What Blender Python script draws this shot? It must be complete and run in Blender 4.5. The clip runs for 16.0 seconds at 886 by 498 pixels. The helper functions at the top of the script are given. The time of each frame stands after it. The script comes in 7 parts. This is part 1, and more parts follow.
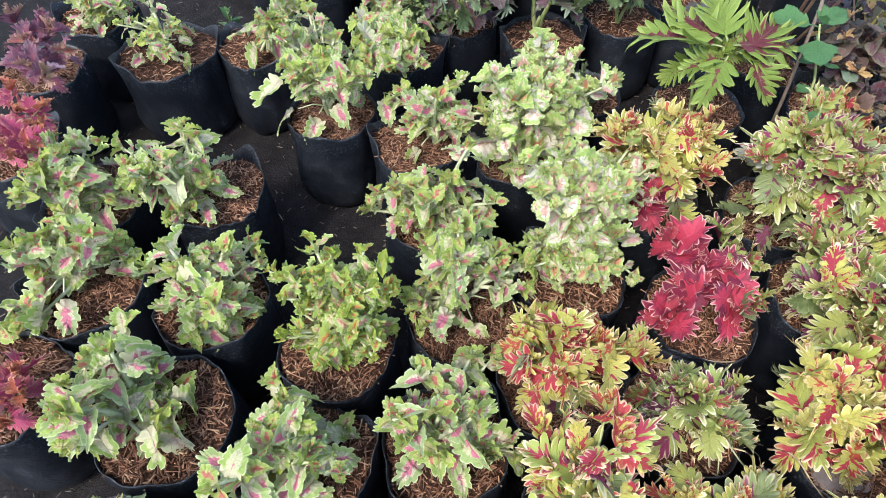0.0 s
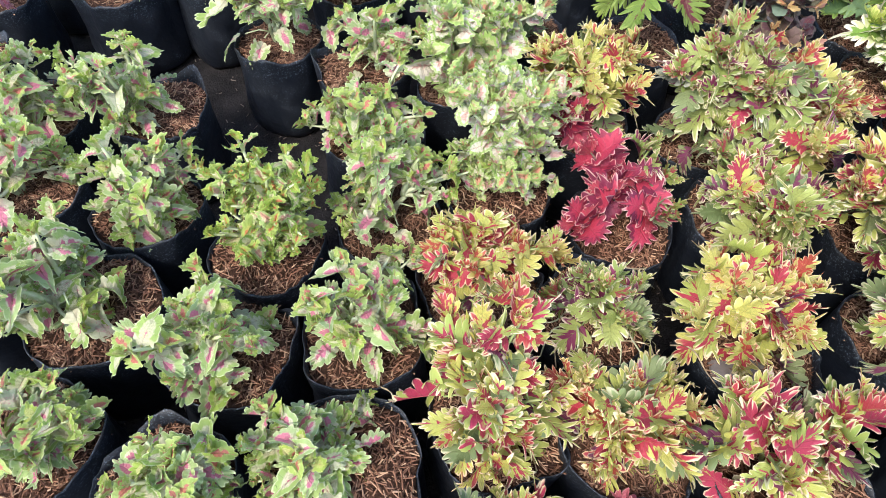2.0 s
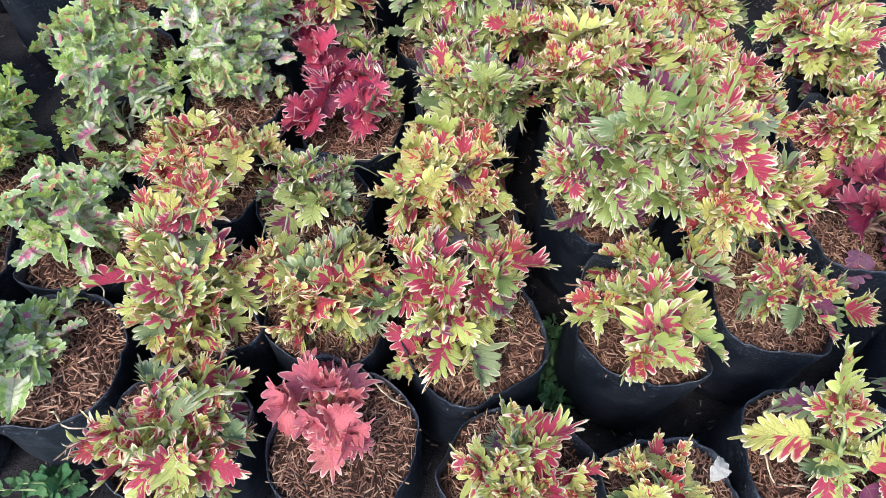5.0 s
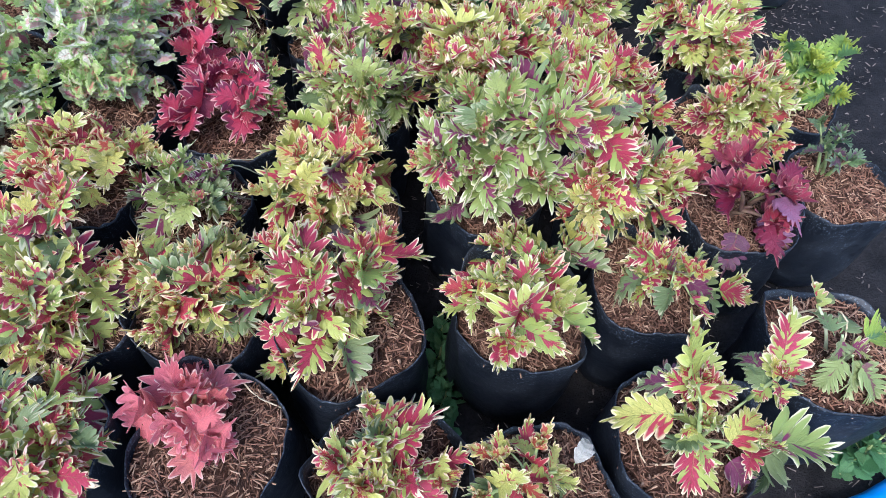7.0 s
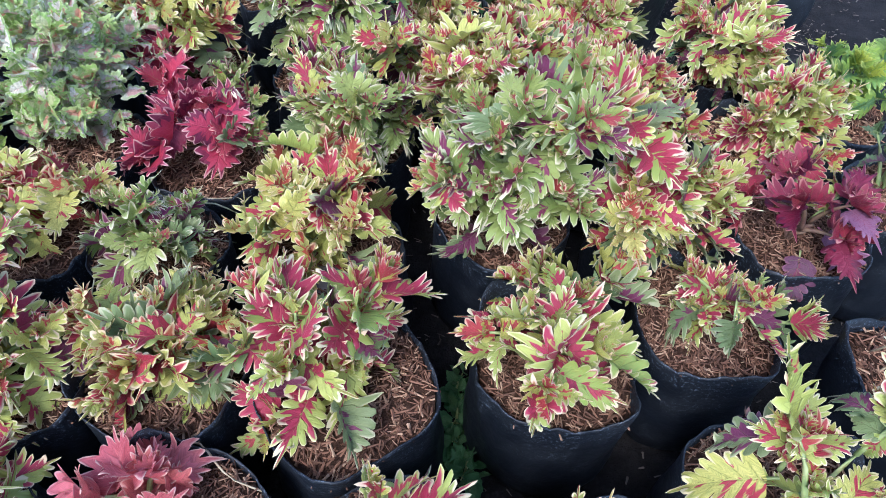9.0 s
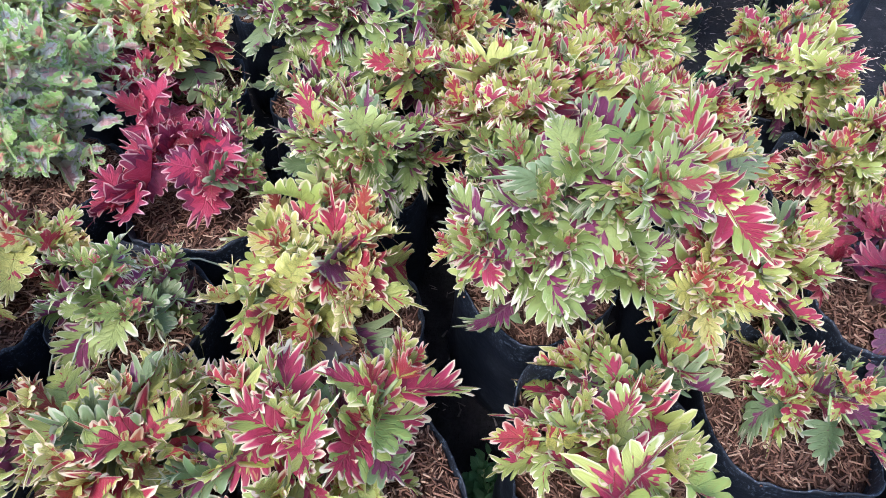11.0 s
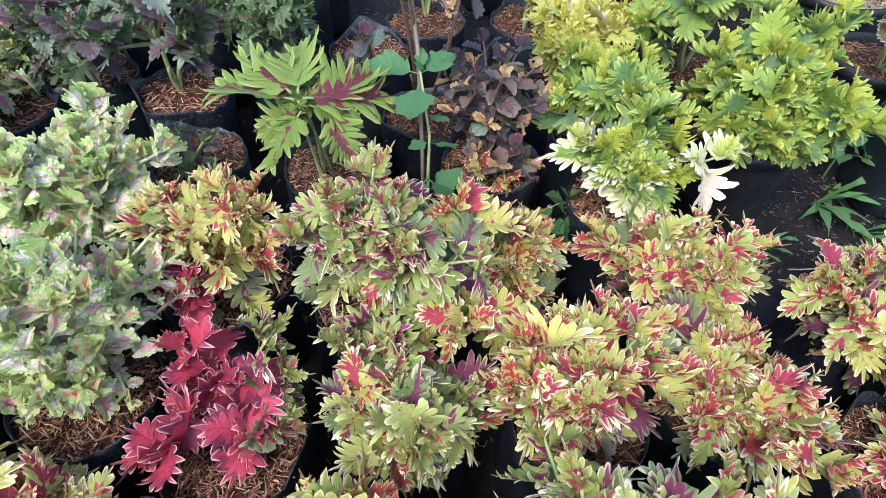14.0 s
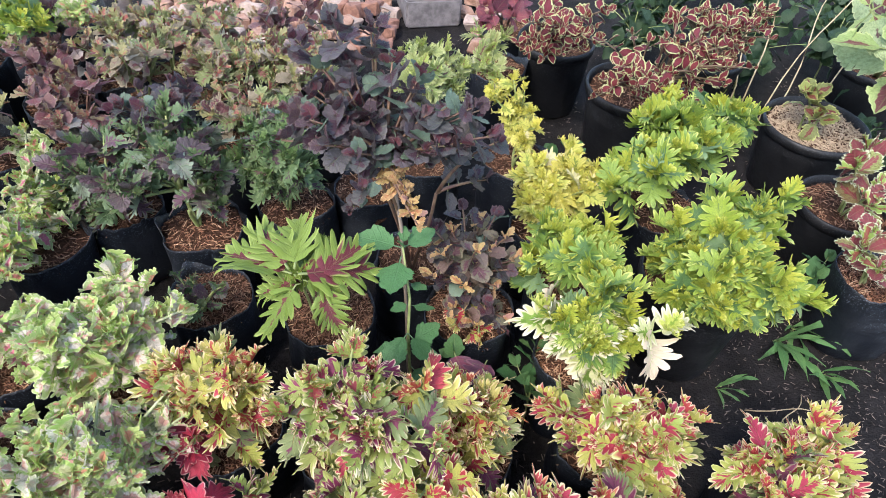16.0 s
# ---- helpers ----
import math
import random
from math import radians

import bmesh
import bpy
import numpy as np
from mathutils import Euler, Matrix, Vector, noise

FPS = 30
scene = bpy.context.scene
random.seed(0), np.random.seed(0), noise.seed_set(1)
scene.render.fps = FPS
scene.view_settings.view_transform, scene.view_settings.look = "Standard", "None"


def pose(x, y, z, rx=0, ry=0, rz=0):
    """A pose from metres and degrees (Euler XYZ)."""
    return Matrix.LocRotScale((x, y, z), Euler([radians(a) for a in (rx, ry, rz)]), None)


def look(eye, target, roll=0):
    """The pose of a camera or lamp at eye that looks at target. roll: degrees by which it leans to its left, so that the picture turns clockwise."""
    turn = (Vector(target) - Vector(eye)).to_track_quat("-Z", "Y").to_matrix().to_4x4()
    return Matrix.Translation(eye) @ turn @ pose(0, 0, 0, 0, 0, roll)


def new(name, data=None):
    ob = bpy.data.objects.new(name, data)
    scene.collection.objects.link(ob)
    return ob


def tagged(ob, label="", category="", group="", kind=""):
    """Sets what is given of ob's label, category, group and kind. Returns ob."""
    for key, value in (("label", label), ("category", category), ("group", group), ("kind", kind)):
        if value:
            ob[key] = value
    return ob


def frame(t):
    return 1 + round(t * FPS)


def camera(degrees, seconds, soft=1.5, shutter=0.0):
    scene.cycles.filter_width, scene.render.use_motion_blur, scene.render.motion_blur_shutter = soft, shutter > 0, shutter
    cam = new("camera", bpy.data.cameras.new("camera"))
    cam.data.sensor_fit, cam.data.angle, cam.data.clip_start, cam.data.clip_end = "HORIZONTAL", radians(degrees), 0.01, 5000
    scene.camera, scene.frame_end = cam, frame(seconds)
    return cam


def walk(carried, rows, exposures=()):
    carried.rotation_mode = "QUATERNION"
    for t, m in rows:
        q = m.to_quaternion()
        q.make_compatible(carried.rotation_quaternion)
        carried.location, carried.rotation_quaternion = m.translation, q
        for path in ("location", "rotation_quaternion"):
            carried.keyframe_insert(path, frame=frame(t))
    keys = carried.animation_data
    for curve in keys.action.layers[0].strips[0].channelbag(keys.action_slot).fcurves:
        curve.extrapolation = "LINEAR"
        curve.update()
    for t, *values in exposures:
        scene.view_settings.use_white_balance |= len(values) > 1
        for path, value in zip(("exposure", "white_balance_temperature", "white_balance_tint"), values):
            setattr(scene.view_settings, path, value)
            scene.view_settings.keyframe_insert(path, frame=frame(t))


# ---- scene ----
cam = camera(69.1, 16.0, 0.7)
METRES, EYE, TILT, LEAN, TURN = 1.7, 1.11, -52.0, 0.0, 0.0
ROWS = [
    (0.0, 0.0, 0.0, 0.0, 0.0, 0.0, -0.0),
    (0.5, 0.0028, -0.0041, -0.0208, 0.35, -0.11, -1.54),
    (1.0, 0.0156, -0.0105, -0.0462, 0.61, -0.43, -2.02),
    (1.5, 0.0363, -0.0187, -0.0605, 0.1, -0.76, -1.73),
    (2.0, 0.0628, -0.024, -0.0748, -0.84, -1.28, -0.99),
    (2.5, 0.0941, -0.028, -0.0896, -2.1, -1.7, 0.05),
    (3.0, 0.1247, -0.0325, -0.1066, -2.78, -2.66, 0.82),
    (3.5, 0.1626, -0.0414, -0.117, -3.46, -3.35, 1.46),
    (4.0, 0.1996, -0.0485, -0.1268, -3.07, -3.81, 1.46),
    (4.5, 0.2421, -0.0639, -0.135, -3.36, -3.86, 2.81),
    (5.0, 0.2828, -0.0684, -0.1519, -4.79, -4.29, 3.84),
    (7.5, 0.3583, -0.0645, -0.1828, -8.43, -3.13, 6.03),
    (8.0, 0.3588, -0.0342, -0.191, -8.25, -3.26, 6.64),
    (8.5, 0.3604, 0.0009, -0.2003, -8.32, -0.94, 7.8),
    (9.0, 0.3585, 0.0197, -0.204, -8.05, 2.94, 8.19),
    (11.5, 0.358, 0.118, -0.1284, -8.23, 2.56, 7.17),
    (12.0, 0.3535, 0.1276, -0.1016, -8.15, 0.94, 6.05),
    (12.5, 0.3532, 0.1339, -0.0692, -8.01, 0.5, 6.13),
    (13.0, 0.3523, 0.1461, -0.0303, -8.48, 0.38, 6.44),
    (13.5, 0.3482, 0.1434, 0.008, -7.19, 2.66, 4.6),
    (14.0, 0.3624, 0.1171, 0.0391, -5.78, 3.82, 3.18),
    (14.5, 0.3733, 0.1054, 0.0679, -4.92, 5.02, 2.22),
    (15.0, 0.3743, 0.0851, 0.1041, -4.38, 5.61, 1.63),
    (15.5, 0.3914, 0.0466, 0.1371, -4.05, 6.33, 1.29),
    (16.0, 0.4043, 0.0191, 0.1591, -4.13, 6.91, 0.95),
]
walk(cam, [(t, pose(0, 0, EYE, TILT, LEAN, TURN) @ pose(METRES * x, METRES * y, METRES * z, 90 + pitch, roll, yaw)) for t, x, y, z, yaw, pitch, roll in ROWS],
     exposures=((0, 1.22, 6500, 10), (2.5, 1.32, 6500, 10), (5, 1.20, 5950, 12), (8.5, 1.06, 5400, 11), (11.5, 1.16, 5500, 15), (13, 1.24, 5650, 15), (16, 1.22, 6600, 12)))

# ---- world, sun, exposure ----
world = bpy.data.worlds.new("sky")
scene.world = world
world.use_nodes = True
wn = world.node_tree
sky = wn.nodes.new("ShaderNodeTexSky")
sky.sky_type = 'NISHITA'
sky.sun_disc = False
SUN_EL, SUN_AZ = 52.0, 215.0
sky.sun_elevation, sky.sun_rotation = radians(SUN_EL), radians(SUN_AZ)
sky.air_density, sky.dust_density, sky.ozone_density = 1.0, 1.5, 1.0
wn.nodes["Background"].inputs["Strength"].default_value = 0.22
wn.links.new(sky.outputs[0], wn.nodes["Background"].inputs["Color"])
sun_data = bpy.data.lights.new("sun", 'SUN')
sun_data.energy, sun_data.angle, sun_data.color = 1.75, radians(18), (1.0, 0.96, 0.90)
sun = new("sun", sun_data)
sun_dir = Vector((math.sin(radians(SUN_AZ)) * math.cos(radians(SUN_EL)), math.cos(radians(SUN_AZ)) * math.cos(radians(SUN_EL)), math.sin(radians(SUN_EL))))
sun.matrix_world = look(sun_dir * 20, (0.5, 0.5, 0))


# ---- materials ----
class Nodes:
    """Short hand for a node material."""

    def __init__(self, name):
        self.mat = bpy.data.materials.new(name)
        self.mat.use_nodes = True
        self.tree = self.mat.node_tree
        self.bsdf = self.tree.nodes["Principled BSDF"]
        self.out = self.tree.nodes["Material Output"]

    def node(self, kind, **sets):
        n = self.tree.nodes.new(kind)
        for k, v in sets.items():
            if k == "op":
                n.operation = v
        return n

    def put(self, socket, value):
        if isinstance(value, bpy.types.NodeSocket):
            self.tree.links.new(value, socket)
        else:
            socket.default_value = value

    def math(self, op, a, b=0.0, c=0.0, clamp=False):
        n = self.node("ShaderNodeMath", op=op)
        n.use_clamp = clamp
        self.put(n.inputs[0], a), self.put(n.inputs[1], b), self.put(n.inputs[2], c)
        return n.outputs[0]

    def mix(self, f, a, b):
        n = self.node("ShaderNodeMix")
        n.data_type = 'RGBA'
        self.put(n.inputs[0], f), self.put(n.inputs[6], a), self.put(n.inputs[7], b)
        return n.outputs[2]

    def step(self, x, lo, hi, to0=0.0, to1=1.0):
        n = self.node("ShaderNodeMapRange")
        n.interpolation_type = 'SMOOTHSTEP'
        self.put(n.inputs[0], x), self.put(n.inputs[1], lo), self.put(n.inputs[2], hi)
        self.put(n.inputs[3], to0), self.put(n.inputs[4], to1)
        return n.outputs[0]

    def vec(self, x, y, z):
        n = self.node("ShaderNodeCombineXYZ")
        self.put(n.inputs[0], x), self.put(n.inputs[1], y), self.put(n.inputs[2], z)
        return n.outputs[0]

    def noise(self, vector, scale, detail=2.0, rough=0.5):
        n = self.node("ShaderNodeTexNoise")
        if vector is not None:
            self.put(n.inputs["Vector"], vector)
        n.inputs["Scale"].default_value, n.inputs["Detail"].default_value = scale, detail
        n.inputs["Roughness"].default_value = rough
        return n.outputs[0]

    def coords(self):
        return self.node("ShaderNodeTexCoord").outputs["Object"]

    def bump(self, height, strength, distance):
        n = self.node("ShaderNodeBump")
        n.inputs["Strength"].default_value, n.inputs["Distance"].default_value = strength, distance
        self.put(n.inputs["Height"], height)
        self.put(self.bsdf.inputs["Normal"], n.outputs[0])


def rgb(c, k=1.0):
    return (c[0] * k, c[1] * k, c[2] * k, 1.0)


def leaf_material(name, centre, mid, mid2, edge, spread=0.45, vary=0.6, rim=0.80, rim_amount=1.0,
                  pale=0.05, pale_tone=(0.62, 0.62, 0.50), streak=0.9, stalk=(0.30, 0.36, 0.14), veins=7.0, rough=0.44, across=1.0, vein_mix=0.2, blur=0.04, foot=None, hair=None, glow=0.28, edge2=None):
    m = Nodes(name)
    uv = m.node("ShaderNodeSeparateXYZ")
    m.put(uv.inputs[0], m.node("ShaderNodeUVMap").outputs[0])
    u, v = uv.outputs[0], uv.outputs[1]
    e = m.math('ABSOLUTE', m.math('MULTIPLY_ADD', u, 2.0, -1.0))
    rnd = m.math('FRACT', m.math('ADD', m.node("ShaderNodeObjectInfo").outputs["Random"], m.node("ShaderNodeNewGeometry").outputs["Random Per Island"]))
    r2 = m.math('FRACT', m.math('MULTIPLY', rnd, 17.31))
    r3 = m.math('FRACT', m.math('MULTIPLY', rnd, 53.77))
    r4 = m.math('FRACT', m.math('MULTIPLY', rnd, 131.9))
    s = m.math('SUBTRACT', v, m.math('MULTIPLY', e, 0.30))
    side = m.math('GREATER_THAN', u, 0.5)
    streaks = m.noise(m.vec(m.math('MULTIPLY', s, 7.0), m.math('MULTIPLY', e, 0.8), m.math('ADD', m.math('MULTIPLY', rnd, 60.0), m.math('MULTIPLY', side, 3.0))), 1.0, 2.0)
    fine = m.noise(m.vec(m.math('MULTIPLY', u, 18.0), m.math('MULTIPLY', v, 21.0), m.math('MULTIPLY', rnd, 40.0)), 1.0, 3.0, 0.6)
    away = m.math('POWER', m.math('ABSOLUTE', m.math('SUBTRACT', v, 0.5)), 2.0)
    reach = m.math('ADD', m.math('MULTIPLY', e, across), m.math('MULTIPLY', away, 0.9))
    reach = m.math('SUBTRACT', reach, m.math('MULTIPLY', m.math('SUBTRACT', streaks, 0.5), streak * 2.2))
    reach = m.math('SUBTRACT', reach, m.math('MULTIPLY', m.math('SUBTRACT', r2, 0.5), vary))
    in_centre = m.step(reach, spread + blur, spread - blur)
    body = m.mix(r3, rgb(mid), rgb(mid2))
    body = m.mix(m.step(fine, 0.38, 0.68, 0.0, 0.65), body, rgb(mid2, 0.66))
    heart = m.mix(m.step(fine, 0.3, 0.8, 0.0, 0.6), rgb(centre), rgb(centre, 0.62))
    col = m.mix(in_centre, body, heart)
    in_rim = m.step(m.math('ADD', m.math('ADD', e, m.step(v, 0.80, 1.0, 0.0, 0.30)), m.math('MULTIPLY', m.math('SUBTRACT', streaks, 0.5), 0.42)), rim, rim + 0.16, 0.0, rim_amount)
    col = m.mix(in_rim, col, m.mix(m.step(m.math('ADD', m.math('MULTIPLY', r2, 0.8), m.math('MULTIPLY', fine, 0.4)), 0.25, 0.95), rgb(edge), rgb(edge2)) if edge2 else rgb(edge))
    if foot:
        col = m.mix(m.step(m.math('ADD', v, m.math('MULTIPLY', streaks, 0.25)), 0.42, 0.28, 0.0, 0.8), col, rgb(foot))
    if hair:
        col = m.mix(m.step(e, 0.88, 0.97, 0.0, 0.8), col, rgb(hair))
    faded = m.math('MULTIPLY', m.step(r4, 1.0 - pale, 1.0 - pale + 0.01), m.step(fine, 0.25, 0.6, 0.35, 0.9))
    col = m.mix(faded, col, rgb(pale_tone))
    cross = m.math('ABSOLUTE', m.math('SUBTRACT', m.math('FRACT', m.math('MULTIPLY', s, veins)), 0.5))
    vein = m.math('MAXIMUM', m.step(cross, 0.07, 0.0), m.step(e, 0.07, 0.02))
    col = m.mix(m.math('MULTIPLY', vein, vein_mix), col, rgb(stalk))
    col = m.mix(m.math('LESS_THAN', v, -0.01), col, rgb(stalk))
    m.put(m.bsdf.inputs["Base Color"], col)
    m.put(m.bsdf.inputs["Roughness"], m.step(fine, 0.2, 0.8, rough - 0.08, rough + 0.14))
    m.bsdf.inputs["Specular IOR Level"].default_value = 0.40
    m.bump(m.math('SUBTRACT', fine, m.math('MULTIPLY', vein, 3.0 * vein_mix)), 0.8, 0.0018)
    tr = m.node("ShaderNodeBsdfTranslucent")
    m.put(tr.inputs[0], col)
    mx = m.node("ShaderNodeMixShader")
    mx.inputs[0].default_value = glow
    m.tree.links.new(m.bsdf.outputs[0], mx.inputs[1]), m.tree.links.new(tr.outputs[0], mx.inputs[2])
    m.tree.links.new(mx.outputs[0], m.out.inputs[0])
    return m.mat


def plastic_material(name, base, dust, rough):
    m = Nodes(name)
    p = m.coords()
    big, small = m.noise(p, 14.0, 4.0, 0.65), m.noise(p, 260.0, 3.0, 0.7)
    high = m.node("ShaderNodeSeparateXYZ")
    m.put(high.inputs[0], p)
    rim_wear = m.step(high.outputs[2], 0.150, 0.20, -0.06, 0.34)
    specks = m.math('MULTIPLY', m.step(small, 0.54, 0.66), m.step(m.math('ADD', big, rim_wear), 0.44, 0.72))
    scratch = m.step(m.noise(m.vec(m.math('MULTIPLY', high.outputs[0], 2.2), m.math('MULTIPLY', high.outputs[1], 2.2), m.math('MULTIPLY', high.outputs[2], 0.35)), 330.0, 2.0, 0.6), 0.69, 0.76, 0.0, 0.35)
    col = m.mix(m.math('MULTIPLY', specks, 0.42), rgb(base), rgb(dust))
    col = m.mix(m.math('MULTIPLY', scratch, m.step(big, 0.4, 0.6)), col, rgb(dust))
    col = m.mix(m.step(big, 0.5, 0.85, 0.0, 0.04), col, rgb(dust))
    m.put(m.bsdf.inputs["Base Color"], col)
    m.put(m.bsdf.inputs["Roughness"], m.step(big, 0.3, 0.7, rough, rough + 0.22))
    m.bump(m.math('ADD', m.noise(p, 38.0, 3.0), m.math('MULTIPLY', small, 0.12)), 0.5, 0.006)
    return m.mat


def mulch_material():
    m = Nodes("dry_husk_mulch")
    rnd = m.node("ShaderNodeNewGeometry").outputs["Random Per Island"]
    ob = m.node("ShaderNodeObjectInfo").outputs["Random"]
    col = m.mix(m.step(rnd, 0.0, 0.6), rgb((0.065, 0.029, 0.017)), rgb((0.285, 0.140, 0.084)))
    col = m.mix(m.step(rnd, 0.66, 1.0), col, rgb((0.57, 0.37, 0.23)))
    col = m.mix(m.step(ob, 0.0, 1.0, 0.0, 0.45), col, rgb((0.10, 0.055, 0.035)))
    n = m.noise(m.coords(), 700.0, 2.0)
    col = m.mix(m.step(n, 0.4, 0.8, 0.0, 0.35), col, rgb((0.06, 0.03, 0.02)))
    m.put(m.bsdf.inputs["Base Color"], col)
    m.bsdf.inputs["Roughness"].default_value = 0.8
    m.bsdf.inputs["Specular IOR Level"].default_value = 0.2
    return m.mat


def earth_material(name, a, b, scale):
    m = Nodes(name)
    p = m.coords()
    n1, n2 = m.noise(p, scale, 6.0, 0.7), m.noise(p, scale * 14, 4.0, 0.7)
    col = m.mix(m.step(n1, 0.3, 0.7), rgb(a), rgb(b))
    col = m.mix(m.step(n2, 0.35, 0.75, 0.0, 0.6), col, rgb(a, 0.5))
    m.put(m.bsdf.inputs["Base Color"], col)
    m.bsdf.inputs["Roughness"].default_value = 0.9
    m.bsdf.inputs["Specular IOR Level"].default_value = 0.15
    m.bump(m.math('ADD', n1, n2), 0.8, 0.008)
    return m.mat


def plain_material(name, a, b, scale=60.0, rough=0.6):
    m = Nodes(name)
    n = m.noise(m.coords(), scale, 4.0, 0.6)
    m.put(m.bsdf.inputs["Base Color"], m.mix(m.step(n, 0.3, 0.7), rgb(a), rgb(b)))
    m.bsdf.inputs["Roughness"].default_value = rough
    m.bump(n, 0.5, 0.002)
    return m.mat


BAG = plastic_material("black_polythene", (0.0048, 0.0068, 0.0112), (0.17, 0.21, 0.26), 0.42)
POT = plastic_material("black_moulded_plastic", (0.0045, 0.0050, 0.0065), (0.10, 0.10, 0.11), 0.45)
MULCH = mulch_material()
PEAT = earth_material("brown_potting_mix", (0.050, 0.025, 0.016), (0.12, 0.060, 0.036), 90.0)
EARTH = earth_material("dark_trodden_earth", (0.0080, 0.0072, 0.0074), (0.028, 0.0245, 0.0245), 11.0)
STEM_GREEN = plain_material("green_stem", (0.20, 0.27, 0.08), (0.34, 0.36, 0.15))
STEM_RED = plain_material("red_brown_stem", (0.10, 0.045, 0.038), (0.19, 0.12, 0.07))
STEM_PALE = plain_material("pale_green_stem", (0.36, 0.42, 0.20), (0.50, 0.50, 0.33))
STEM_WOOD = plain_material("woody_stem", (0.13, 0.085, 0.055), (0.24, 0.17, 0.11))

# ---- leaf shapes ----
def unit_mesh(name, verts, faces, uvs, mat, smooth=True):
    me = bpy.data.meshes.new(name)
    me.from_pydata(verts, [], faces)
    if uvs is not None:
        layer = me.uv_layers.new(name="UVMap")
        for loop in me.loops:
            layer.data[loop.index].uv = uvs[loop.vertex_index]
    if smooth:
        me.polygons.foreach_set("use_smooth", [True] * len(me.polygons))
    me.materials.append(mat)
    me.update()
    return me


def leaf_mesh(mat, width, lobes, depth, lean, stalk, curl, cup, ruffle, rng, fat=0.42, round_top=0.8, per=4, sharp=0.7, swell=0.02, point=0.0):
    """A leaf one unit long along +y from its stalk's foot, facing +z. lobes: teeth along each side."""
    n = lobes * per
    blade = 1.0 - stalk
    verts, uvs, faces = [], [], []
    cols = (-1.0, -0.52, 0.0, 0.52, 1.0)
    bend = [rng.uniform(-0.06, 0.06) for _ in range(3)]
    wave = [rng.uniform(0, 6.3) for _ in range(2)]
    tall = [rng.uniform(0.8, 1.15) for _ in range(2 * lobes + 2)]
    rough_edge = [rng.uniform(0.94, 1.06) for _ in range(2 * n + 4)]
    ang, py, pz, last = 0.0, stalk, 0.0, 0.0
    for i in range(n + 1):
        v = i / n
        ang = -curl * v ** 1.4
        py += (v - last) * blade * math.cos(ang)
        pz += (v - last) * blade * math.sin(ang)
        last = v
        k = v / fat if v < fat else (1 - v) / (1 - fat)
        env = width * max(0.0, math.sin(math.pi / 2 * k)) ** (round_top if v > fat else 0.62)
        env = max(env, 0.012)
        for u in cols:
            a = abs(u)
            which = 0 if u < 0 else 1
            lobe = min(lobes - 1, int(v * lobes))
            ph = v * lobes
            m = ((1 - point) * abs(math.sin(math.pi * ph)) + point * (1 - abs(2 * (ph % 1) - 1))) ** sharp
            if a > 0.9:
                half = env * rough_edge[i * 2 + which] * (1 - depth + depth * m) * tall[lobe * 2 + which]
                fwd = lean * (0.35 + 0.95 * v) * env * (0.2 + 0.8 * m)
            elif a > 0.1:
                half = env * 0.5 * (1 - depth * 0.75) * (1 + 0.15 * m)
                fwd = lean * (0.35 + 0.95 * v) * env * 0.25
            else:
                half, fwd = 0.0, 0.0
            x = half * (1 if u > 0 else -1) if a > 0.1 else 0.0
            z = cup * (abs(x) ** 1.5) * 1.6 + ruffle * (a ** 2) * math.sin(ph * math.pi * 2 + wave[which]) * (0.4 + 0.6 * v)
            z += swell * math.sin(v * 6.5 + wave[which]) * a * (0.3 + v) + 0.5 * swell * math.sin(v * 11 + wave[1 - which]) * a * a
            sx = bend[0] * v * v
            yy = fwd
            verts.append((x + sx, py + yy * math.cos(ang) - z * math.sin(ang) * 0.5, pz + yy * math.sin(ang) + z * math.cos(ang)))
            uvs.append((0.5 + 0.5 * u, v))
    for i in range(n):
        for j in range(4):
            a = i * 5 + j
            faces.append((a, a + 1, a + 6, a + 5))
    if stalk > 0.02:
        b, w = len(verts), 0.016
        for y, z in ((0.0, -0.01), (stalk * 0.5, 0.0), (stalk * 1.15, -0.004)):
            for x, dz in ((-w, 0.0), (w, 0.0), (0.0, -w * 1.5)):
                verts.append((x, y, z + dz)), uvs.append((0.5, -0.2))
        for r in range(2):
            for q in range(3):
                a, c = b + r * 3 + q, b + r * 3 + (q + 1) % 3
                faces.append((a, c, c + 3, a + 3))
    return unit_mesh("leaf", verts, faces, uvs, mat)


FAN_POINTS = {}


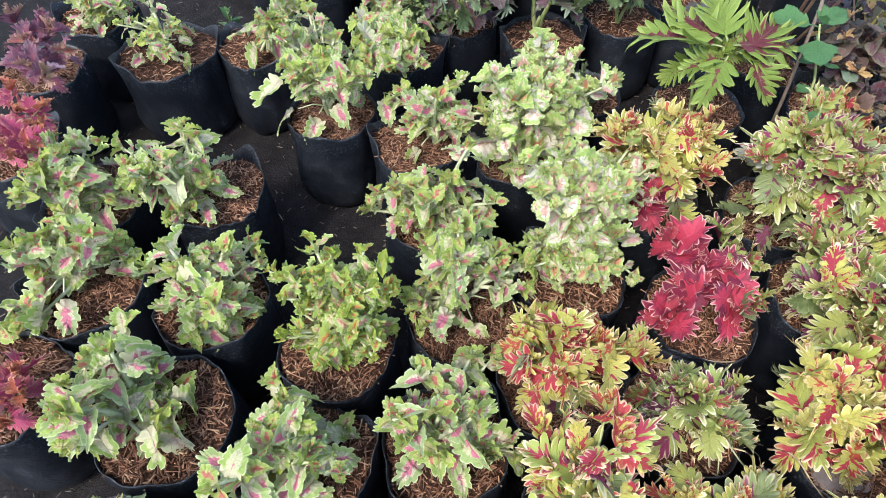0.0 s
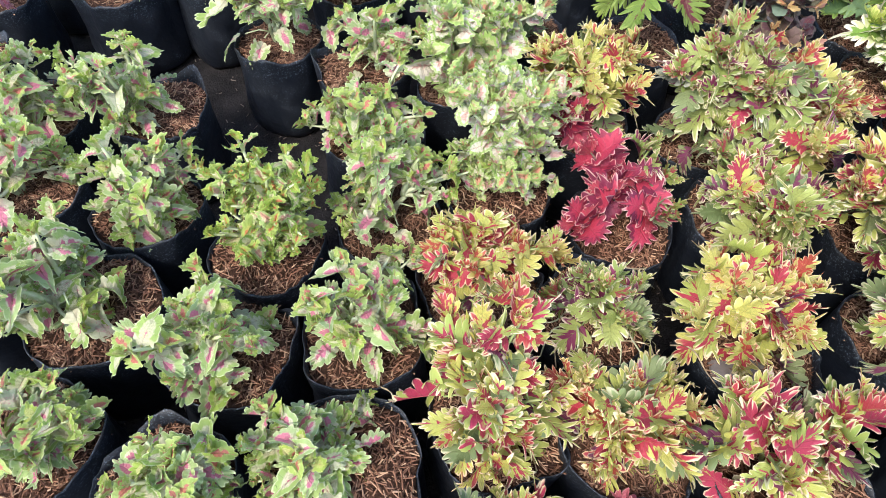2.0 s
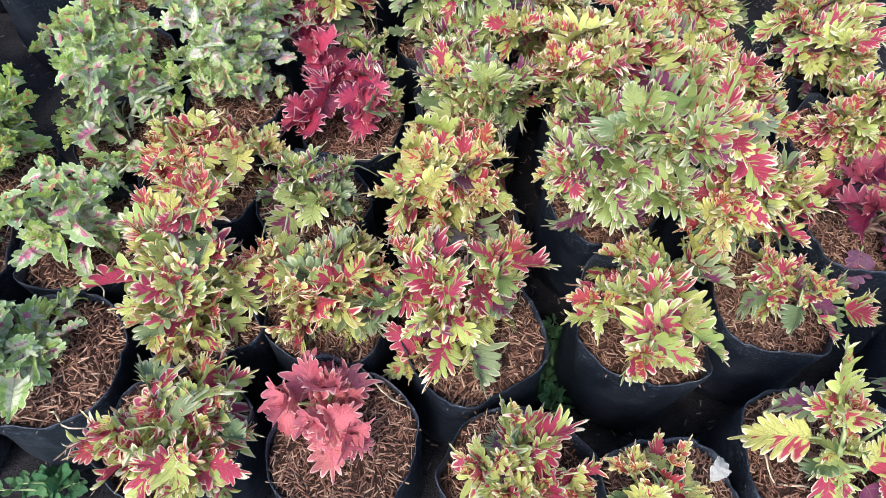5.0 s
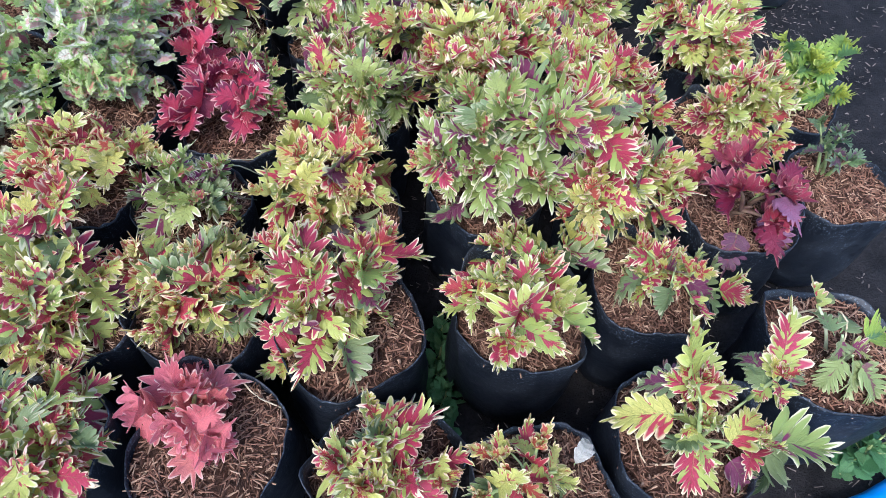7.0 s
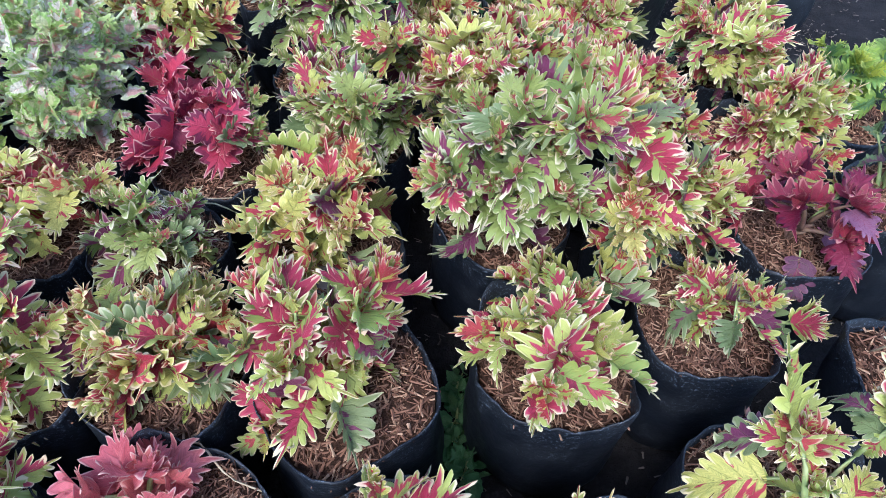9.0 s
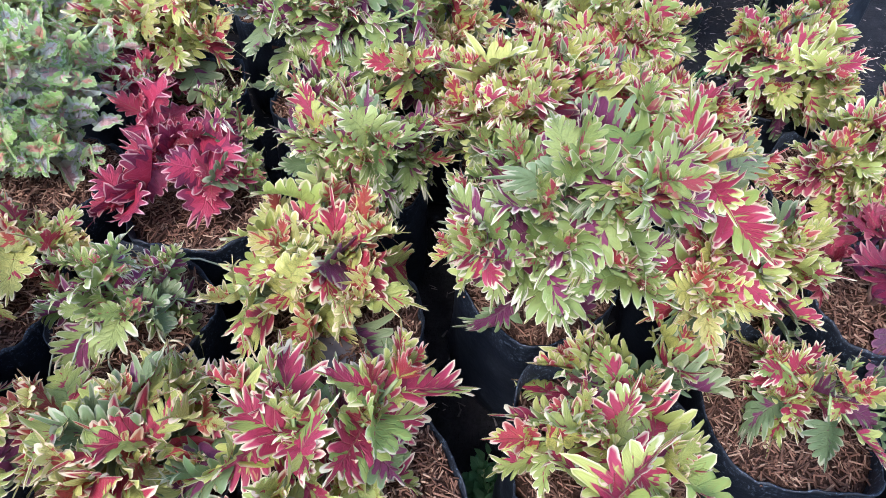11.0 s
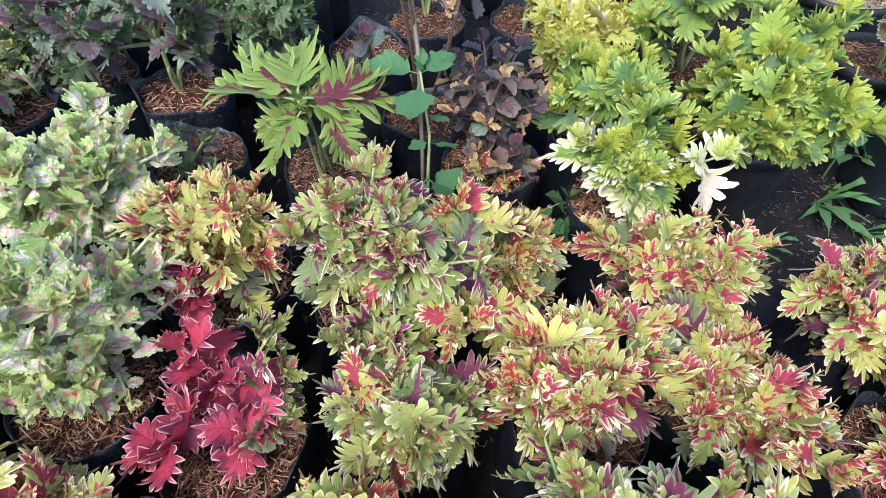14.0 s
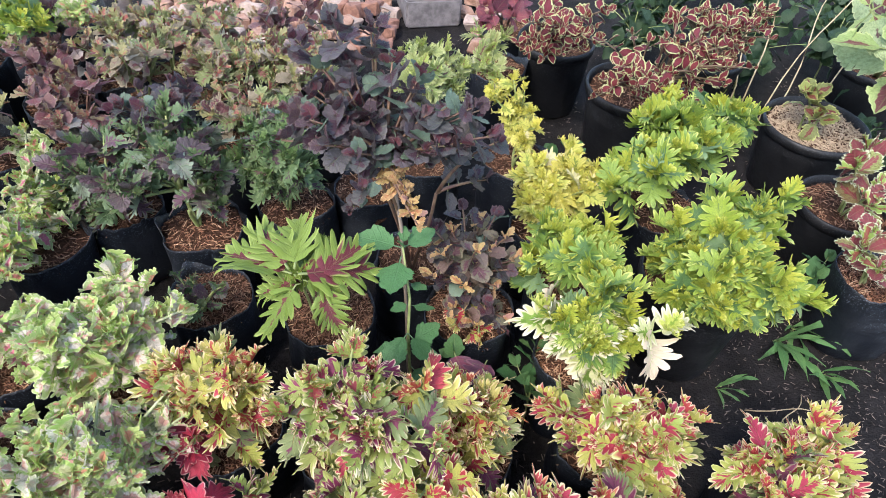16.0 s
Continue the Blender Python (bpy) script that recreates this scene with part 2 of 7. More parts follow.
def fan_mesh(mat, wide, lobes, depth, sharp, reach, stalk, curl, cup, ruffle, rng, low=0.58):
    """A spoon-shaped leaf one unit long: a tapered foot and a broad head with lobes round its margin. reach: degrees to each side that the head goes round."""
    n = lobes * 4
    tall = [rng.uniform(0.86, 1.12) for _ in range(lobes)]
    wave = [rng.uniform(0, 6.3) for _ in range(3)]
    lop = rng.uniform(-0.10, 0.10)
    line = [(-1, 0.0), (-1, 0.5)] + [(0, i / n) for i in range(n + 1)] + [(1, 0.5), (1, 0.0)]
    last = radians(reach)
    rim, soft, spine, dip = [], [], [], []
    tall_head = 1.0 - low
    ends = [(wide * math.sin(q), low + tall_head * math.cos(q)) for q in (-last, last)]
    for side, f in line:
        if side:
            ex, ey = ends[0 if side < 0 else 1]
            x, y = 0.016 * side + f * (ex * 0.72 - 0.016 * side), stalk + f * (ey - stalk)
            rim.append((x, y)), soft.append((x * 0.5, y)), spine.append((0.0, y)), dip.append(0.0)
            continue
        q = -last + 2 * last * f
        lobe = min(lobes - 1, int(f * lobes))
        m = abs(math.sin(math.pi * f * lobes)) ** sharp
        dip.append(0.045 * (1 - m) * min(1.0, depth * 5))
        k = (1 - depth + depth * m) * (tall[lobe] if 0 < f < 1 else 1.0)
        x, y = wide * math.sin(q), tall_head * math.cos(q)
        rim.append((x * k, low + y * k)), soft.append((x * 0.55 * (1 - depth * 0.3), low + y * 0.62 * (1 - depth * 0.3)))
        spine.append((0.0, low + 0.42 * tall_head * math.cos(q)))
    verts, uvs, faces = [], [], []
    for r, ring in enumerate((spine, soft, rim)):
        e = (0.0, 0.55, 1.0)[r]
        for i, (x, y) in enumerate(ring):
            v = (y - stalk) / (1 - stalk)
            z = cup * abs(x) ** 1.4 * 1.5 - 0.55 * curl * v * abs(v) + ruffle * e * e * (0.4 + 0.6 * abs(v)) * math.sin((i - 2) * math.pi / 4 + wave[0])
            z -= dip[i] * e
            z += 1.5 * ruffle * e * math.sin(v * 7 + wave[1] + (2.0 if x < 0 else 0.0))
            verts.append((x + lop * v * v, y - 0.12 * curl * v * v, z))
            uvs.append((0.5 + 0.5 * e * (1 if i >= len(ring) / 2 else -1), max(0.0, min(1.0, v))))
    c = len(line)
    for r in range(2):
        for i in range(c - 1):
            faces.append((r * c + i, r * c + i + 1, (r + 1) * c + i + 1, (r + 1) * c + i))
    b, w = len(verts), 0.016
    for y, z in ((0.0, -0.01), (stalk * 0.5, 0.0), (stalk * 1.15, -0.004)):
        for x, dz in ((-w, 0.0), (w, 0.0), (0.0, -w * 1.5)):
            verts.append((x, y, z + dz)), uvs.append((0.5, -0.2))
    for r in range(2):
        for q in range(3):
            a, d = b + r * 3 + q, b + r * 3 + (q + 1) % 3
            faces.append((a, d, d + 3, a + 3))
    me = unit_mesh("leaf", verts, faces, uvs, mat)
    FAN_POINTS[me.name] = c
    return me


CUT_FACES = {}


def cut_mesh(mat, reach, lobes, depth, first, last, stalk, curl, cup, blunt, tip, rng):
    """A cut leaf one unit long: a quilted blade whose side veins each end in a finger of its own.
    reach: the length of the longest side vein; depth: how far the cuts go in; first, last: the veins' angles
    from the midrib at foot and head; blunt: how full the fingers stay towards their tips; tip: the end finger's share."""
    blade = 1.0 - stalk
    verts, uvs, faces = [], [], []
    bow, phase = rng.uniform(-0.09, 0.09), [rng.uniform(0, 6.3) for _ in range(3)]
    fold = cup * rng.uniform(0.6, 1.3)

    def put(x, y, lift, e, s, side):
        v = (y - stalk) / blade
        z = fold * abs(x) ** 1.25 - 0.55 * curl * v * abs(v) + lift + 0.045 * math.sin(6.0 * v + phase[0] + 1.7 * side) * abs(x) / 0.3
        verts.append((x + bow * v * v, y - 0.14 * curl * curl * v * v * v, z))
        uvs.append((0.5 + 0.5 * e * side, max(0.0, s + 0.30 * e)))
        return len(verts) - 1

    head = 1.0 - tip
    spine = [put(0.0, stalk + blade * head * k / (2 * lobes), -0.012, 0.0, 0.70 * k / (2 * lobes), 1) for k in range(2 * lobes + 1)]
    neck = {}
    for side in (-1, 1):
        veins = []
        for i in range(lobes):
            f = (i + 0.5) / lobes
            ang = radians(first + (last - first) * f) + rng.gauss(0, 0.05)
            long = reach * (0.70 + 0.34 * math.sin(math.pi * min(1.0, f * 0.85 + 0.12)) - 0.16 * f) * rng.uniform(0.86, 1.14)
            veins.append((stalk + blade * head * f, ang, long))
        notch = []
        for i in range(lobes + 1):
            y0 = stalk + blade * head * i / lobes
            if i == 0:
                ang, long = veins[0][1] + 0.30, veins[0][2] * 0.42
            elif i == lobes:
                ang, long = veins[-1][1] * 0.62, max(0.11, veins[-1][2] * 0.40)
            else:
                ang, long = 0.5 * (veins[i - 1][1] + veins[i][1]), 0.5 * (veins[i - 1][2] + veins[i][2])
                long *= (1 - depth) * rng.uniform(0.9, 1.08)
            notch.append(((long * math.sin(ang) * side, y0 + long * math.cos(ang)), put(long * math.sin(ang) * side, y0 + long * math.cos(ang), -0.016, 0.86, 0.70 * i / lobes, side)))
        neck[side] = notch[-1]
        for i, (y0, ang, long) in enumerate(veins):
            s = 0.70 * (i + 0.5) / lobes
            dx, dy = math.sin(ang) * side, math.cos(ang)
            flick, turn = rng.gauss(0.0, 0.085), rng.gauss(0, 0.16)
            (ax, ay), na = notch[i]
            (bx, by), nb = notch[i + 1]
            half = 0.5 * math.hypot(ax - bx, ay - by)
            root = long * (1 - depth)
            c0 = put(dx * root, y0 + dy * root, 0.014, 0.50, s, side)
            px, py = dy, -dx
            if px * (bx - ax) + py * (by - ay) < 0:
                px, py = -px, -py
            rows = []
            for far, wide, e in ((0.42, 0.76 + 0.16 * blunt, 0.70), (0.84, 0.42 + 0.30 * blunt, 0.86)):
                q = root + (long - root) * far
                mx, my = dx * q + turn * far * px * half, y0 + dy * q + turn * far * py * half
                w = half * min(0.98, wide)
                up = flick * far * far
                rows.append((put(mx - px * w, my - py * w, up - 0.012, 1.0, s, side), put(mx, my, up + 0.010, e, s, side), put(mx + px * w, my + py * w, up - 0.012, 1.0, s, side)))
            t = put(dx * long + turn * px * half, y0 + dy * long + turn * py * half, flick * 1.2, 1.0, s, side)
            m0, m1, m2 = spine[2 * i], spine[2 * i + 1], spine[2 * i + 2]
            (l1, k1, r1), (l2, k2, r2) = rows
            some = [(m0, m1, c0, na), (m1, m2, nb, c0), (na, c0, k1, l1), (c0, nb, r1, k1), (l1, k1, k2, l2), (k1, r1, r2, k2), (l2, k2, t), (k2, r2, t)]
            faces.extend(some if side < 0 else [q[::-1] for q in some])
    (ax, ay), na = neck[-1]
    (bx, by), nb = neck[1]
    m0, flick = spine[-1], rng.gauss(-0.02, 0.05)
    w = 0.5 * (bx - ax)
    y1 = stalk + blade * head
    rows = []
    for far, wide, e in ((0.50, 0.95, 0.45), (0.86, 0.46 + 0.34 * blunt, 0.76)):
        y = y1 + (1.0 - y1) * far
        rows.append((put(-w * wide, y, flick * far - 0.01, 1.0, 0.68, -1), put(0.0, y, flick * far + 0.006, e, 0.68, 1), put(w * wide, y, flick * far - 0.01, 1.0, 0.68, 1)))
    t = put(0.0, 1.0, flick, 1.0, 0.68, 1)
    (l1, k1, r1), (l2, k2, r2) = rows
    faces.extend([(na, m0, k1, l1), (m0, nb, r1, k1), (l1, k1, k2, l2), (k1, r1, r2, k2), (l2, k2, t), (k2, r2, t)])
    flat = len(faces)
    if stalk > 0.02:
        b, w = len(verts), 0.016
        for y, z in ((0.0, -0.01), (stalk * 0.5, -0.006), (stalk * 1.15, -0.014)):
            for x, dz in ((-w, 0.0), (w, 0.0), (0.0, -w * 1.5)):
                verts.append((x, y, z + dz)), uvs.append((0.5, -0.2))
        for r in range(2):
            for q in range(3):
                a, d = b + r * 3 + q, b + r * 3 + (q + 1) % 3
                faces.append((a, d, d + 3, a + 3))
    me = unit_mesh("leaf", verts, faces, uvs, mat)
    CUT_FACES[me.name] = flat
    return me


LEAF_RNG = random.Random(5)


def fan_set(mat, shape, count=5):
    """Some fan leaves of one kind. shape: (wide, lobes, depth, sharp, reach, stalk, curl, cup, ruffle, low)."""
    out, j = [], LEAF_RNG.uniform
    for i in range(count):
        w, lo, d, sh, re, st, cu, cp, ru, lw = shape
        out.append(fan_mesh(mat, w * j(0.82, 1.15), lo, d * j(0.85, 1.15), sh, re * j(0.93, 1.05), st, cu * j(-0.5, 1.9), cp * j(-0.4, 1.8), ru * j(0.6, 1.5), LEAF_RNG, lw * j(0.95, 1.05)))
    return out


def leaf_set(mat, shape, count=5, two=None):
    """Some leaves of one kind, each a little different. shape: (width, lobes, depth, lean, stalk, curl, cup, ruffle, fat, round_top, sharp)."""
    out = []
    for i in range(count):
        form = two if two and i % 2 else shape
        w, lo, d, le, st, cu, cp, ru, fat, rt, sh, sw, pt = form + (0.02, 0.0)[len(form) - 11:]
        j = LEAF_RNG.uniform
        out.append(leaf_mesh(mat, w * j(0.85, 1.15), lo, d * j(0.85, 1.1), le * j(0.8, 1.2), st, cu * j(-0.4, 1.9), cp * j(-0.3, 1.8), ru * j(0.7, 1.4), LEAF_RNG, fat, rt, 6, sh, sw * j(0.5, 1.5), pt))
    return out


def cut_set(mat, shape, count=6, two=None):
    """Some cut leaves of one kind. shape: (reach, lobes, depth, first, last, stalk, curl, cup, blunt, tip)."""
    out, j = [], LEAF_RNG.uniform
    for i in range(count):
        re, lo, d, fi, la, st, cu, cp, bl, ti = two if two and i % 2 else shape
        out.append(cut_mesh(mat, re * j(0.88, 1.14), lo, d * j(0.85, 1.12), fi * j(0.92, 1.08), la, st, cu * j(-0.3, 1.8), cp * j(-0.2, 1.7), bl, ti * j(0.8, 1.2), LEAF_RNG))
    return out


#            width lobes depth lean stalk curl cup ruffle fat  top  sharp swell point
FINGER_YOUNG = (0.30, 3, 0.60, 1.0, 0.05, 0.25, 0.80, 0.04, 0.50, 0.82, 0.70, 0.03, 0.45)
BROAD = (0.40, 5, 0.52, 0.85, 0.12, 0.60, 0.40, 0.040, 0.50, 0.75, 0.75, 0.04, 0.7)
OVAL = (0.33, 6, 0.03, 0.10, 0.18, 0.45, 0.25, 0.006, 0.42, 0.95, 0.8)
#          reach lobes depth first last stalk curl cup blunt tip
CUT = (0.41, 6, 0.54, 72, 17, 0.12, 0.55, 0.85, 0.78, 0.36)
CUT_LONG = (0.33, 7, 0.50, 66, 15, 0.10, 0.80, 0.80, 0.80, 0.36)
CUT_YOUNG = (0.34, 5, 0.57, 60, 16, 0.05, 0.10, 1.15, 0.55, 0.40)
CUT_RED = (0.52, 5, 0.36, 98, 22, 0.14, 0.42, 0.55, 0.05, 0.40)
CUT_RED_YOUNG = (0.42, 4, 0.42, 84, 20, 0.05, 0.10, 1.00, 0.05, 0.38)
CUT_MAROON = (0.34, 6, 0.40, 84, 18, 0.14, 0.50, 0.50, 0.0, 0.40)
CUT_YELLOW = (0.48, 6, 0.54, 84, 20, 0.14, 0.55, 0.70, 0.62, 0.32)
CUT_YELLOW_YOUNG = (0.42, 5, 0.55, 76, 20, 0.05, 0.05, 0.95, 0.55, 0.34)
CUT_LACE = (0.44, 7, 0.78, 66, 22, 0.10, 0.40, 0.30, 0.30, 0.28)
CUT_DARK = (0.42, 5, 0.60, 80, 22, 0.12, 0.55, 0.45, 0.40, 0.38)
#          wide lobes depth sharp reach stalk curl cup ruffle low
CREST = (0.31, 11, 0.19, 0.55, 142, 0.16, 0.85, 0.95, 0.036, 0.52)
CREST_YOUNG = (0.34, 9, 0.20, 0.55, 140, 0.03, 0.50, 1.20, 0.042, 0.53)
ROUND = (0.40, 11, 0.10, 0.70, 150, 0.18, 0.40, 0.25, 0.014, 0.54)
OVATE = (0.36, 15, 0.12, 0.80, 152, 0.12, 0.45, 0.30, 0.016, 0.52)

KINDS = {}


def kind(name, old, young, stem=None):
    KINDS[name] = (old, young, stem or STEM_GREEN)


YELLOW, LIME, CREAM = (0.62, 0.53, 0.11), (0.27, 0.365, 0.080), (0.83, 0.69, 0.44)
CRIMSON, RED = (0.42, 0.040, 0.080), (0.46, 0.055, 0.065)
kind("finger",
     cut_set(leaf_material("crimson_yellow_leaf", CRIMSON, LIME, (0.55, 0.53, 0.130), CREAM, 0.15, 0.9, 0.875, 0.90, 0.0, (0.48, 0.34, 0.36), 1.6, across=0.35, blur=0.06), CUT, 8, CUT_LONG),
     cut_set(leaf_material("young_yellow_red_leaf", RED, YELLOW, (0.36, 0.39, 0.10), (0.76, 0.54, 0.38), 0.12, 0.8, 0.86, 0.85, 0.0, streak=1.5, across=0.35), CUT_YOUNG, 5))
kind("finger_gold",
     cut_set(leaf_material("red_gold_leaf", (0.44, 0.042, 0.066), (0.58, 0.51, 0.130), (0.39, 0.43, 0.090), (0.83, 0.68, 0.40), 0.18, 0.9, 0.875, 0.90, 0.0, streak=1.6, across=0.35, blur=0.06), CUT, 8, CUT_LONG),
     cut_set(leaf_material("young_gold_leaf", (0.46, 0.075, 0.050), (0.60, 0.48, 0.14), (0.42, 0.40, 0.11), (0.78, 0.57, 0.34), 0.15, 0.9, 0.86, 0.9, 0.0, streak=1.5, across=0.35), CUT_YOUNG, 5))
kind("finger_green",
     cut_set(leaf_material("green_maroon_leaf", (0.22, 0.030, 0.085), (0.185, 0.265, 0.056), (0.41, 0.44, 0.125), (0.78, 0.66, 0.46), 0.03, 0.8, 0.882, 0.85, 0.0, (0.30, 0.27, 0.25), 1.5, across=0.35, blur=0.06), CUT, 8, CUT_LONG),
     cut_set(leaf_material("young_green_leaf", (0.38, 0.060, 0.070), (0.34, 0.36, 0.080), (0.22, 0.28, 0.060), (0.68, 0.52, 0.32), 0.02, 0.7, 0.88, 0.8, 0.0, streak=1.5, across=0.35), CUT_YOUNG, 5))
kind("crest_pink",
     fan_set(leaf_material("green_pink_crested_leaf", (0.64, 0.20, 0.28), (0.70, 0.61, 0.45), (0.58, 0.58, 0.33), (0.285, 0.400, 0.085), 0.22, 0.8, 0.44, 0.97, 0.025, (0.60, 0.60, 0.42), 0.7, vein_mix=0.18, veins=9.0, blur=0.05, foot=(0.66, 0.60, 0.42), hair=(0.62, 0.66, 0.38), glow=0.34, edge2=(0.36, 0.46, 0.20)), CREST, 8),
     fan_set(leaf_material("young_crested_leaf", (0.62, 0.20, 0.15), (0.62, 0.56, 0.27), (0.46, 0.51, 0.14), (0.315, 0.430, 0.062), 0.15, 0.8, 0.40, 0.95, 0.0, (0.58, 0.55, 0.38), 0.7, vein_mix=0.18, veins=9.0, blur=0.05, foot=(0.58, 0.55, 0.28), hair=(0.56, 0.62, 0.25), glow=0.34, edge2=(0.37, 0.47, 0.13)), CREST_YOUNG, 6), STEM_PALE)
kind("crest_dense",
     fan_set(leaf_material("green_cream_crested_leaf", (0.68, 0.36, 0.26), (0.72, 0.66, 0.40), (0.62, 0.58, 0.30), (0.255, 0.385, 0.058), 0.15, 0.9, 0.44, 0.97, 0.02, (0.60, 0.57, 0.40), 0.7, vein_mix=0.18, veins=9.0, blur=0.05, foot=(0.62, 0.58, 0.30), hair=(0.58, 0.64, 0.28), glow=0.34, edge2=(0.34, 0.45, 0.14)), CREST, 8),
     fan_set(leaf_material("young_cream_crested_leaf", (0.62, 0.22, 0.09), (0.54, 0.52, 0.13), (0.41, 0.48, 0.09), (0.285, 0.415, 0.048), 0.11, 0.8, 0.40, 0.95, 0.0, (0.62, 0.40, 0.32), 0.7, vein_mix=0.18, veins=9.0, blur=0.05, foot=(0.54, 0.53, 0.20), hair=(0.54, 0.61, 0.19), glow=0.34, edge2=(0.36, 0.45, 0.10)), CREST_YOUNG, 6), STEM_PALE)
kind("crest_white",
     fan_set(leaf_material("pale_green_crested_leaf", (0.76, 0.44, 0.38), (0.82, 0.76, 0.61), (0.84, 0.72, 0.62), (0.320, 0.475, 0.100), 0.20, 1.0, 0.56, 0.97, 0.05, (0.78, 0.76, 0.66), 0.7, vein_mix=0.18, veins=9.0, blur=0.05, foot=(0.70, 0.67, 0.46), hair=(0.73, 0.75, 0.44), glow=0.34, edge2=(0.49, 0.60, 0.25)), CREST, 8),
     fan_set(leaf_material("young_pale_crested_leaf", (0.70, 0.32, 0.20), (0.70, 0.64, 0.38), (0.55, 0.58, 0.24), (0.340, 0.490, 0.110), 0.16, 0.9, 0.48, 0.95, 0.0, (0.72, 0.55, 0.49), 0.7, vein_mix=0.18, veins=9.0, blur=0.05, foot=(0.62, 0.60, 0.33), hair=(0.60, 0.66, 0.30), glow=0.34, edge2=(0.42, 0.52, 0.17)), CREST_YOUNG, 6), STEM_PALE)
kind("red",
     cut_set(leaf_material("crimson_leaf", (0.48, 0.042, 0.080), (0.36, 0.034, 0.068), (0.19, 0.022, 0.054), (0.56, 0.22, 0.22), 0.42, 0.8, 0.88, 0.8, 0.0, stalk=(0.50, 0.16, 0.18), vein_mix=0.16, veins=5.0, hair=(0.66, 0.38, 0.33)), CUT_RED, 7),
     cut_set(leaf_material("young_crimson_leaf", (0.46, 0.05, 0.08), (0.42, 0.055, 0.08), (0.36, 0.045, 0.07), (0.6, 0.22, 0.18), 0.6, 0.5, 0.86, 0.8, 0.0, hair=(0.66, 0.36, 0.30)), CUT_RED_YOUNG, 4), STEM_RED)
kind("salmon",
     cut_set(leaf_material("salmon_red_leaf", (0.68, 0.170, 0.180), (0.64, 0.215, 0.160), (0.52, 0.105, 0.125), (0.62, 0.33, 0.27), 0.45, 0.8, 0.86, 0.8, 0.0, stalk=(0.528, 0.237, 0.250), vein_mix=0.14, hair=(0.70, 0.46, 0.36)), CUT_RED, 6),
     cut_set(leaf_material("young_salmon_leaf", (0.640, 0.160, 0.180), (0.560, 0.150, 0.150), (0.480, 0.110, 0.130), (0.598, 0.285, 0.275), 0.5, 0.5, 0.86, 0.8, 0.0), CUT_RED_YOUNG, 3))
kind("maroon",
     cut_set(leaf_material("maroon_leaf", (0.20, 0.014, 0.044), (0.13, 0.013, 0.036), (0.095, 0.016, 0.045), (0.46, 0.17, 0.15), 0.6, 0.5, 0.93, 0.8, 0.12, (0.26, 0.12, 0.20), stalk=(0.4, 0.14, 0.18), vein_mix=0.10), CUT_MAROON, 6),
     cut_set(leaf_material("young_maroon_leaf", (0.34, 0.03, 0.06), (0.30, 0.04, 0.06), (0.24, 0.03, 0.05), (0.50, 0.22, 0.18), 0.5, 0.6, 0.85, 0.8, 0.0), CUT_RED_YOUNG, 3), STEM_RED)
kind("mauve",
     cut_set(leaf_material("mauve_leaf", (0.24, 0.055, 0.10), (0.22, 0.09, 0.13), (0.15, 0.06, 0.10), (0.34, 0.14, 0.17), 0.4, 0.7, 0.86, 0.7, 0.05, (0.34, 0.24, 0.28)), CUT, 5),
     cut_set(leaf_material("young_mauve_leaf", (0.45, 0.14, 0.13), (0.35, 0.12, 0.13), (0.3, 0.2, 0.12), (0.5, 0.3, 0.22), 0.4, 0.6, 0.86, 0.7, 0.0), CUT_YOUNG, 3), STEM_RED)
kind("rose",
     cut_set(leaf_material("rose_orange_leaf", (0.46, 0.055, 0.14), (0.44, 0.10, 0.15), (0.36, 0.05, 0.12), (0.55, 0.25, 0.17), 0.45, 0.7, 0.85, 0.8, 0.04), CUT, 5),
     cut_set(leaf_material("young_rose_leaf", (0.55, 0.16, 0.09), (0.5, 0.2, 0.08), (0.45, 0.08, 0.09), (0.6, 0.35, 0.2), 0.4, 0.6, 0.85, 0.7, 0.0), CUT_YOUNG, 3), STEM_RED)
kind("dusk",
     cut_set(leaf_material("dark_green_purple_leaf", (0.132, 0.065, 0.096), (0.085, 0.155, 0.066), (0.140, 0.205, 0.100), (0.21, 0.25, 0.15), 0.08, 1.1, 0.88, 0.6, 0.10, (0.211, 0.258, 0.192), across=0.5), CUT_DARK, 6, CUT_LONG) + fan_set(leaf_material("dull_purple_leaf", (0.114, 0.056, 0.076), (0.132, 0.086, 0.104), (0.114, 0.120, 0.088), (0.176, 0.129, 0.136), 0.4, 1.0, 0.86, 0.6, 0.04, (0.211, 0.189, 0.192)), OVATE, 2),
     cut_set(leaf_material("young_dark_leaf", (0.132, 0.056, 0.072), (0.123, 0.198, 0.064), (0.097, 0.163, 0.064), (0.176, 0.172, 0.096), 0.20, 0.9, 0.86, 0.6, 0.0), CUT_YOUNG, 4))
kind("dark_green",
     cut_set(leaf_material("deep_green_leaf", (0.092, 0.050, 0.068), (0.101, 0.180, 0.072), (0.156, 0.225, 0.093), (0.184, 0.225, 0.119), 0.08, 0.7, 0.88, 0.6, 0.06, (0.202, 0.270, 0.221), across=0.5), CUT_DARK, 6, CUT_LONG),
     cut_set(leaf_material("young_deep_green_leaf", (0.120, 0.063, 0.060), (0.138, 0.225, 0.064), (0.101, 0.180, 0.060), (0.166, 0.207, 0.085), 0.14, 0.6, 0.86, 0.6, 0.0), CUT_YOUNG, 4))
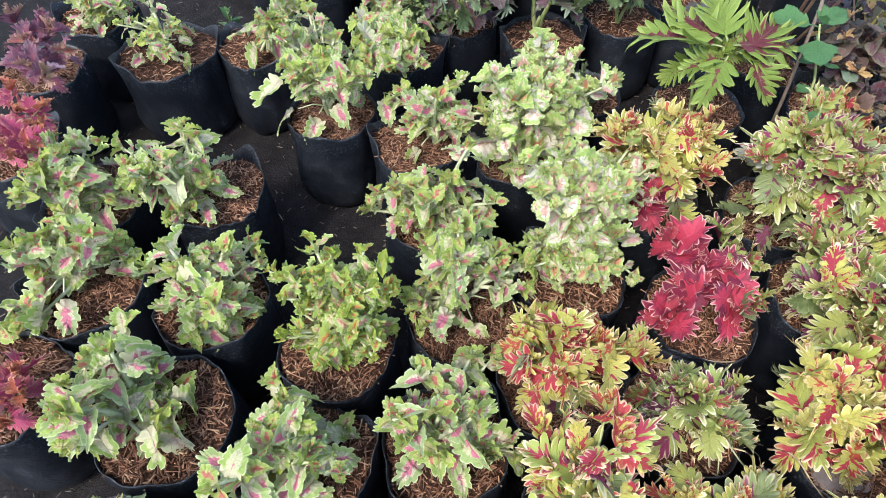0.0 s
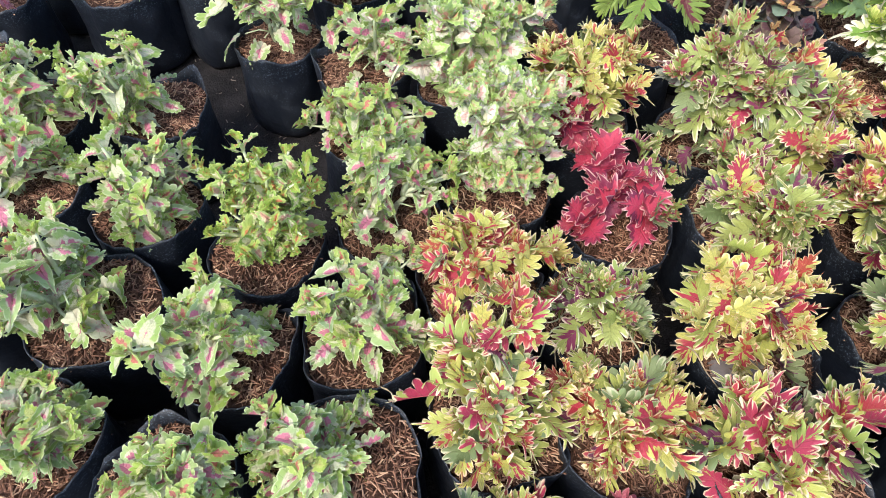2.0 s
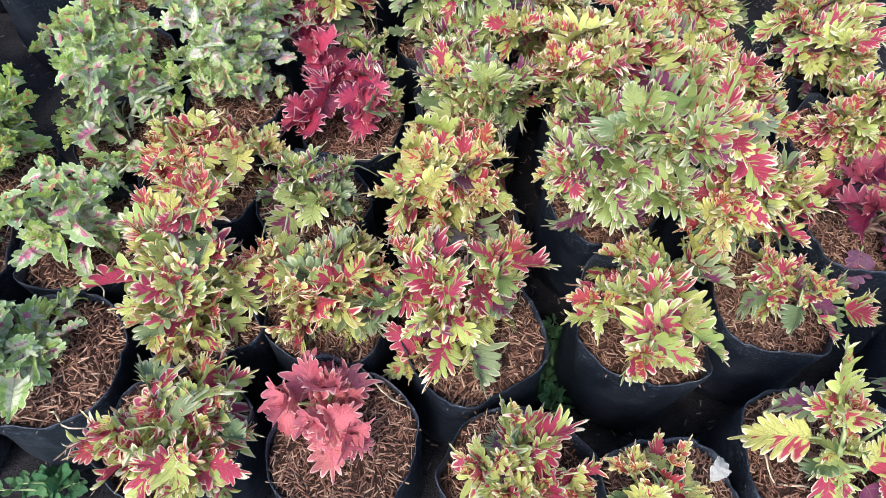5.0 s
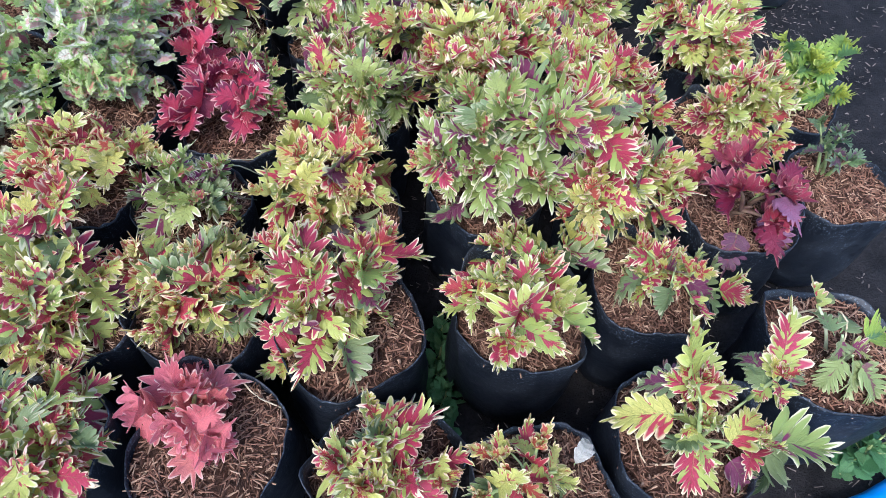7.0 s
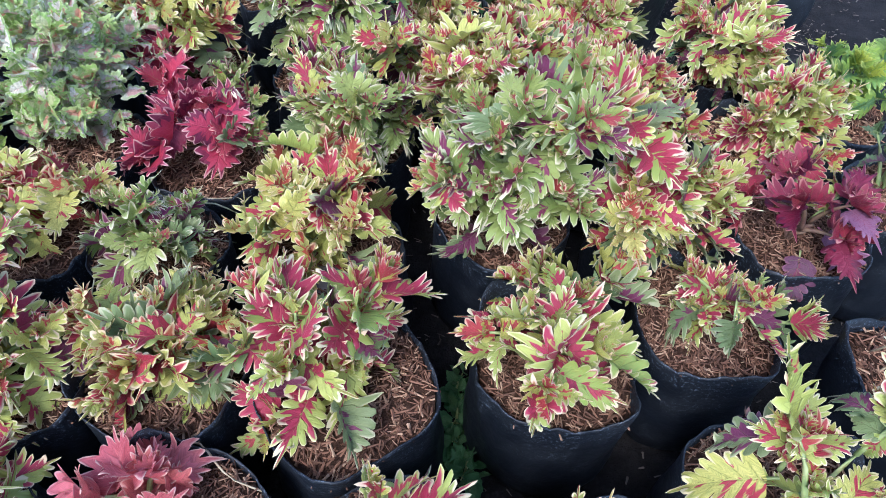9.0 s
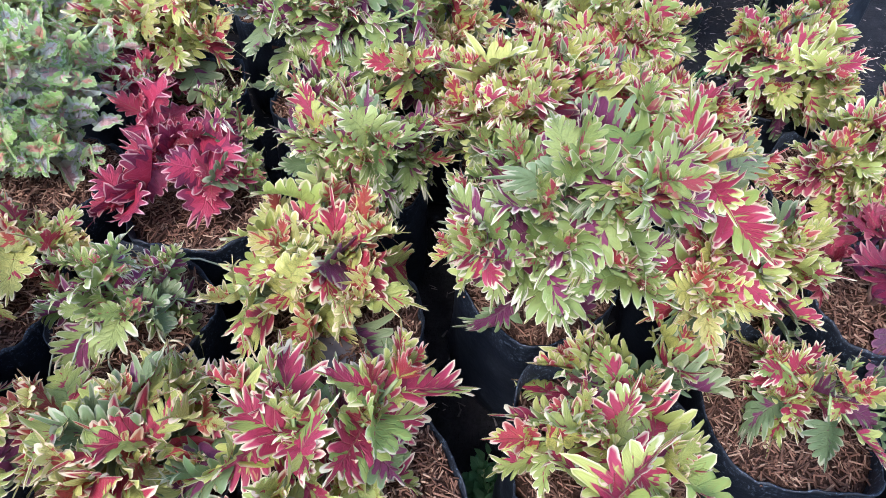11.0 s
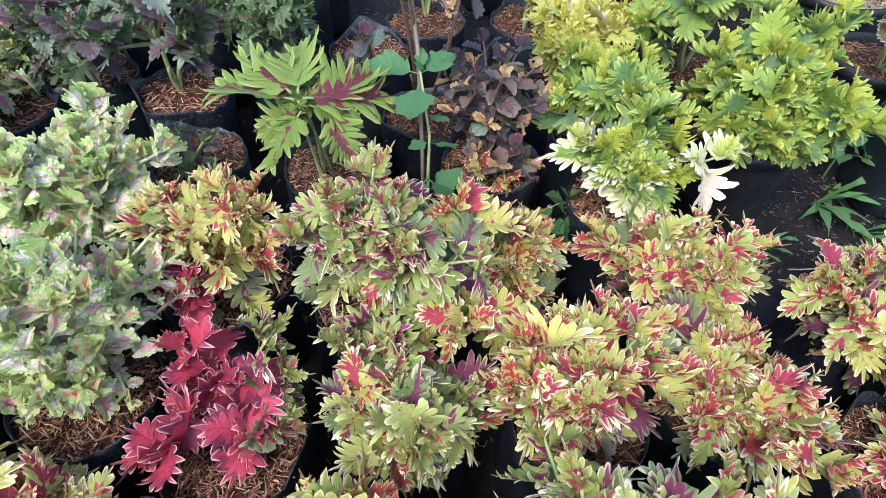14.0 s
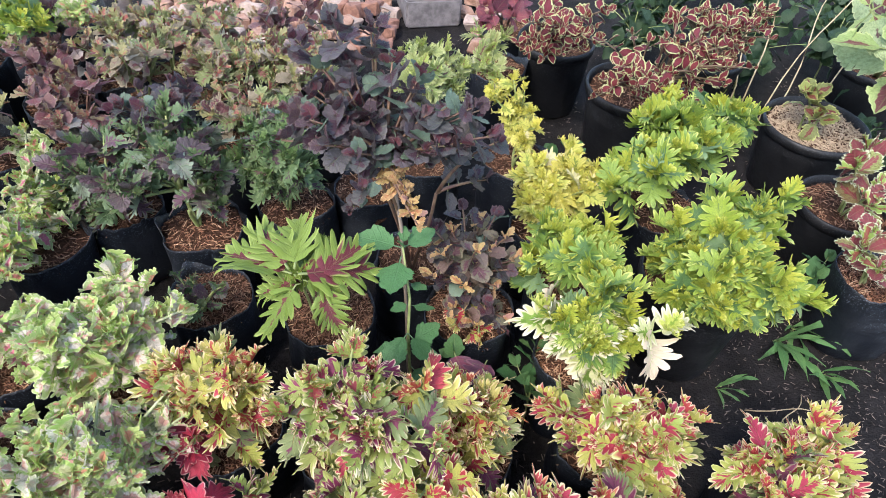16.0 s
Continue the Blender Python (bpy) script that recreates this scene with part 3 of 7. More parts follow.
kind("lime",
     cut_set(leaf_material("lime_maroon_cut_leaf", (0.15, 0.030, 0.040), (0.135, 0.215, 0.034), (0.20, 0.285, 0.05), (0.30, 0.37, 0.09), 0.34, 1.0, 0.86, 0.7, 0.0), CUT_LACE, 6),
     cut_set(leaf_material("young_lime_leaf", (0.2, 0.08, 0.05), (0.22, 0.31, 0.040), (0.16, 0.25, 0.035), (0.30, 0.37, 0.08), 0.20, 0.8, 0.86, 0.6, 0.0), CUT_LACE, 4))
kind("yellow",
     cut_set(leaf_material("yellow_green_leaf", (0.115, 0.215, 0.075), (0.325, 0.410, 0.050), (0.185, 0.305, 0.065), (0.52, 0.54, 0.14), 0.40, 0.9, 0.90, 0.8, 0.10, (0.180, 0.280, 0.150), 0.5, vein_mix=0.15), CUT_YELLOW, 8),
     cut_set(leaf_material("young_yellow_leaf", (0.22, 0.31, 0.040), (0.46, 0.47, 0.050), (0.30, 0.37, 0.048), (0.56, 0.54, 0.13), 0.22, 0.7, 0.90, 0.8, 0.0, streak=0.6, vein_mix=0.12), CUT_YELLOW_YOUNG, 5))
kind("gold",
     cut_set(leaf_material("golden_leaf", (0.260, 0.320, 0.060), (0.72, 0.64, 0.150), (0.52, 0.53, 0.110), (0.78, 0.66, 0.25), 0.12, 0.8, 0.90, 0.85, 0.06, (0.741, 0.651, 0.396)), CUT_YELLOW, 7),
     cut_set(leaf_material("young_golden_leaf", (0.44, 0.41, 0.050), (0.74, 0.65, 0.130), (0.56, 0.56, 0.090), (0.790, 0.651, 0.15), 0.16, 0.6, 0.90, 0.8, 0.0), CUT_YELLOW_YOUNG, 5))
kind("white",
     cut_set(leaf_material("white_edged_lime_leaf", (0.20, 0.34, 0.05), (0.44, 0.52, 0.14), (0.76, 0.72, 0.46), (0.80, 0.74, 0.54), 0.24, 1.0, 0.74, 0.85, 0.10, (0.70, 0.55, 0.42)), CUT_YELLOW, 7),
     cut_set(leaf_material("young_white_lime_leaf", (0.25, 0.38, 0.05), (0.40, 0.50, 0.06), (0.5, 0.55, 0.12), (0.66, 0.66, 0.2), 0.3, 0.6, 0.80, 0.8, 0.0), CUT_YELLOW_YOUNG, 5))
kind("smoke",
     fan_set(leaf_material("smoky_purple_leaf", (0.075, 0.034, 0.052), (0.112, 0.084, 0.104), (0.095, 0.100, 0.098), (0.150, 0.125, 0.125), 0.25, 1.1, 0.88, 0.5, 0.22, (0.14, 0.22, 0.15)), ROUND, 7),
     fan_set(leaf_material("young_copper_leaf", (0.13, 0.032, 0.050), (0.13, 0.070, 0.082), (0.090, 0.060, 0.075), (0.23, 0.15, 0.13), 0.3, 1.0, 0.86, 0.6, 0.0), ROUND, 4), STEM_RED)
kind("copper",
     fan_set(leaf_material("copper_dark_leaf", (0.153, 0.068, 0.085), (0.162, 0.187, 0.111), (0.216, 0.136, 0.119), (0.288, 0.230, 0.153), 0.16, 1.2, 0.86, 0.6, 0.12, (0.198, 0.289, 0.204)), ROUND, 6),
     leaf_set(leaf_material("amber_shoot_leaf", (0.58, 0.24, 0.12), (0.66, 0.48, 0.19), (0.58, 0.34, 0.17), (0.74, 0.57, 0.32), 0.1, 0.9, 0.86, 0.6, 0.12, (0.558, 0.289, 0.272)), (0.22, 4, 0.22, 0.5, 0.06, 0.3, 0.6, 0.03, 0.5, 0.8, 0.7, 0.04, 0.3), 5), STEM_RED)
kind("dry",
     leaf_set(leaf_material("bleached_dry_leaf", (0.55, 0.50, 0.42), (0.66, 0.63, 0.56), (0.50, 0.45, 0.36), (0.70, 0.68, 0.62), 0.2, 0.8, 0.85, 0.7, 0.0), (0.24, 5, 0.12, 0.3, 0.06, 1.0, 0.9, 0.05, 0.5, 0.8, 0.8, 0.09), 3),
     KINDS["copper"][1])
kind("amber",
     KINDS["copper"][1], KINDS["copper"][1], STEM_RED)
kind("weed",
     leaf_set(leaf_material("plain_green_leaf", (0.080, 0.205, 0.070), (0.074, 0.190, 0.064), (0.105, 0.245, 0.092), (0.086, 0.215, 0.078), 0.1, 0.3, 0.95, 0.3, 0.0, veins=6.0, stalk=(0.124, 0.230, 0.119)), OVAL, 4),
     leaf_set(leaf_material("young_plain_green_leaf", (0.099, 0.216, 0.076), (0.093, 0.216, 0.076), (0.124, 0.245, 0.085), (0.093, 0.216, 0.085), 0.1, 0.3, 0.95, 0.3, 0.0), OVAL, 3))
# Brush leaves: weed-like greens darkened so the colour itself carries the background's shade.
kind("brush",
     leaf_set(leaf_material("shade_toned_brush_leaf", (0.030, 0.062, 0.030), (0.026, 0.060, 0.028), (0.042, 0.082, 0.036), (0.036, 0.072, 0.034), 0.1, 0.3, 0.95, 0.3, 0.0, veins=6.0, stalk=(0.06, 0.10, 0.05)), OVAL, 4),
     leaf_set(leaf_material("young_shade_toned_brush_leaf", (0.045, 0.090, 0.038), (0.040, 0.085, 0.034), (0.055, 0.105, 0.042), (0.045, 0.090, 0.040), 0.1, 0.3, 0.95, 0.3, 0.0), OVAL, 3))
kind("finger_low",
     cut_set(leaf_material("dull_lower_leaf", (0.190, 0.040, 0.090), (0.130, 0.195, 0.070), (0.250, 0.285, 0.115), (0.56, 0.50, 0.32), 0.05, 1.2, 0.90, 0.7, 0.02, (0.34, 0.32, 0.26), across=0.5), CUT, 6, CUT_LONG),
     KINDS["finger"][1])
kind("edged",
     leaf_set(leaf_material("wine_leaf_lime_edge", (0.170, 0.018, 0.034), (0.136, 0.020, 0.032), (0.093, 0.018, 0.027), (0.50, 0.52, 0.25), 0.60, 0.5, 0.66, 1.0, 0.0, streak=0.12, vein_mix=0.05), (0.33, 7, 0.10, 0.25, 0.14, 0.5, 0.35, 0.016, 0.42, 0.9, 0.8, 0.03, 0.6), 6),
     leaf_set(leaf_material("young_wine_leaf", (0.204, 0.027, 0.036), (0.204, 0.036, 0.045), (0.153, 0.027, 0.036), (0.50, 0.50, 0.25), 0.5, 0.5, 0.64, 0.95, 0.0, streak=0.12, vein_mix=0.05), (0.33, 6, 0.10, 0.2, 0.10, 0.4, 0.5, 0.02, 0.42, 0.9, 0.8), 4), STEM_WOOD)
kind("mixed",
     fan_set(leaf_material("brown_purple_leaf", (0.24, 0.10, 0.11), (0.23, 0.19, 0.13), (0.30, 0.25, 0.17), (0.46, 0.38, 0.26), 0.25, 1.2, 0.84, 0.7, 0.10, (0.50, 0.40, 0.38)), OVATE, 5) + leaf_set(leaf_material("dull_green_cut_leaf", (0.28, 0.12, 0.11), (0.22, 0.27, 0.10), (0.30, 0.34, 0.15), (0.46, 0.44, 0.26), 0.10, 1.0, 0.85, 0.7, 0.08, (0.46, 0.42, 0.36)), BROAD, 3),
     leaf_set(leaf_material("young_pink_leaf", (0.44, 0.14, 0.12), (0.38, 0.38, 0.13), (0.34, 0.30, 0.14), (0.54, 0.44, 0.27), 0.2, 1.2, 0.82, 0.7, 0.0), FINGER_YOUNG, 4))
kind("dull_rose",
     fan_set(leaf_material("dull_rose_leaf", (0.245, 0.085, 0.099), (0.230, 0.114, 0.117), (0.173, 0.095, 0.099), (0.346, 0.266, 0.216), 0.3, 1.1, 0.84, 0.7, 0.05, (0.331, 0.342, 0.306)), OVATE, 5),
     leaf_set(leaf_material("young_dull_rose_leaf", (0.331, 0.114, 0.090), (0.288, 0.266, 0.117), (0.245, 0.133, 0.108), (0.360, 0.342, 0.198), 0.3, 1.0, 0.82, 0.7, 0.0), FINGER_YOUNG, 3), STEM_RED)
kind("lime_heart",
     leaf_set(leaf_material("brown_heart_lime_leaf", (0.20, 0.045, 0.045), (0.24, 0.28, 0.08), (0.20, 0.22, 0.08), (0.44, 0.46, 0.16), 0.30, 0.5, 0.76, 0.9, 0.0, streak=0.3), (0.40, 7, 0.10, 0.2, 0.12, 0.5, 0.2, 0.02, 0.45, 0.8, 0.8, 0.03, 0.5), 4),
     leaf_set(leaf_material("young_brown_heart_leaf", (0.24, 0.06, 0.05), (0.34, 0.38, 0.10), (0.28, 0.32, 0.1), (0.46, 0.46, 0.18), 0.30, 0.5, 0.78, 0.9, 0.0, streak=0.3), (0.40, 6, 0.10, 0.2, 0.08, 0.4, 0.3, 0.02, 0.45, 0.8, 0.8), 3))
kind("olive",
     cut_set(leaf_material("olive_green_leaf", (0.22, 0.09, 0.09), (0.24, 0.31, 0.09), (0.34, 0.38, 0.14), (0.46, 0.47, 0.22), 0.05, 0.8, 0.84, 0.8, 0.03, (0.4, 0.4, 0.28)), CUT_LACE, 6),
     cut_set(leaf_material("young_olive_leaf", (0.26, 0.16, 0.08), (0.36, 0.42, 0.10), (0.28, 0.36, 0.09), (0.46, 0.48, 0.18), 0.08, 0.6, 0.84, 0.8, 0.0), CUT_YOUNG, 4))
kind("plum",
     leaf_set(leaf_material("plum_leaf", (0.20, 0.05, 0.08), (0.18, 0.06, 0.08), (0.14, 0.05, 0.07), (0.26, 0.10, 0.12), 0.5, 0.5, 0.9, 0.5, 0.0), OVAL, 3),
     leaf_set(leaf_material("young_plum_leaf", (0.26, 0.06, 0.08), (0.22, 0.06, 0.08), (0.18, 0.05, 0.07), (0.3, 0.12, 0.12), 0.5, 0.5, 0.9, 0.5, 0.0), OVAL, 3), STEM_RED)
kind("brown_cream",
     leaf_set(leaf_material("brown_red_cream_edge_leaf", (0.255, 0.055, 0.063), (0.289, 0.400, 0.105), (0.204, 0.050, 0.063), (0.612, 0.640, 0.441), 0.55, 0.9, 0.80, 0.95, 0.0, streak=0.5), (0.38, 7, 0.18, 0.3, 0.14, 0.5, 0.2, 0.03, 0.45, 0.75, 0.7), 5),
     leaf_set(leaf_material("young_brown_lime_leaf", (0.289, 0.080, 0.063), (0.340, 0.460, 0.105), (0.255, 0.400, 0.084), (0.595, 0.620, 0.378), 0.4, 0.6, 0.80, 0.9, 0.0), FINGER_YOUNG, 3))
kind("big_pale",
     leaf_set(leaf_material("large_pale_leaf_dark_heart", (0.10, 0.035, 0.05), (0.36, 0.44, 0.24), (0.24, 0.34, 0.15), (0.52, 0.56, 0.30), 0.12, 0.9, 0.86, 0.8, 0.0, streak=0.35, veins=9.0), (0.27, 10, 0.12, 0.2, 0.14, 0.8, 0.2, 0.012, 0.42, 0.95, 0.7), 4),
     leaf_set(leaf_material("young_pale_leaf", (0.16, 0.05, 0.05), (0.36, 0.44, 0.16), (0.26, 0.36, 0.12), (0.5, 0.54, 0.25), 0.3, 0.5, 0.84, 0.8, 0.0, streak=0.2), OVAL, 3))


# ---- things ----
def part(name, me, parent, label="", at=None, shape_kind=""):
    """Links a mesh as one object under a thing or a part, at a place in that parent's own space."""
    ob = new(name, me)
    ob.parent = parent
    if at is not None:
        ob.matrix_basis = at
    return tagged(ob, label, kind=shape_kind)


def tube(points, radii, sides=6, cap=True):
    verts, faces = [], []
    for i, p in enumerate(points):
        a, b = points[max(0, i - 1)], points[min(len(points) - 1, i + 1)]
        t = (Vector(b) - Vector(a)).normalized()
        x = t.orthogonal().normalized()
        y = t.cross(x)
        for k in range(sides):
            q = 2 * math.pi * k / sides
            verts.append(tuple(Vector(p) + radii[i] * (math.cos(q) * x + math.sin(q) * y)))
    for i in range(len(points) - 1):
        for k in range(sides):
            faces.append((i * sides + k, i * sides + (k + 1) % sides, (i + 1) * sides + (k + 1) % sides, (i + 1) * sides + k))
    if cap:
        faces.append(tuple(range(sides))[::-1])
        faces.append(tuple((len(points) - 1) * sides + k for k in range(sides)))
    return verts, faces


def ridge(x, y, z):
    return 1 - 2 * abs(noise.noise(Vector((x, y, z))))


def bag_mesh(r, h, rng):
    """A filled polythene bag: flat facets between sharp folds, two gathered ears and an uneven, folded rim."""
    n = 68
    ph = [rng.uniform(0, 6.3) for _ in range(8)]
    sq, fold = rng.uniform(0.02, 0.065), rng.uniform(0.7, 1.3)
    lip = rng.uniform(0.001, 0.005)
    pinch, slant = rng.uniform(0, 6.3), rng.uniform(-9, 9)
    pleats = [(rng.uniform(0, 6.283), rng.uniform(0.02, 0.045), rng.uniform(-2.5, 2.5)) for _ in range(5)]
    rings = [(0.0, 0.94, 0), (0.012, 1.01, 0), (0.035, 1.04, 0), (0.06, 1.05, 0), (0.085, 1.04, 0), (0.11, 1.02, 0), (0.135, 1.005, 0), (0.16, 1.0, 0), (h - 0.02, 0.998, 0), (h - 0.006, 1.004, 0), (h, 1.004, 0),
             (h, 0.988, 1), (h - 0.02, 0.966, 1), (h - 0.045, 0.955, 1)]
    verts, faces, mouth = [], [], []
    for z, k, inner in rings:
        for i in range(n):
            a = 2 * math.pi * i / n
            top = max(0.0, (z - 0.10) / (h - 0.10))
            q = a + slant * z * 0.25
            w = 1 + sq * math.cos(4 * a + ph[0]) + 0.050 * fold * max(-0.15, ridge(1.5 * math.cos(q) + ph[1], 1.5 * math.sin(q), ph[1] + 9 * z)) + 0.018 * fold * ridge(4.2 * math.cos(a - slant * z), 4.2 * math.sin(a - slant * z), ph[2] - 16 * z)
            d = abs(math.cos(a - pinch))
            for at, deep, run in pleats:
                gap = (a - at - run * z + math.pi) % (2 * math.pi) - math.pi
                w -= deep * math.exp(-(gap / 0.09) ** 2) * (1 - 0.5 * top)
            w += 0.18 * top * d ** 24 - 0.03 * top * d ** 5
            rz = z + top * top * (lip * math.sin(2 * a + ph[3]) + 1.5 * lip * ridge(1.3 * math.cos(a), 1.3 * math.sin(a), ph[4]) + 0.006 * ridge(4 * math.cos(a), 4 * math.sin(a), ph[5]) + 0.022 * d ** 18) if z > 0.1 else z
            rr = r * k * w * 0.962
            verts.append((rr * math.cos(a), rr * math.sin(a), rz))
            if k == 0.966:
                mouth.append(rr)
    for j in range(len(rings) - 1):
        for i in range(n):
            faces.append((j * n + i, j * n + (i + 1) % n, (j + 1) * n + (i + 1) % n, (j + 1) * n + i))
    faces.append(tuple(range(n))[::-1])
    return unit_mesh("polybag", verts, faces, None, BAG), mouth


def fitted(me, mouth, turn, r=0.092):
    """A copy of a bed of soil or husks, pressed out to the mouth of its bag."""
    me = me.copy()
    co = np.empty(len(me.vertices) * 3, dtype=np.float32)
    me.vertices.foreach_get("co", co)
    co = co.reshape(-1, 3)
    a = np.arctan2(co[:, 1], co[:, 0]) + turn
    x, y = np.hypot(co[:, 0], co[:, 1]) * np.cos(a), np.hypot(co[:, 0], co[:, 1]) * np.sin(a)
    k = np.interp(np.mod(a, 2 * math.pi), [2 * math.pi * i / len(mouth) for i in range(len(mouth) + 1)], mouth + mouth[:1]) / r
    co[:, 0], co[:, 1] = x * k, y * k
    me.vertices.foreach_set("co", co.reshape(-1))
    me.update()
    return me


def rigid_mesh(r, h):
    """A moulded nursery pot: tapered wall, rolled rim, hollow."""
    prof = [(0.78, 0.0), (0.79, 0.004), (0.95, h - 0.035), (0.955, h - 0.03), (1.0, h - 0.028), (1.012, h - 0.012), (1.0, h - 0.002), (0.97, h), (0.945, h - 0.004), (0.935, h - 0.03), (0.90, h - 0.07)]
    n, verts, faces = 56, [], []
    for k, z in prof:
        for i in range(n):
            a = 2 * math.pi * i / n
            verts.append((r * k * math.cos(a), r * k * math.sin(a), z))
    for j in range(len(prof) - 1):
        for i in range(n):
            faces.append((j * n + i, j * n + (i + 1) % n, (j + 1) * n + (i + 1) % n, (j + 1) * n + i))
    faces.append(tuple(range(n))[::-1])
    return unit_mesh("nursery_pot", verts, faces, None, POT)


def chip(verts, faces, x, y, z, length, w, yaw, pitch):
    """One husk: a short ridged sliver."""
    b = len(verts)
    m = Matrix.Translation((x, y, z)) @ Euler((0, pitch, yaw)).to_matrix().to_4x4()
    for sx, k in ((-0.5, 1.0), (0.5, 0.55)):
        for yy, zz in ((-w * k, 0.0), (0.0, w * 0.5), (w * k, 0.0)):
            verts.append(tuple(m @ Vector((sx * length, yy * 0.5, zz))))
    faces.append((b, b + 3, b + 4, b + 1)), faces.append((b + 1, b + 4, b + 5, b + 2))


def soil_height(x, y, seed):
    return 0.010 * noise.noise(Vector((x * 22 + seed, y * 22, seed))) + 0.006 * (1 - (x * x + y * y) / 0.0081)


def soil_meshes(seed, r=0.092, chips=1450, mat=None):
    """The bed of potting mix and, apart from it, the loose husks that lie on it."""
    rng = random.Random(seed)
    n, rings = 40, 9
    verts, faces = [(0, 0, soil_height(0, 0, seed))], []
    for j in range(1, rings + 2):
        for i in range(n):
            a, q = 2 * math.pi * i / n, r * min(j / rings, 1.0)
            x, y = q * math.cos(a), q * math.sin(a)
            verts.append((x, y, soil_height(x, y, seed) - 0.025 * (j > rings) + 0.002 * noise.noise(Vector((x * 130, y * 130, seed)))))
    for i in range(n):
        faces.append((0, 1 + i, 1 + (i + 1) % n))
        for j in range(rings):
            a, b = 1 + j * n + i, 1 + j * n + (i + 1) % n
            faces.append((a, a + n, b + n, b))
    bed = unit_mesh("potting_mix", verts, faces, None, PEAT)
    verts, faces = [], []
    for _ in range(chips):
        q, a = r * math.sqrt(rng.random()) * 0.975, rng.uniform(0, 6.283)
        x, y = q * math.cos(a), q * math.sin(a)
        big = rng.random()
        chip(verts, faces, x, y, soil_height(x, y, seed) + rng.uniform(-0.001, 0.007), rng.uniform(0.006, 0.017) + 0.016 * (big > 0.96), rng.uniform(0.0012, 0.0032), rng.uniform(0, 6.283), rng.gauss(0, 0.42))
    return bed, unit_mesh("husk_mulch", verts, faces, None, mat or MULCH, False)


SOILS = [soil_meshes(s) for s in (11, 23, 37, 41)]
PALE_SOIL = soil_meshes(71, 0.092, 1900, plain_material("bleached_husks", (0.24, 0.17, 0.11), (0.44, 0.34, 0.23), 120.0, 0.85))
FAR_SOILS = [soil_meshes(s, 0.092, 700) for s in (51, 63)]


def leaf_pose(at, along, up, size, roll):
    y = along.normalized()
    z = (up - y * up.dot(y))
    z = z.normalized() if z.length > 1e-4 else y.orthogonal().normalized()
    x = y.cross(z)
    m = Matrix((x, y, z)).transposed().to_4x4()
    return Matrix.Translation(at) @ m @ Matrix.Rotation(roll, 4, 'Y') @ Matrix.Diagonal((size, size, size, 1))


SIZES = (0.38, 0.64, 0.84, 0.97, 1.0, 0.96, 0.9)
LIFT = (68, 50, 32, 16, 4, -8, -16)


LEAF_DATA = {}


class Bundle:
    """Gathers many small meshes into one."""

    def __init__(self):
        self.verts, self.faces, self.uvs, self.slots, self.mats = [], [], [], [], []

    def slot(self, mat):
        if mat not in self.mats:
            self.mats.append(mat)
        return self.mats.index(mat)

    def leaf(self, me, m):
        if me.name not in LEAF_DATA:
            co = np.array([v.co for v in me.vertices])
            uv = [None] * len(co)
            for loop in me.loops:
                uv[loop.vertex_index] = tuple(me.uv_layers[0].data[loop.index].uv)
            blade = sum(1 for q in uv if q[1] >= 0)
            fan = FAN_POINTS.get(me.name, 0)
            last = blade // 5 - 1
            rows = [i for i in range(last + 1) if i % 6 in (0, 2, 3, 4) or i == last]
            keep = [5 * i + j for i in rows for j in (0, 2, 4)]
            faces = [(3 * i + j, 3 * i + j + 1, 3 * i + j + 4, 3 * i + j + 3) for i in range(len(rows) - 1) for j in range(2)]
            if fan:
                keep = [r * fan + i for r in (0, 2) for i in range(fan)]
                faces = [(i, i + 1, fan + i + 1, fan + i) for i in range(fan - 1)]
            if me.name in CUT_FACES:
                keep = range(len(co))
                faces = [tuple(q.vertices) for q in me.polygons]
            LEAF_DATA[me.name] = (co[keep], faces, [uv[i] for i in keep])
        co, faces, uv = LEAF_DATA[me.name]
        mm = np.array(m)
        self.raw((co @ mm[:3, :3].T + mm[:3, 3]).tolist(), faces, uv, me.materials[0])

    def raw(self, verts, faces, uv, mat):
        b, k = len(self.verts), self.slot(mat)
        self.verts += [tuple(v) for v in verts]
        self.uvs += uv or [(0.5, -0.2)] * len(verts)
        self.faces += [tuple(i + b for i in q) for q in faces]
        self.slots += [k] * len(faces)

    def mesh(self, name):
        me = unit_mesh(name, self.verts, self.faces, self.uvs, self.mats[0])
        for mat in self.mats[1:]:
            me.materials.append(mat)
        me.polygons.foreach_set("material_index", self.slots)
        return me


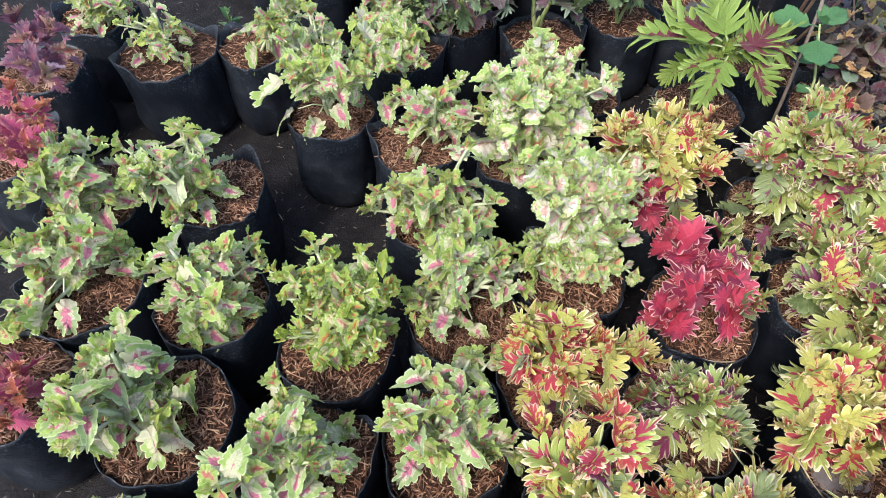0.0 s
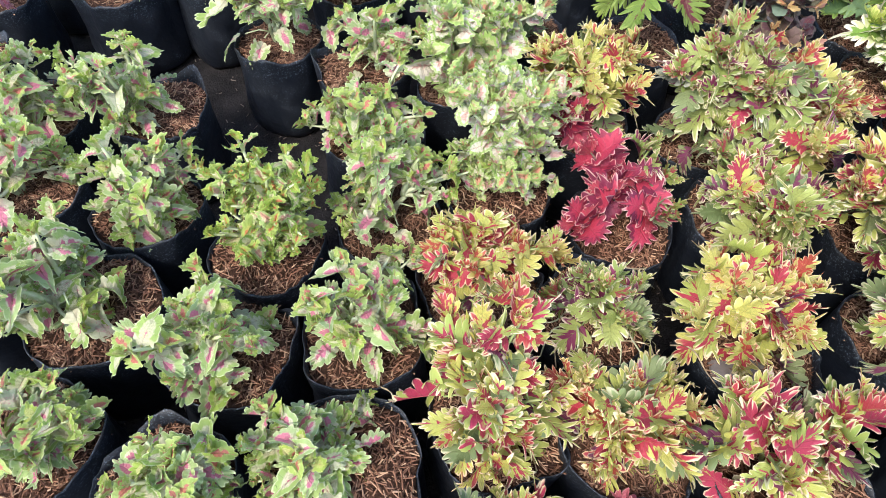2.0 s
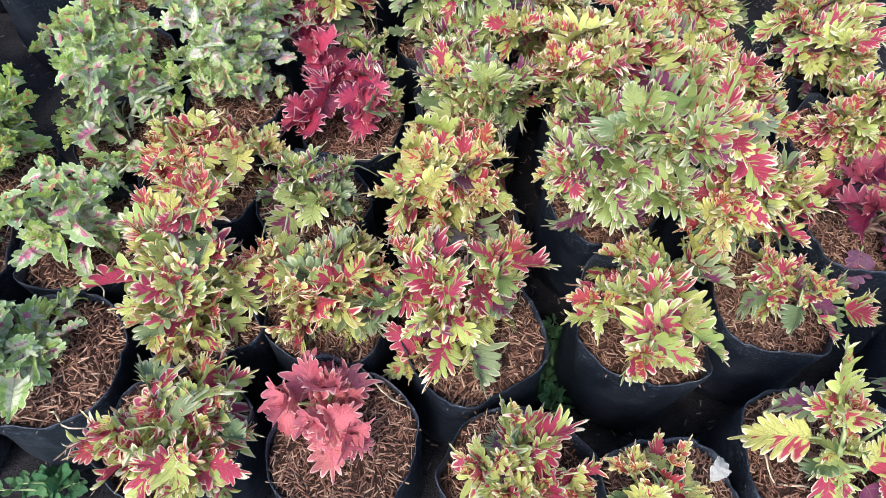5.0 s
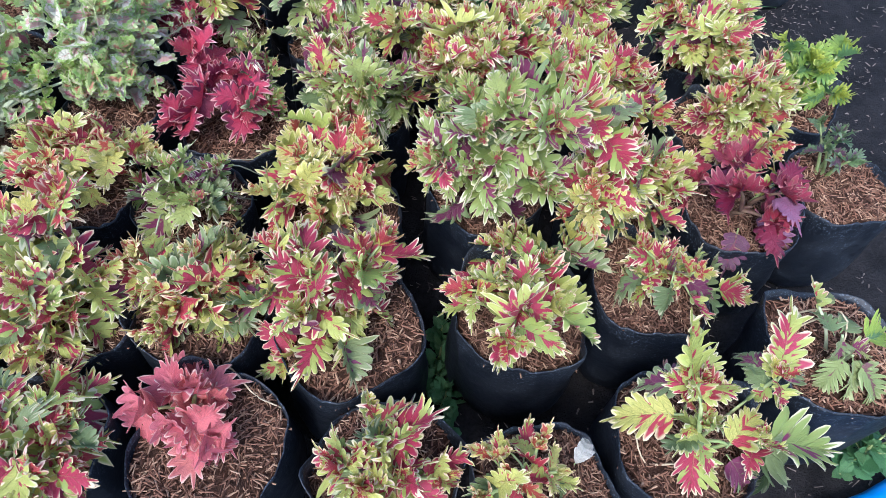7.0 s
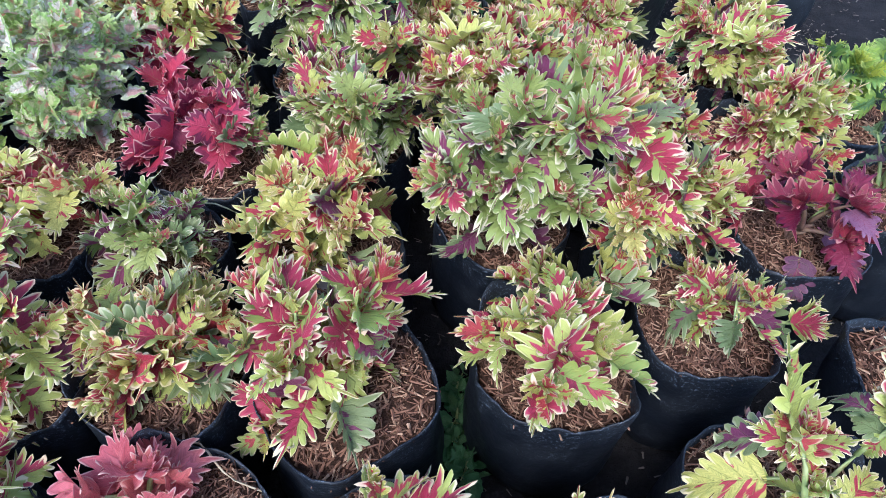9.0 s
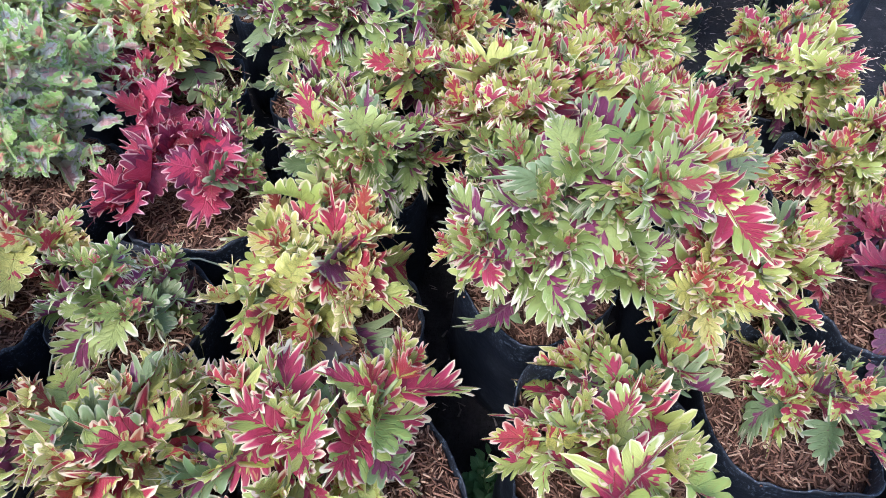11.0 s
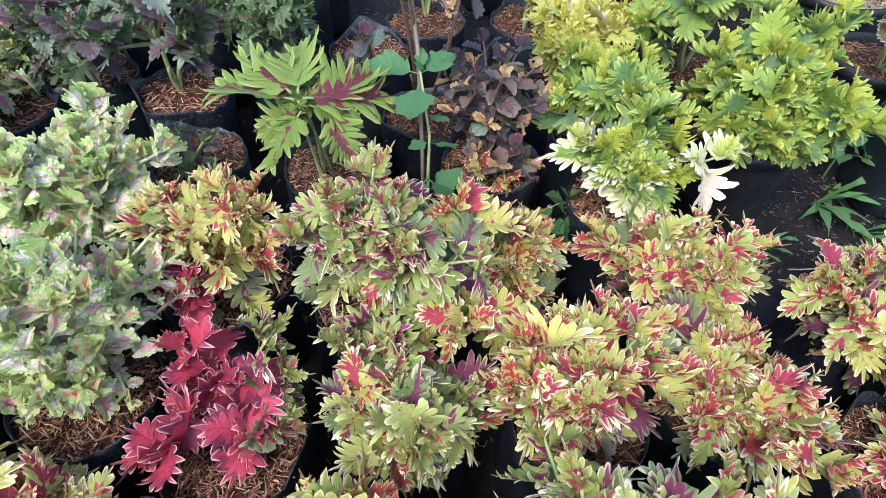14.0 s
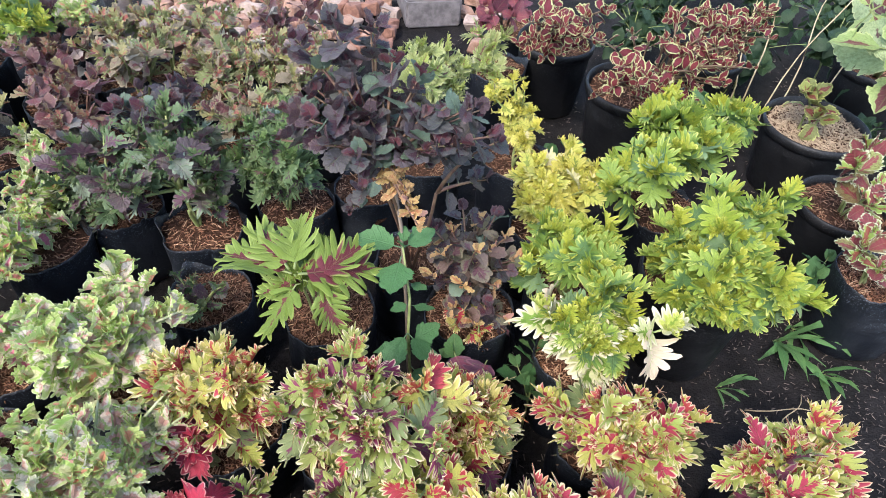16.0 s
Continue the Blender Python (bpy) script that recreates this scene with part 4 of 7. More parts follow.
def shoot(thing, root, tip, sort, leaf, pairs, rng, gap=0.016, thick=0.0032, splay=1.0, sink=None):
    """One stem from root to tip, with crossed pairs of leaves down from its tip. Places are in the thing's own space."""
    old, young, stem = KINDS[sort]
    a, c = Vector(root), Vector(tip)
    b = Vector((a.x + 0.30 * (c.x - a.x), a.y + 0.30 * (c.y - a.y), a.z + 0.62 * (c.z - a.z)))
    pts = [(1 - t) ** 2 * a + 2 * t * (1 - t) * b + t * t * c for t in [i / 7 for i in range(8)]]
    length = sum((pts[i + 1] - pts[i]).length for i in range(7))
    verts, faces = tube(pts, [thick * (1.25 - 0.75 * i / 7) for i in range(8)])
    if sink:
        sink.raw(verts, faces, None, stem)
    else:
        part("stem", unit_mesh("stem", verts, faces, None, stem), thing)
    turn = rng.uniform(0, 6.283)
    down = 0.0
    for i in range(pairs):
        t = max(0.12, 1 - down / max(length, 0.01))
        p = (1 - t) ** 2 * a + 2 * t * (1 - t) * b + t * t * c
        axis = (2 * (1 - t) * (b - a) + 2 * t * (c - b)).normalized()
        axis = (axis + Vector((0, 0, 0.9))).normalized()
        side = axis.orthogonal().normalized()
        over = axis.cross(side)
        k = min(i, len(SIZES) - 1)
        for s in range(2):
            q = turn + s * math.pi + rng.gauss(0, 0.22)
            lift = radians(LIFT[k] * splay + rng.gauss(0, 23))
            out = math.cos(q) * side + math.sin(q) * over
            along = math.cos(lift) * out + math.sin(lift) * axis
            size = leaf * SIZES[k] * rng.uniform(0.82, 1.16)
            me = rng.choice(young if i < 2 else (KINDS["finger_low"][0] if i > 2 and sort.startswith("finger") and rng.random() < 0.28 else old))
            at = leaf_pose(p, along, axis, size, rng.gauss(0, 0.55))
            if sink:
                sink.leaf(me, at)
            else:
                part("leaf", me, thing, at=at)
        turn += math.pi / 2 + rng.gauss(0, 0.15)
        down += gap * (0.55 + 0.35 * i)


BAG_H = 0.200


def potted(label, sort, x, y, tips, leaf=0.055, pairs=5, r=0.095, extra=0, sort2=None, gap=0.016, thick=0.0032, rigid=0.0, splay=1.0, name="potted_coleus", low=0, joined=False, trunks=(), pale=False):
    """A plant in its bag or pot: x, y the middle of the bag, tips the places of its shoots' tips.
    extra: side shoots among the tips; low: short shoots over the soil; trunks: places where stems fork; joined: a far plant, whose leaves cannot be told apart; rigid: the height of a moulded pot in place of a bag."""
    rng = random.Random(int(1000 * (x + 5)) * 7919 + int(1000 * (y + 5)))
    thing = tagged(new(name), label, "potted plant", "potted plants in the bed")
    thing.location = (x, y, 0)
    beds = FAR_SOILS if y > 1.25 else SOILS
    bed, husks = PALE_SOIL if pale else beds[rng.randrange(len(beds))]
    h = rigid or BAG_H
    if sort.startswith("finger"):
        leaf, extra = leaf * 1.30, int(extra * 0.45)
    if sort == "crest_pink":
        extra += 3
    top = h - (0.024 if rigid else 0.008)
    if rigid:
        part("nursery_pot", rigid_mesh(r, h), thing, "black moulded plastic pot")
    else:
        sack, mouth = bag_mesh(r, h, rng)
        part("polybag", sack, thing, "creased black polythene bag")
        spin = rng.uniform(0, 6.3)
        bed, husks = fitted(bed, mouth, spin), fitted(husks, mouth, spin)
    k = r * 0.90 / 0.092
    turn = Matrix.Translation((0, 0, top)) @ (Matrix.Diagonal((k, k, 1, 1)) if rigid else Matrix.Identity(4))
    soil = part("potting_mix", bed, thing, "brown potting mix", at=turn)
    part("husk_mulch", husks, soil, "bleached tan husks" if pale else "dry brown husk mulch", shape_kind="stuff")
    if not tips:
        return thing
    mid = Vector((0, 0, top))
    cx, cy = sum(t[0] for t in tips) / len(tips) - x, sum(t[1] for t in tips) / len(tips) - y
    q = math.hypot(cx, cy)
    f = min(1.0, 0.05 / q) * 0.7 if q > 0 else 0
    mid.x, mid.y = cx * f, cy * f
    local = [Vector((t[0] - x, t[1] - y, t[2])) for t in tips]
    inner = Bundle()
    forks = [Vector((q[0] - x, q[1] - y, q[2])) for q in trunks]
    if not forks and len(local) > 4:
        order = sorted(local, key=lambda q: math.atan2(q.y - mid.y, q.x - mid.x))
        third = max(1, round(len(order) / 3))
        for i in range(0, len(order) - 1, third):
            some = order[i:i + third]
            mean = sum(some, Vector((0, 0, 0))) / len(some)
            forks.append(Vector((mid.x + 0.35 * (mean.x - mid.x), mid.y + 0.35 * (mean.y - mid.y), mid.z + 0.38 * (mean.z - mid.z))))
    for q in forks:
        pts = [mid.lerp(q, i / 6) + Vector((0.004 * math.sin(0.9 * i + q.z * 9), 0.004 * math.sin(0.8 * i), 0)) * (i / 6) for i in range(7)]
        verts, faces = tube(pts, [thick * (1.35 - 0.06 * i) for i in range(7)])
        part("trunk", unit_mesh("trunk", verts, faces, None, KINDS[sort][2]), thing)

    def foot(tip):
        if forks:
            return min(forks, key=lambda q: (q - tip).length).copy()
        return mid + Vector((rng.gauss(0, 0.008), rng.gauss(0, 0.008), -0.005))

    for t, own in zip(local, [q[3] if len(q) > 3 else sort for q in tips]):
        root = foot(t)
        shoot(thing, root, t - Vector((0, 0, 0.012)), own, leaf * (0.72 if own == "red" and sort != "red" else 0.62 if own == "amber" else 1.0), pairs, rng, gap, thick, splay, inner if joined else None)
    pool = [q for q, tip in zip(local, tips) if len(tip) < 4] or local
    for i in range(extra + low):
        t, u = rng.choice(pool), rng.choice(pool)
        w = t.lerp(u, rng.uniform(-0.22, 1.0)) + Vector((rng.gauss(0, 0.02), rng.gauss(0, 0.02), -abs(rng.gauss(0.010, 0.020)) - 0.012))
        if i >= extra:
            q, a = rng.uniform(0.02, 0.06), rng.uniform(0, 6.283)
            w = Vector((mid.x + q * math.cos(a), mid.y + q * math.sin(a), top + rng.uniform(0.02, 0.05)))
        w.z = max(w.z, top + 0.03)
        root = foot(w)
        shoot(thing, root, w, sort2 or sort, leaf * rng.uniform(0.72, 0.95), max(3, pairs - 1), rng, gap, thick * 0.8, splay, inner)
    if sort.startswith(("finger", "crest")) and not joined:
        reach = [max(0.03, math.hypot(q.x - mid.x, q.y - mid.y)) for q in local]
        wide = min(0.075, sum(reach) / len(reach))
        old = KINDS[sort][0] + (KINDS["finger_low"][0][:4] if sort.startswith("finger") else [])
        for i in range(6):
            a = 2 * math.pi * (i + rng.uniform(-0.3, 0.3)) / 6
            out = Vector((math.cos(a), math.sin(a), 0))
            low_end = mid + Vector((0, 0, rng.uniform(0.02, 0.06)))
            p = low_end + out * wide * rng.uniform(0.45, 0.85) + Vector((0, 0, rng.uniform(0.0, 0.025)))
            verts, faces = tube([low_end, low_end.lerp(p, 0.5) + Vector((0, 0, 0.008)), p], [0.0017, 0.0015, 0.0013], 5)
            inner.raw(verts, faces, None, KINDS[sort][2])
            dip = radians(rng.uniform(-32, 12))
            inner.leaf(rng.choice(old), leaf_pose(p, out * math.cos(dip) + Vector((0, 0, math.sin(dip))), Vector((0, 0, 1)), leaf * rng.uniform(0.66, 1.0) * (1.3 if sort.startswith("crest") else 1.0), rng.gauss(0, 0.6)))
    if inner.verts:
        part("foliage", inner.mesh("foliage"), thing, shape_kind="stuff")
    return thing


def sprig(thing, stems, leaves, stem_mat, thick=0.0024):
    """A few stems and single leaves of an open plant. stems: (foot, end); leaves: (kind, young, foot, tip), all in the world."""
    o = thing.location
    for a, b in stems:
        a, b = Vector(a) - o, Vector(b) - o
        pts = [a.lerp(b, i / 5) + Vector((0, 0, 0.010 * math.sin(math.pi * i / 5))) for i in range(6)]
        verts, faces = tube(pts, [thick * (1.2 - 0.09 * i) for i in range(6)])
        part("stem", unit_mesh("stem", verts, faces, None, stem_mat), thing)
    for i, (sort, young, a, b) in enumerate(leaves):
        a, b = Vector(a), Vector(b)
        some = KINDS[sort][1 if young else 0]
        part("leaf", some[(3 * i + 1) % len(some)], thing, at=leaf_pose(a - o, b - a, Vector((0, 0, 1)), (b - a).length * 1.08, 0.25 * math.sin(2.3 * i)))


# ---- ground ----
def ground_mesh():
    n = 90
    verts, faces = [], []
    line = [0.55 + math.copysign(abs(s) ** 3 * 700 + abs(s) * 4.0, s) for s in [2 * i / n - 1 for i in range(n + 1)]]
    for j in range(n + 1):
        for i in range(n + 1):
            x, y = line[i], line[j] + 0.3
            far = max(abs(x), abs(y))
            verts.append((x, y, -0.006 + 0.006 * noise.noise(Vector((x * 9, y * 9, 2.0))) if far < 6 else -0.006))
    for j in range(n):
        for i in range(n):
            a = j * (n + 1) + i
            faces.append((a, a + 1, a + n + 2, a + n + 1))
    return unit_mesh("ground", verts, faces, None, EARTH)


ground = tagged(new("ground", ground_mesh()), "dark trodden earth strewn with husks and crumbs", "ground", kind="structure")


# ---- the crested green and pink plants ----
potted('bushy crested coleus with green leaves and pink hearts', 'crest_pink', -0.236, 1.078, [(-0.237, 1.062, 0.36), (-0.321, 1.12, 0.37), (-0.281, 1.216, 0.37), (-0.215, 1.12, 0.37), (-0.282, 1.014, 0.37), (-0.169, 1.005, 0.37), (-0.227, 1.023, 0.37)], extra=16, thick=0.004, leaf=0.055, pairs=5, gap=0.014)
potted('crested coleus leaning over two neighbouring bags, pink-flecked green leaves', 'crest_pink', -0.099, 1.304, [(-0.175, 1.22, 0.34), (-0.11, 1.198, 0.34), (-0.155, 1.113, 0.34), (-0.071, 1.154, 0.34), (-0.104, 1.073, 0.34), (-0.092, 1.365, 0.256), (-0.223, 1.622, 0.3), (-0.165, 1.435, 0.3), (-0.148, 1.549, 0.3), (-0.072, 1.393, 0.3), (-0.082, 1.256, 0.3)], extra=38, leaf=0.055, pairs=5, gap=0.014, thick=0.0042, r=0.093)
potted('small crested coleus, pink and green leaves drooping at the rim', 'crest_pink', -0.440, 1.324, [(-0.373, 1.261, 0.33), (-0.344, 1.332, 0.33)], leaf=0.055, pairs=5, gap=0.014, extra=6, thick=0.0042, r=0.093)
potted('small pink-edged coleus on a wide bag of husk mulch', 'crest_pink', -0.647, 1.299, [(-0.702, 1.306, 0.29), (-0.696, 1.405, 0.29), (-0.614, 1.306, 0.29), (-0.597, 1.191, 0.29), (-0.655, 1.236, 0.29)], leaf=0.042, pairs=4, r=0.113, extra=6, thick=0.0042)
potted('sparse coleus in a broad slumped bag', 'crest_pink', -0.860, 1.450, [(-0.867, 1.405, 0.3), (-0.777, 1.393, 0.3)], leaf=0.055, pairs=5, gap=0.014, extra=6, thick=0.0042)
potted('mauve coleus with toothed dusky leaves', 'mauve', -0.915, 1.235, [(-0.82, 1.103, 0.38), (-0.785, 1.142, 0.38), (-0.88, 1.182, 0.38), (-0.729, 1.066, 0.38), (-0.773, 1.013, 0.38), (-0.733, 0.979, 0.38)], leaf=0.058, pairs=4, extra=2)
potted('rose and orange coleus with deeply cut leaves', 'rose', -0.880, 0.970, [(-0.77, 0.915, 0.36), (-0.719, 0.877, 0.36), (-0.807, 0.98, 0.36), (-0.714, 0.826, 0.36), (-0.739, 0.805, 0.36), (-0.727, 0.923, 0.36)], leaf=0.055, pairs=4, extra=2)
potted('leggy crested coleus with pale stems, green and pink leaves', 'crest_pink', -0.664, 0.835, [(-0.664, 0.815, 0.349), (-0.636, 0.76, 0.322), (-0.599, 0.813, 0.256), (-0.641, 0.878, 0.33), (-0.704, 0.794, 0.33), (-0.709, 0.862, 0.33), (-0.707, 0.752, 0.33)], low=1, leaf=0.055, pairs=5, gap=0.014, extra=6, thick=0.0042)
potted('upright crested coleus leaning over its bag, green leaves', 'crest_pink', -0.435, 0.850, [(-0.472, 0.783, 0.361), (-0.466, 0.882, 0.348), (-0.42, 0.802, 0.301), (-0.513, 0.791, 0.32), (-0.548, 0.805, 0.32), (-0.476, 0.742, 0.27)], leaf=0.055, pairs=5, gap=0.014, extra=6, thick=0.0042)
potted('spreading crested coleus with bright pink leaf hearts', 'crest_pink', -0.605, 0.622, [(-0.547, 0.626, 0.351), (-0.553, 0.673, 0.267), (-0.649, 0.603, 0.28), (-0.625, 0.671, 0.33), (-0.672, 0.622, 0.33), (-0.644, 0.634, 0.33), (-0.674, 0.539, 0.24)], leaf=0.066, pairs=4, extra=8, thick=0.0042)
potted('crested coleus with hanging lower leaves, pink at the heart', 'crest_pink', -0.387, 0.592, [(-0.344, 0.619, 0.327), (-0.344, 0.526, 0.315), (-0.42, 0.608, 0.354), (-0.306, 0.649, 0.307), (-0.462, 0.605, 0.31), (-0.313, 0.547, 0.25), (-0.381, 0.514, 0.25), (-0.389, 0.594, 0.31)], leaf=0.055, pairs=5, gap=0.014, extra=6, thick=0.0042, r=0.093)
potted('dense rounded crested coleus, green with cream and orange flecks', 'crest_dense', -0.169, 0.510, [(-0.197, 0.598, 0.38), (-0.086, 0.57, 0.36), (-0.075, 0.535, 0.336), (-0.158, 0.469, 0.323), (-0.235, 0.552, 0.351), (-0.142, 0.529, 0.37), (-0.117, 0.582, 0.37), (-0.181, 0.539, 0.37), (-0.129, 0.492, 0.35), (-0.204, 0.513, 0.32), (-0.099, 0.485, 0.3), (-0.239, 0.488, 0.28), (-0.153, 0.468, 0.28)], leaf=0.043, pairs=5, extra=48, thick=0.0042, r=0.093)
potted('crested coleus on a thick pale stalk', 'crest_pink', 0.034, 0.570, [(0.028, 0.62, 0.385), (0.01, 0.563, 0.375), (0.085, 0.604, 0.345), (-0.023, 0.607, 0.35), (0.06, 0.642, 0.35), (-0.005, 0.578, 0.3), (-0.043, 0.55, 0.26), (0.136, 0.607, 0.3)], extra=8, leaf=0.055, pairs=5, gap=0.014, thick=0.0042)
potted('crested coleus with crimson-flecked green leaves', 'crest_pink', -0.010, 0.790, [(-0.028, 0.713, 0.337), (0.043, 0.817, 0.359), (-0.086, 0.791, 0.302), (0.007, 0.769, 0.33), (-0.044, 0.755, 0.33), (0.086, 0.715, 0.33), (-0.065, 0.721, 0.28)], extra=8, leaf=0.055, pairs=5, gap=0.014, thick=0.0042)
potted('slender crested coleus, curled green leaves', 'crest_pink', -0.050, 0.990, [(-0.012, 0.954, 0.355), (-0.076, 1.022, 0.312), (0.03, 1.025, 0.34), (-0.027, 0.98, 0.3), (0.074, 0.954, 0.32)], extra=7, leaf=0.055, pairs=5, gap=0.014, thick=0.0042)
potted('tall crested coleus with white-centred pale green leaves', 'crest_white', 0.155, 0.950, [(0.085, 0.929, 0.42), (0.181, 1.067, 0.397), (0.268, 0.982, 0.353), (0.192, 0.946, 0.378), (0.126, 0.89, 0.408), (0.135, 0.898, 0.398), (0.221, 0.926, 0.37), (0.183, 0.977, 0.37), (0.316, 0.977, 0.37), (0.115, 0.89, 0.32), (0.16, 0.866, 0.3)], leaf=0.068, pairs=5, extra=32, r=0.09, thick=0.0042)
potted('large dense crested coleus with cream and pink leaf hearts', 'crest_white', 0.222, 0.655, [(0.142, 0.652, 0.417), (0.231, 0.706, 0.427), (0.299, 0.73, 0.357), (0.194, 0.645, 0.347), (0.273, 0.652, 0.327), (0.3, 0.686, 0.342), (0.193, 0.766, 0.4), (0.193, 0.687, 0.4), (0.243, 0.662, 0.4), (0.143, 0.739, 0.4), (0.328, 0.827, 0.36), (0.357, 0.791, 0.34), (0.214, 0.602, 0.32), (0.275, 0.606, 0.3), (0.165, 0.643, 0.3)], leaf=0.051, pairs=5, extra=62, thick=0.0042)
potted('sprawling crested coleus with pink-striped leaves, half off its bag', 'crest_pink', -0.416, 0.392, [(-0.434, 0.412, 0.376), (-0.483, 0.342, 0.35), (-0.407, 0.367, 0.257), (-0.481, 0.336, 0.355), (-0.458, 0.484, 0.33), (-0.495, 0.417, 0.33), (-0.434, 0.446, 0.28), (-0.392, 0.439, 0.22), (-0.488, 0.346, 0.24)], r=0.106, leaf=0.055, pairs=5, gap=0.014, extra=6, thick=0.0042)
potted('magenta coleus with cut leaves', 'rose', -0.670, 0.440, [(-0.603, 0.423, 0.3), (-0.584, 0.349, 0.3), (-0.616, 0.381, 0.3), (-0.581, 0.389, 0.3)], leaf=0.06, pairs=4)
potted('crested coleus with white leaf undersides, pink-striped leaves', 'crest_pink', -0.191, 0.325, [(-0.162, 0.283, 0.332), (-0.269, 0.244, 0.357), (-0.229, 0.402, 0.313), (-0.143, 0.368, 0.213), (-0.219, 0.306, 0.33), (-0.193, 0.334, 0.33), (-0.248, 0.27, 0.33), (-0.238, 0.251, 0.27), (-0.179, 0.242, 0.24)], leaf=0.055, pairs=5, gap=0.014, extra=6, thick=0.0042, r=0.093)
potted('crested coleus with vivid pink leaf hearts', 'crest_pink', 0.003, 0.353, [(0.043, 0.347, 0.323), (-0.025, 0.427, 0.296), (0.043, 0.464, 0.274), (-0.007, 0.309, 0.283), (-0.067, 0.348, 0.31), (-0.048, 0.321, 0.31), (-0.001, 0.354, 0.32), (0.066, 0.322, 0.25)], leaf=0.055, pairs=5, gap=0.014, extra=6, thick=0.0042, r=0.094)
potted('crested coleus with drooping grey-green lower leaves', 'crest_pink', -0.005, 0.152, [(-0.011, 0.172, 0.247), (-0.037, 0.131, 0.297), (-0.042, 0.136, 0.234), (-0.08, 0.196, 0.28), (-0.117, 0.157, 0.28), (-0.053, 0.141, 0.31), (-0.008, 0.206, 0.24), (-0.096, 0.103, 0.22), (0.007, 0.147, 0.2)], r=0.104, leaf=0.055, pairs=5, gap=0.014, extra=6, thick=0.0042)
potted('bushy crested coleus with pink leaf hearts, one yellowing leaf', 'crest_pink', -0.235, 0.115, [(-0.238, 0.099, 0.31), (-0.199, 0.127, 0.31), (-0.158, 0.137, 0.31), (-0.18, 0.084, 0.31), (-0.234, 0.15, 0.31), (-0.16, 0.09, 0.25), (-0.15, 0.123, 0.24), (-0.241, 0.068, 0.26)], extra=8, leaf=0.055, pairs=5, gap=0.014, thick=0.0042)
potted('crested coleus with faded mauve leaf at the bed edge', 'crest_pink', -0.440, 0.175, [(-0.443, 0.22, 0.3), (-0.385, 0.168, 0.3), (-0.339, 0.201, 0.26), (-0.424, 0.138, 0.3), (-0.384, 0.226, 0.3), (-0.403, 0.146, 0.26)], r=0.1, leaf=0.055, pairs=5, gap=0.014, extra=6, thick=0.0042)

# ---- the cut-leaf crimson and yellow plants ----
potted('low cut-leaf coleus, red and cream-yellow leaves', 'finger_gold', 0.180, 0.448, [(0.149, 0.507, 0.285), (0.205, 0.5, 0.29), (0.27, 0.47, 0.283), (0.17, 0.418, 0.291), (0.113, 0.496, 0.27), (0.234, 0.494, 0.27), (0.187, 0.482, 0.27), (0.131, 0.46, 0.24)], low=1, extra=5, leaf=0.076, pairs=4, splay=0.85, r=0.093)
potted('low green cut-leaf coleus with bare trailing stalks', 'finger_green', 0.359, 0.396, [(0.355, 0.38, 0.312), (0.378, 0.345, 0.283), (0.326, 0.403, 0.31), (0.412, 0.412, 0.27), (0.42, 0.357, 0.24), (0.288, 0.415, 0.24)], leaf=0.06, pairs=4, low=2, extra=5, splay=0.85, r=0.092)
potted('cut-leaf coleus, yellow-green leaves with red hearts', 'finger', 0.199, 0.215, [(0.223, 0.302, 0.342), (0.172, 0.289, 0.317), (0.189, 0.205, 0.3), (0.263, 0.226, 0.277), (0.144, 0.181, 0.265), (0.137, 0.28, 0.29), (0.205, 0.249, 0.29), (0.221, 0.19, 0.26), (0.134, 0.332, 0.29), (0.187, 0.145, 0.24)], sort2='finger_gold', extra=3, leaf=0.076, pairs=4, splay=0.85, r=0.092)
potted('bright cut-leaf coleus, yellow leaves splashed with crimson', 'finger_gold', 0.387, 0.195, [(0.296, 0.262, 0.266), (0.359, 0.236, 0.243), (0.445, 0.271, 0.248), (0.334, 0.156, 0.232), (0.32, 0.251, 0.27), (0.389, 0.24, 0.27), (0.458, 0.218, 0.27), (0.355, 0.173, 0.27), (0.408, 0.181, 0.27), (0.334, 0.202, 0.27)], extra=3, leaf=0.076, pairs=4, splay=0.85)
potted('spreading cut-leaf coleus, gold and red leaves over a grey stone', 'finger_gold', 0.595, 0.345, [(0.594, 0.441, 0.325), (0.534, 0.454, 0.284), (0.631, 0.403, 0.315), (0.569, 0.37, 0.292), (0.48, 0.351, 0.276), (0.617, 0.319, 0.288), (0.559, 0.302, 0.239), (0.642, 0.381, 0.316), (0.599, 0.377, 0.31), (0.54, 0.388, 0.31)], extra=3, leaf=0.076, pairs=4, splay=0.85)
potted('open cut-leaf coleus, lime leaves with crimson hearts', 'finger', 0.588, 0.140, [(0.546, 0.181, 0.316), (0.606, 0.17, 0.3), (0.647, 0.2, 0.327), (0.53, 0.118, 0.301), (0.451, 0.184, 0.25), (0.508, 0.216, 0.31), (0.623, 0.182, 0.31), (0.595, 0.145, 0.26), (0.494, 0.104, 0.2)], leaf=0.074, pairs=4, r=0.108, splay=0.85, extra=5)
potted('upright cut-leaf coleus, cream and crimson leaves in a tall bag', 'finger', 0.840, 0.132, [(0.8, 0.148, 0.305), (0.875, 0.171, 0.277), (0.942, 0.222, 0.257), (0.78, 0.03, 0.321), (0.756, 0.139, 0.277), (0.869, 0.09, 0.279), (0.809, 0.105, 0.31), (0.815, 0.21, 0.28)], leaf=0.071, pairs=4, r=0.1, splay=0.85, extra=5)
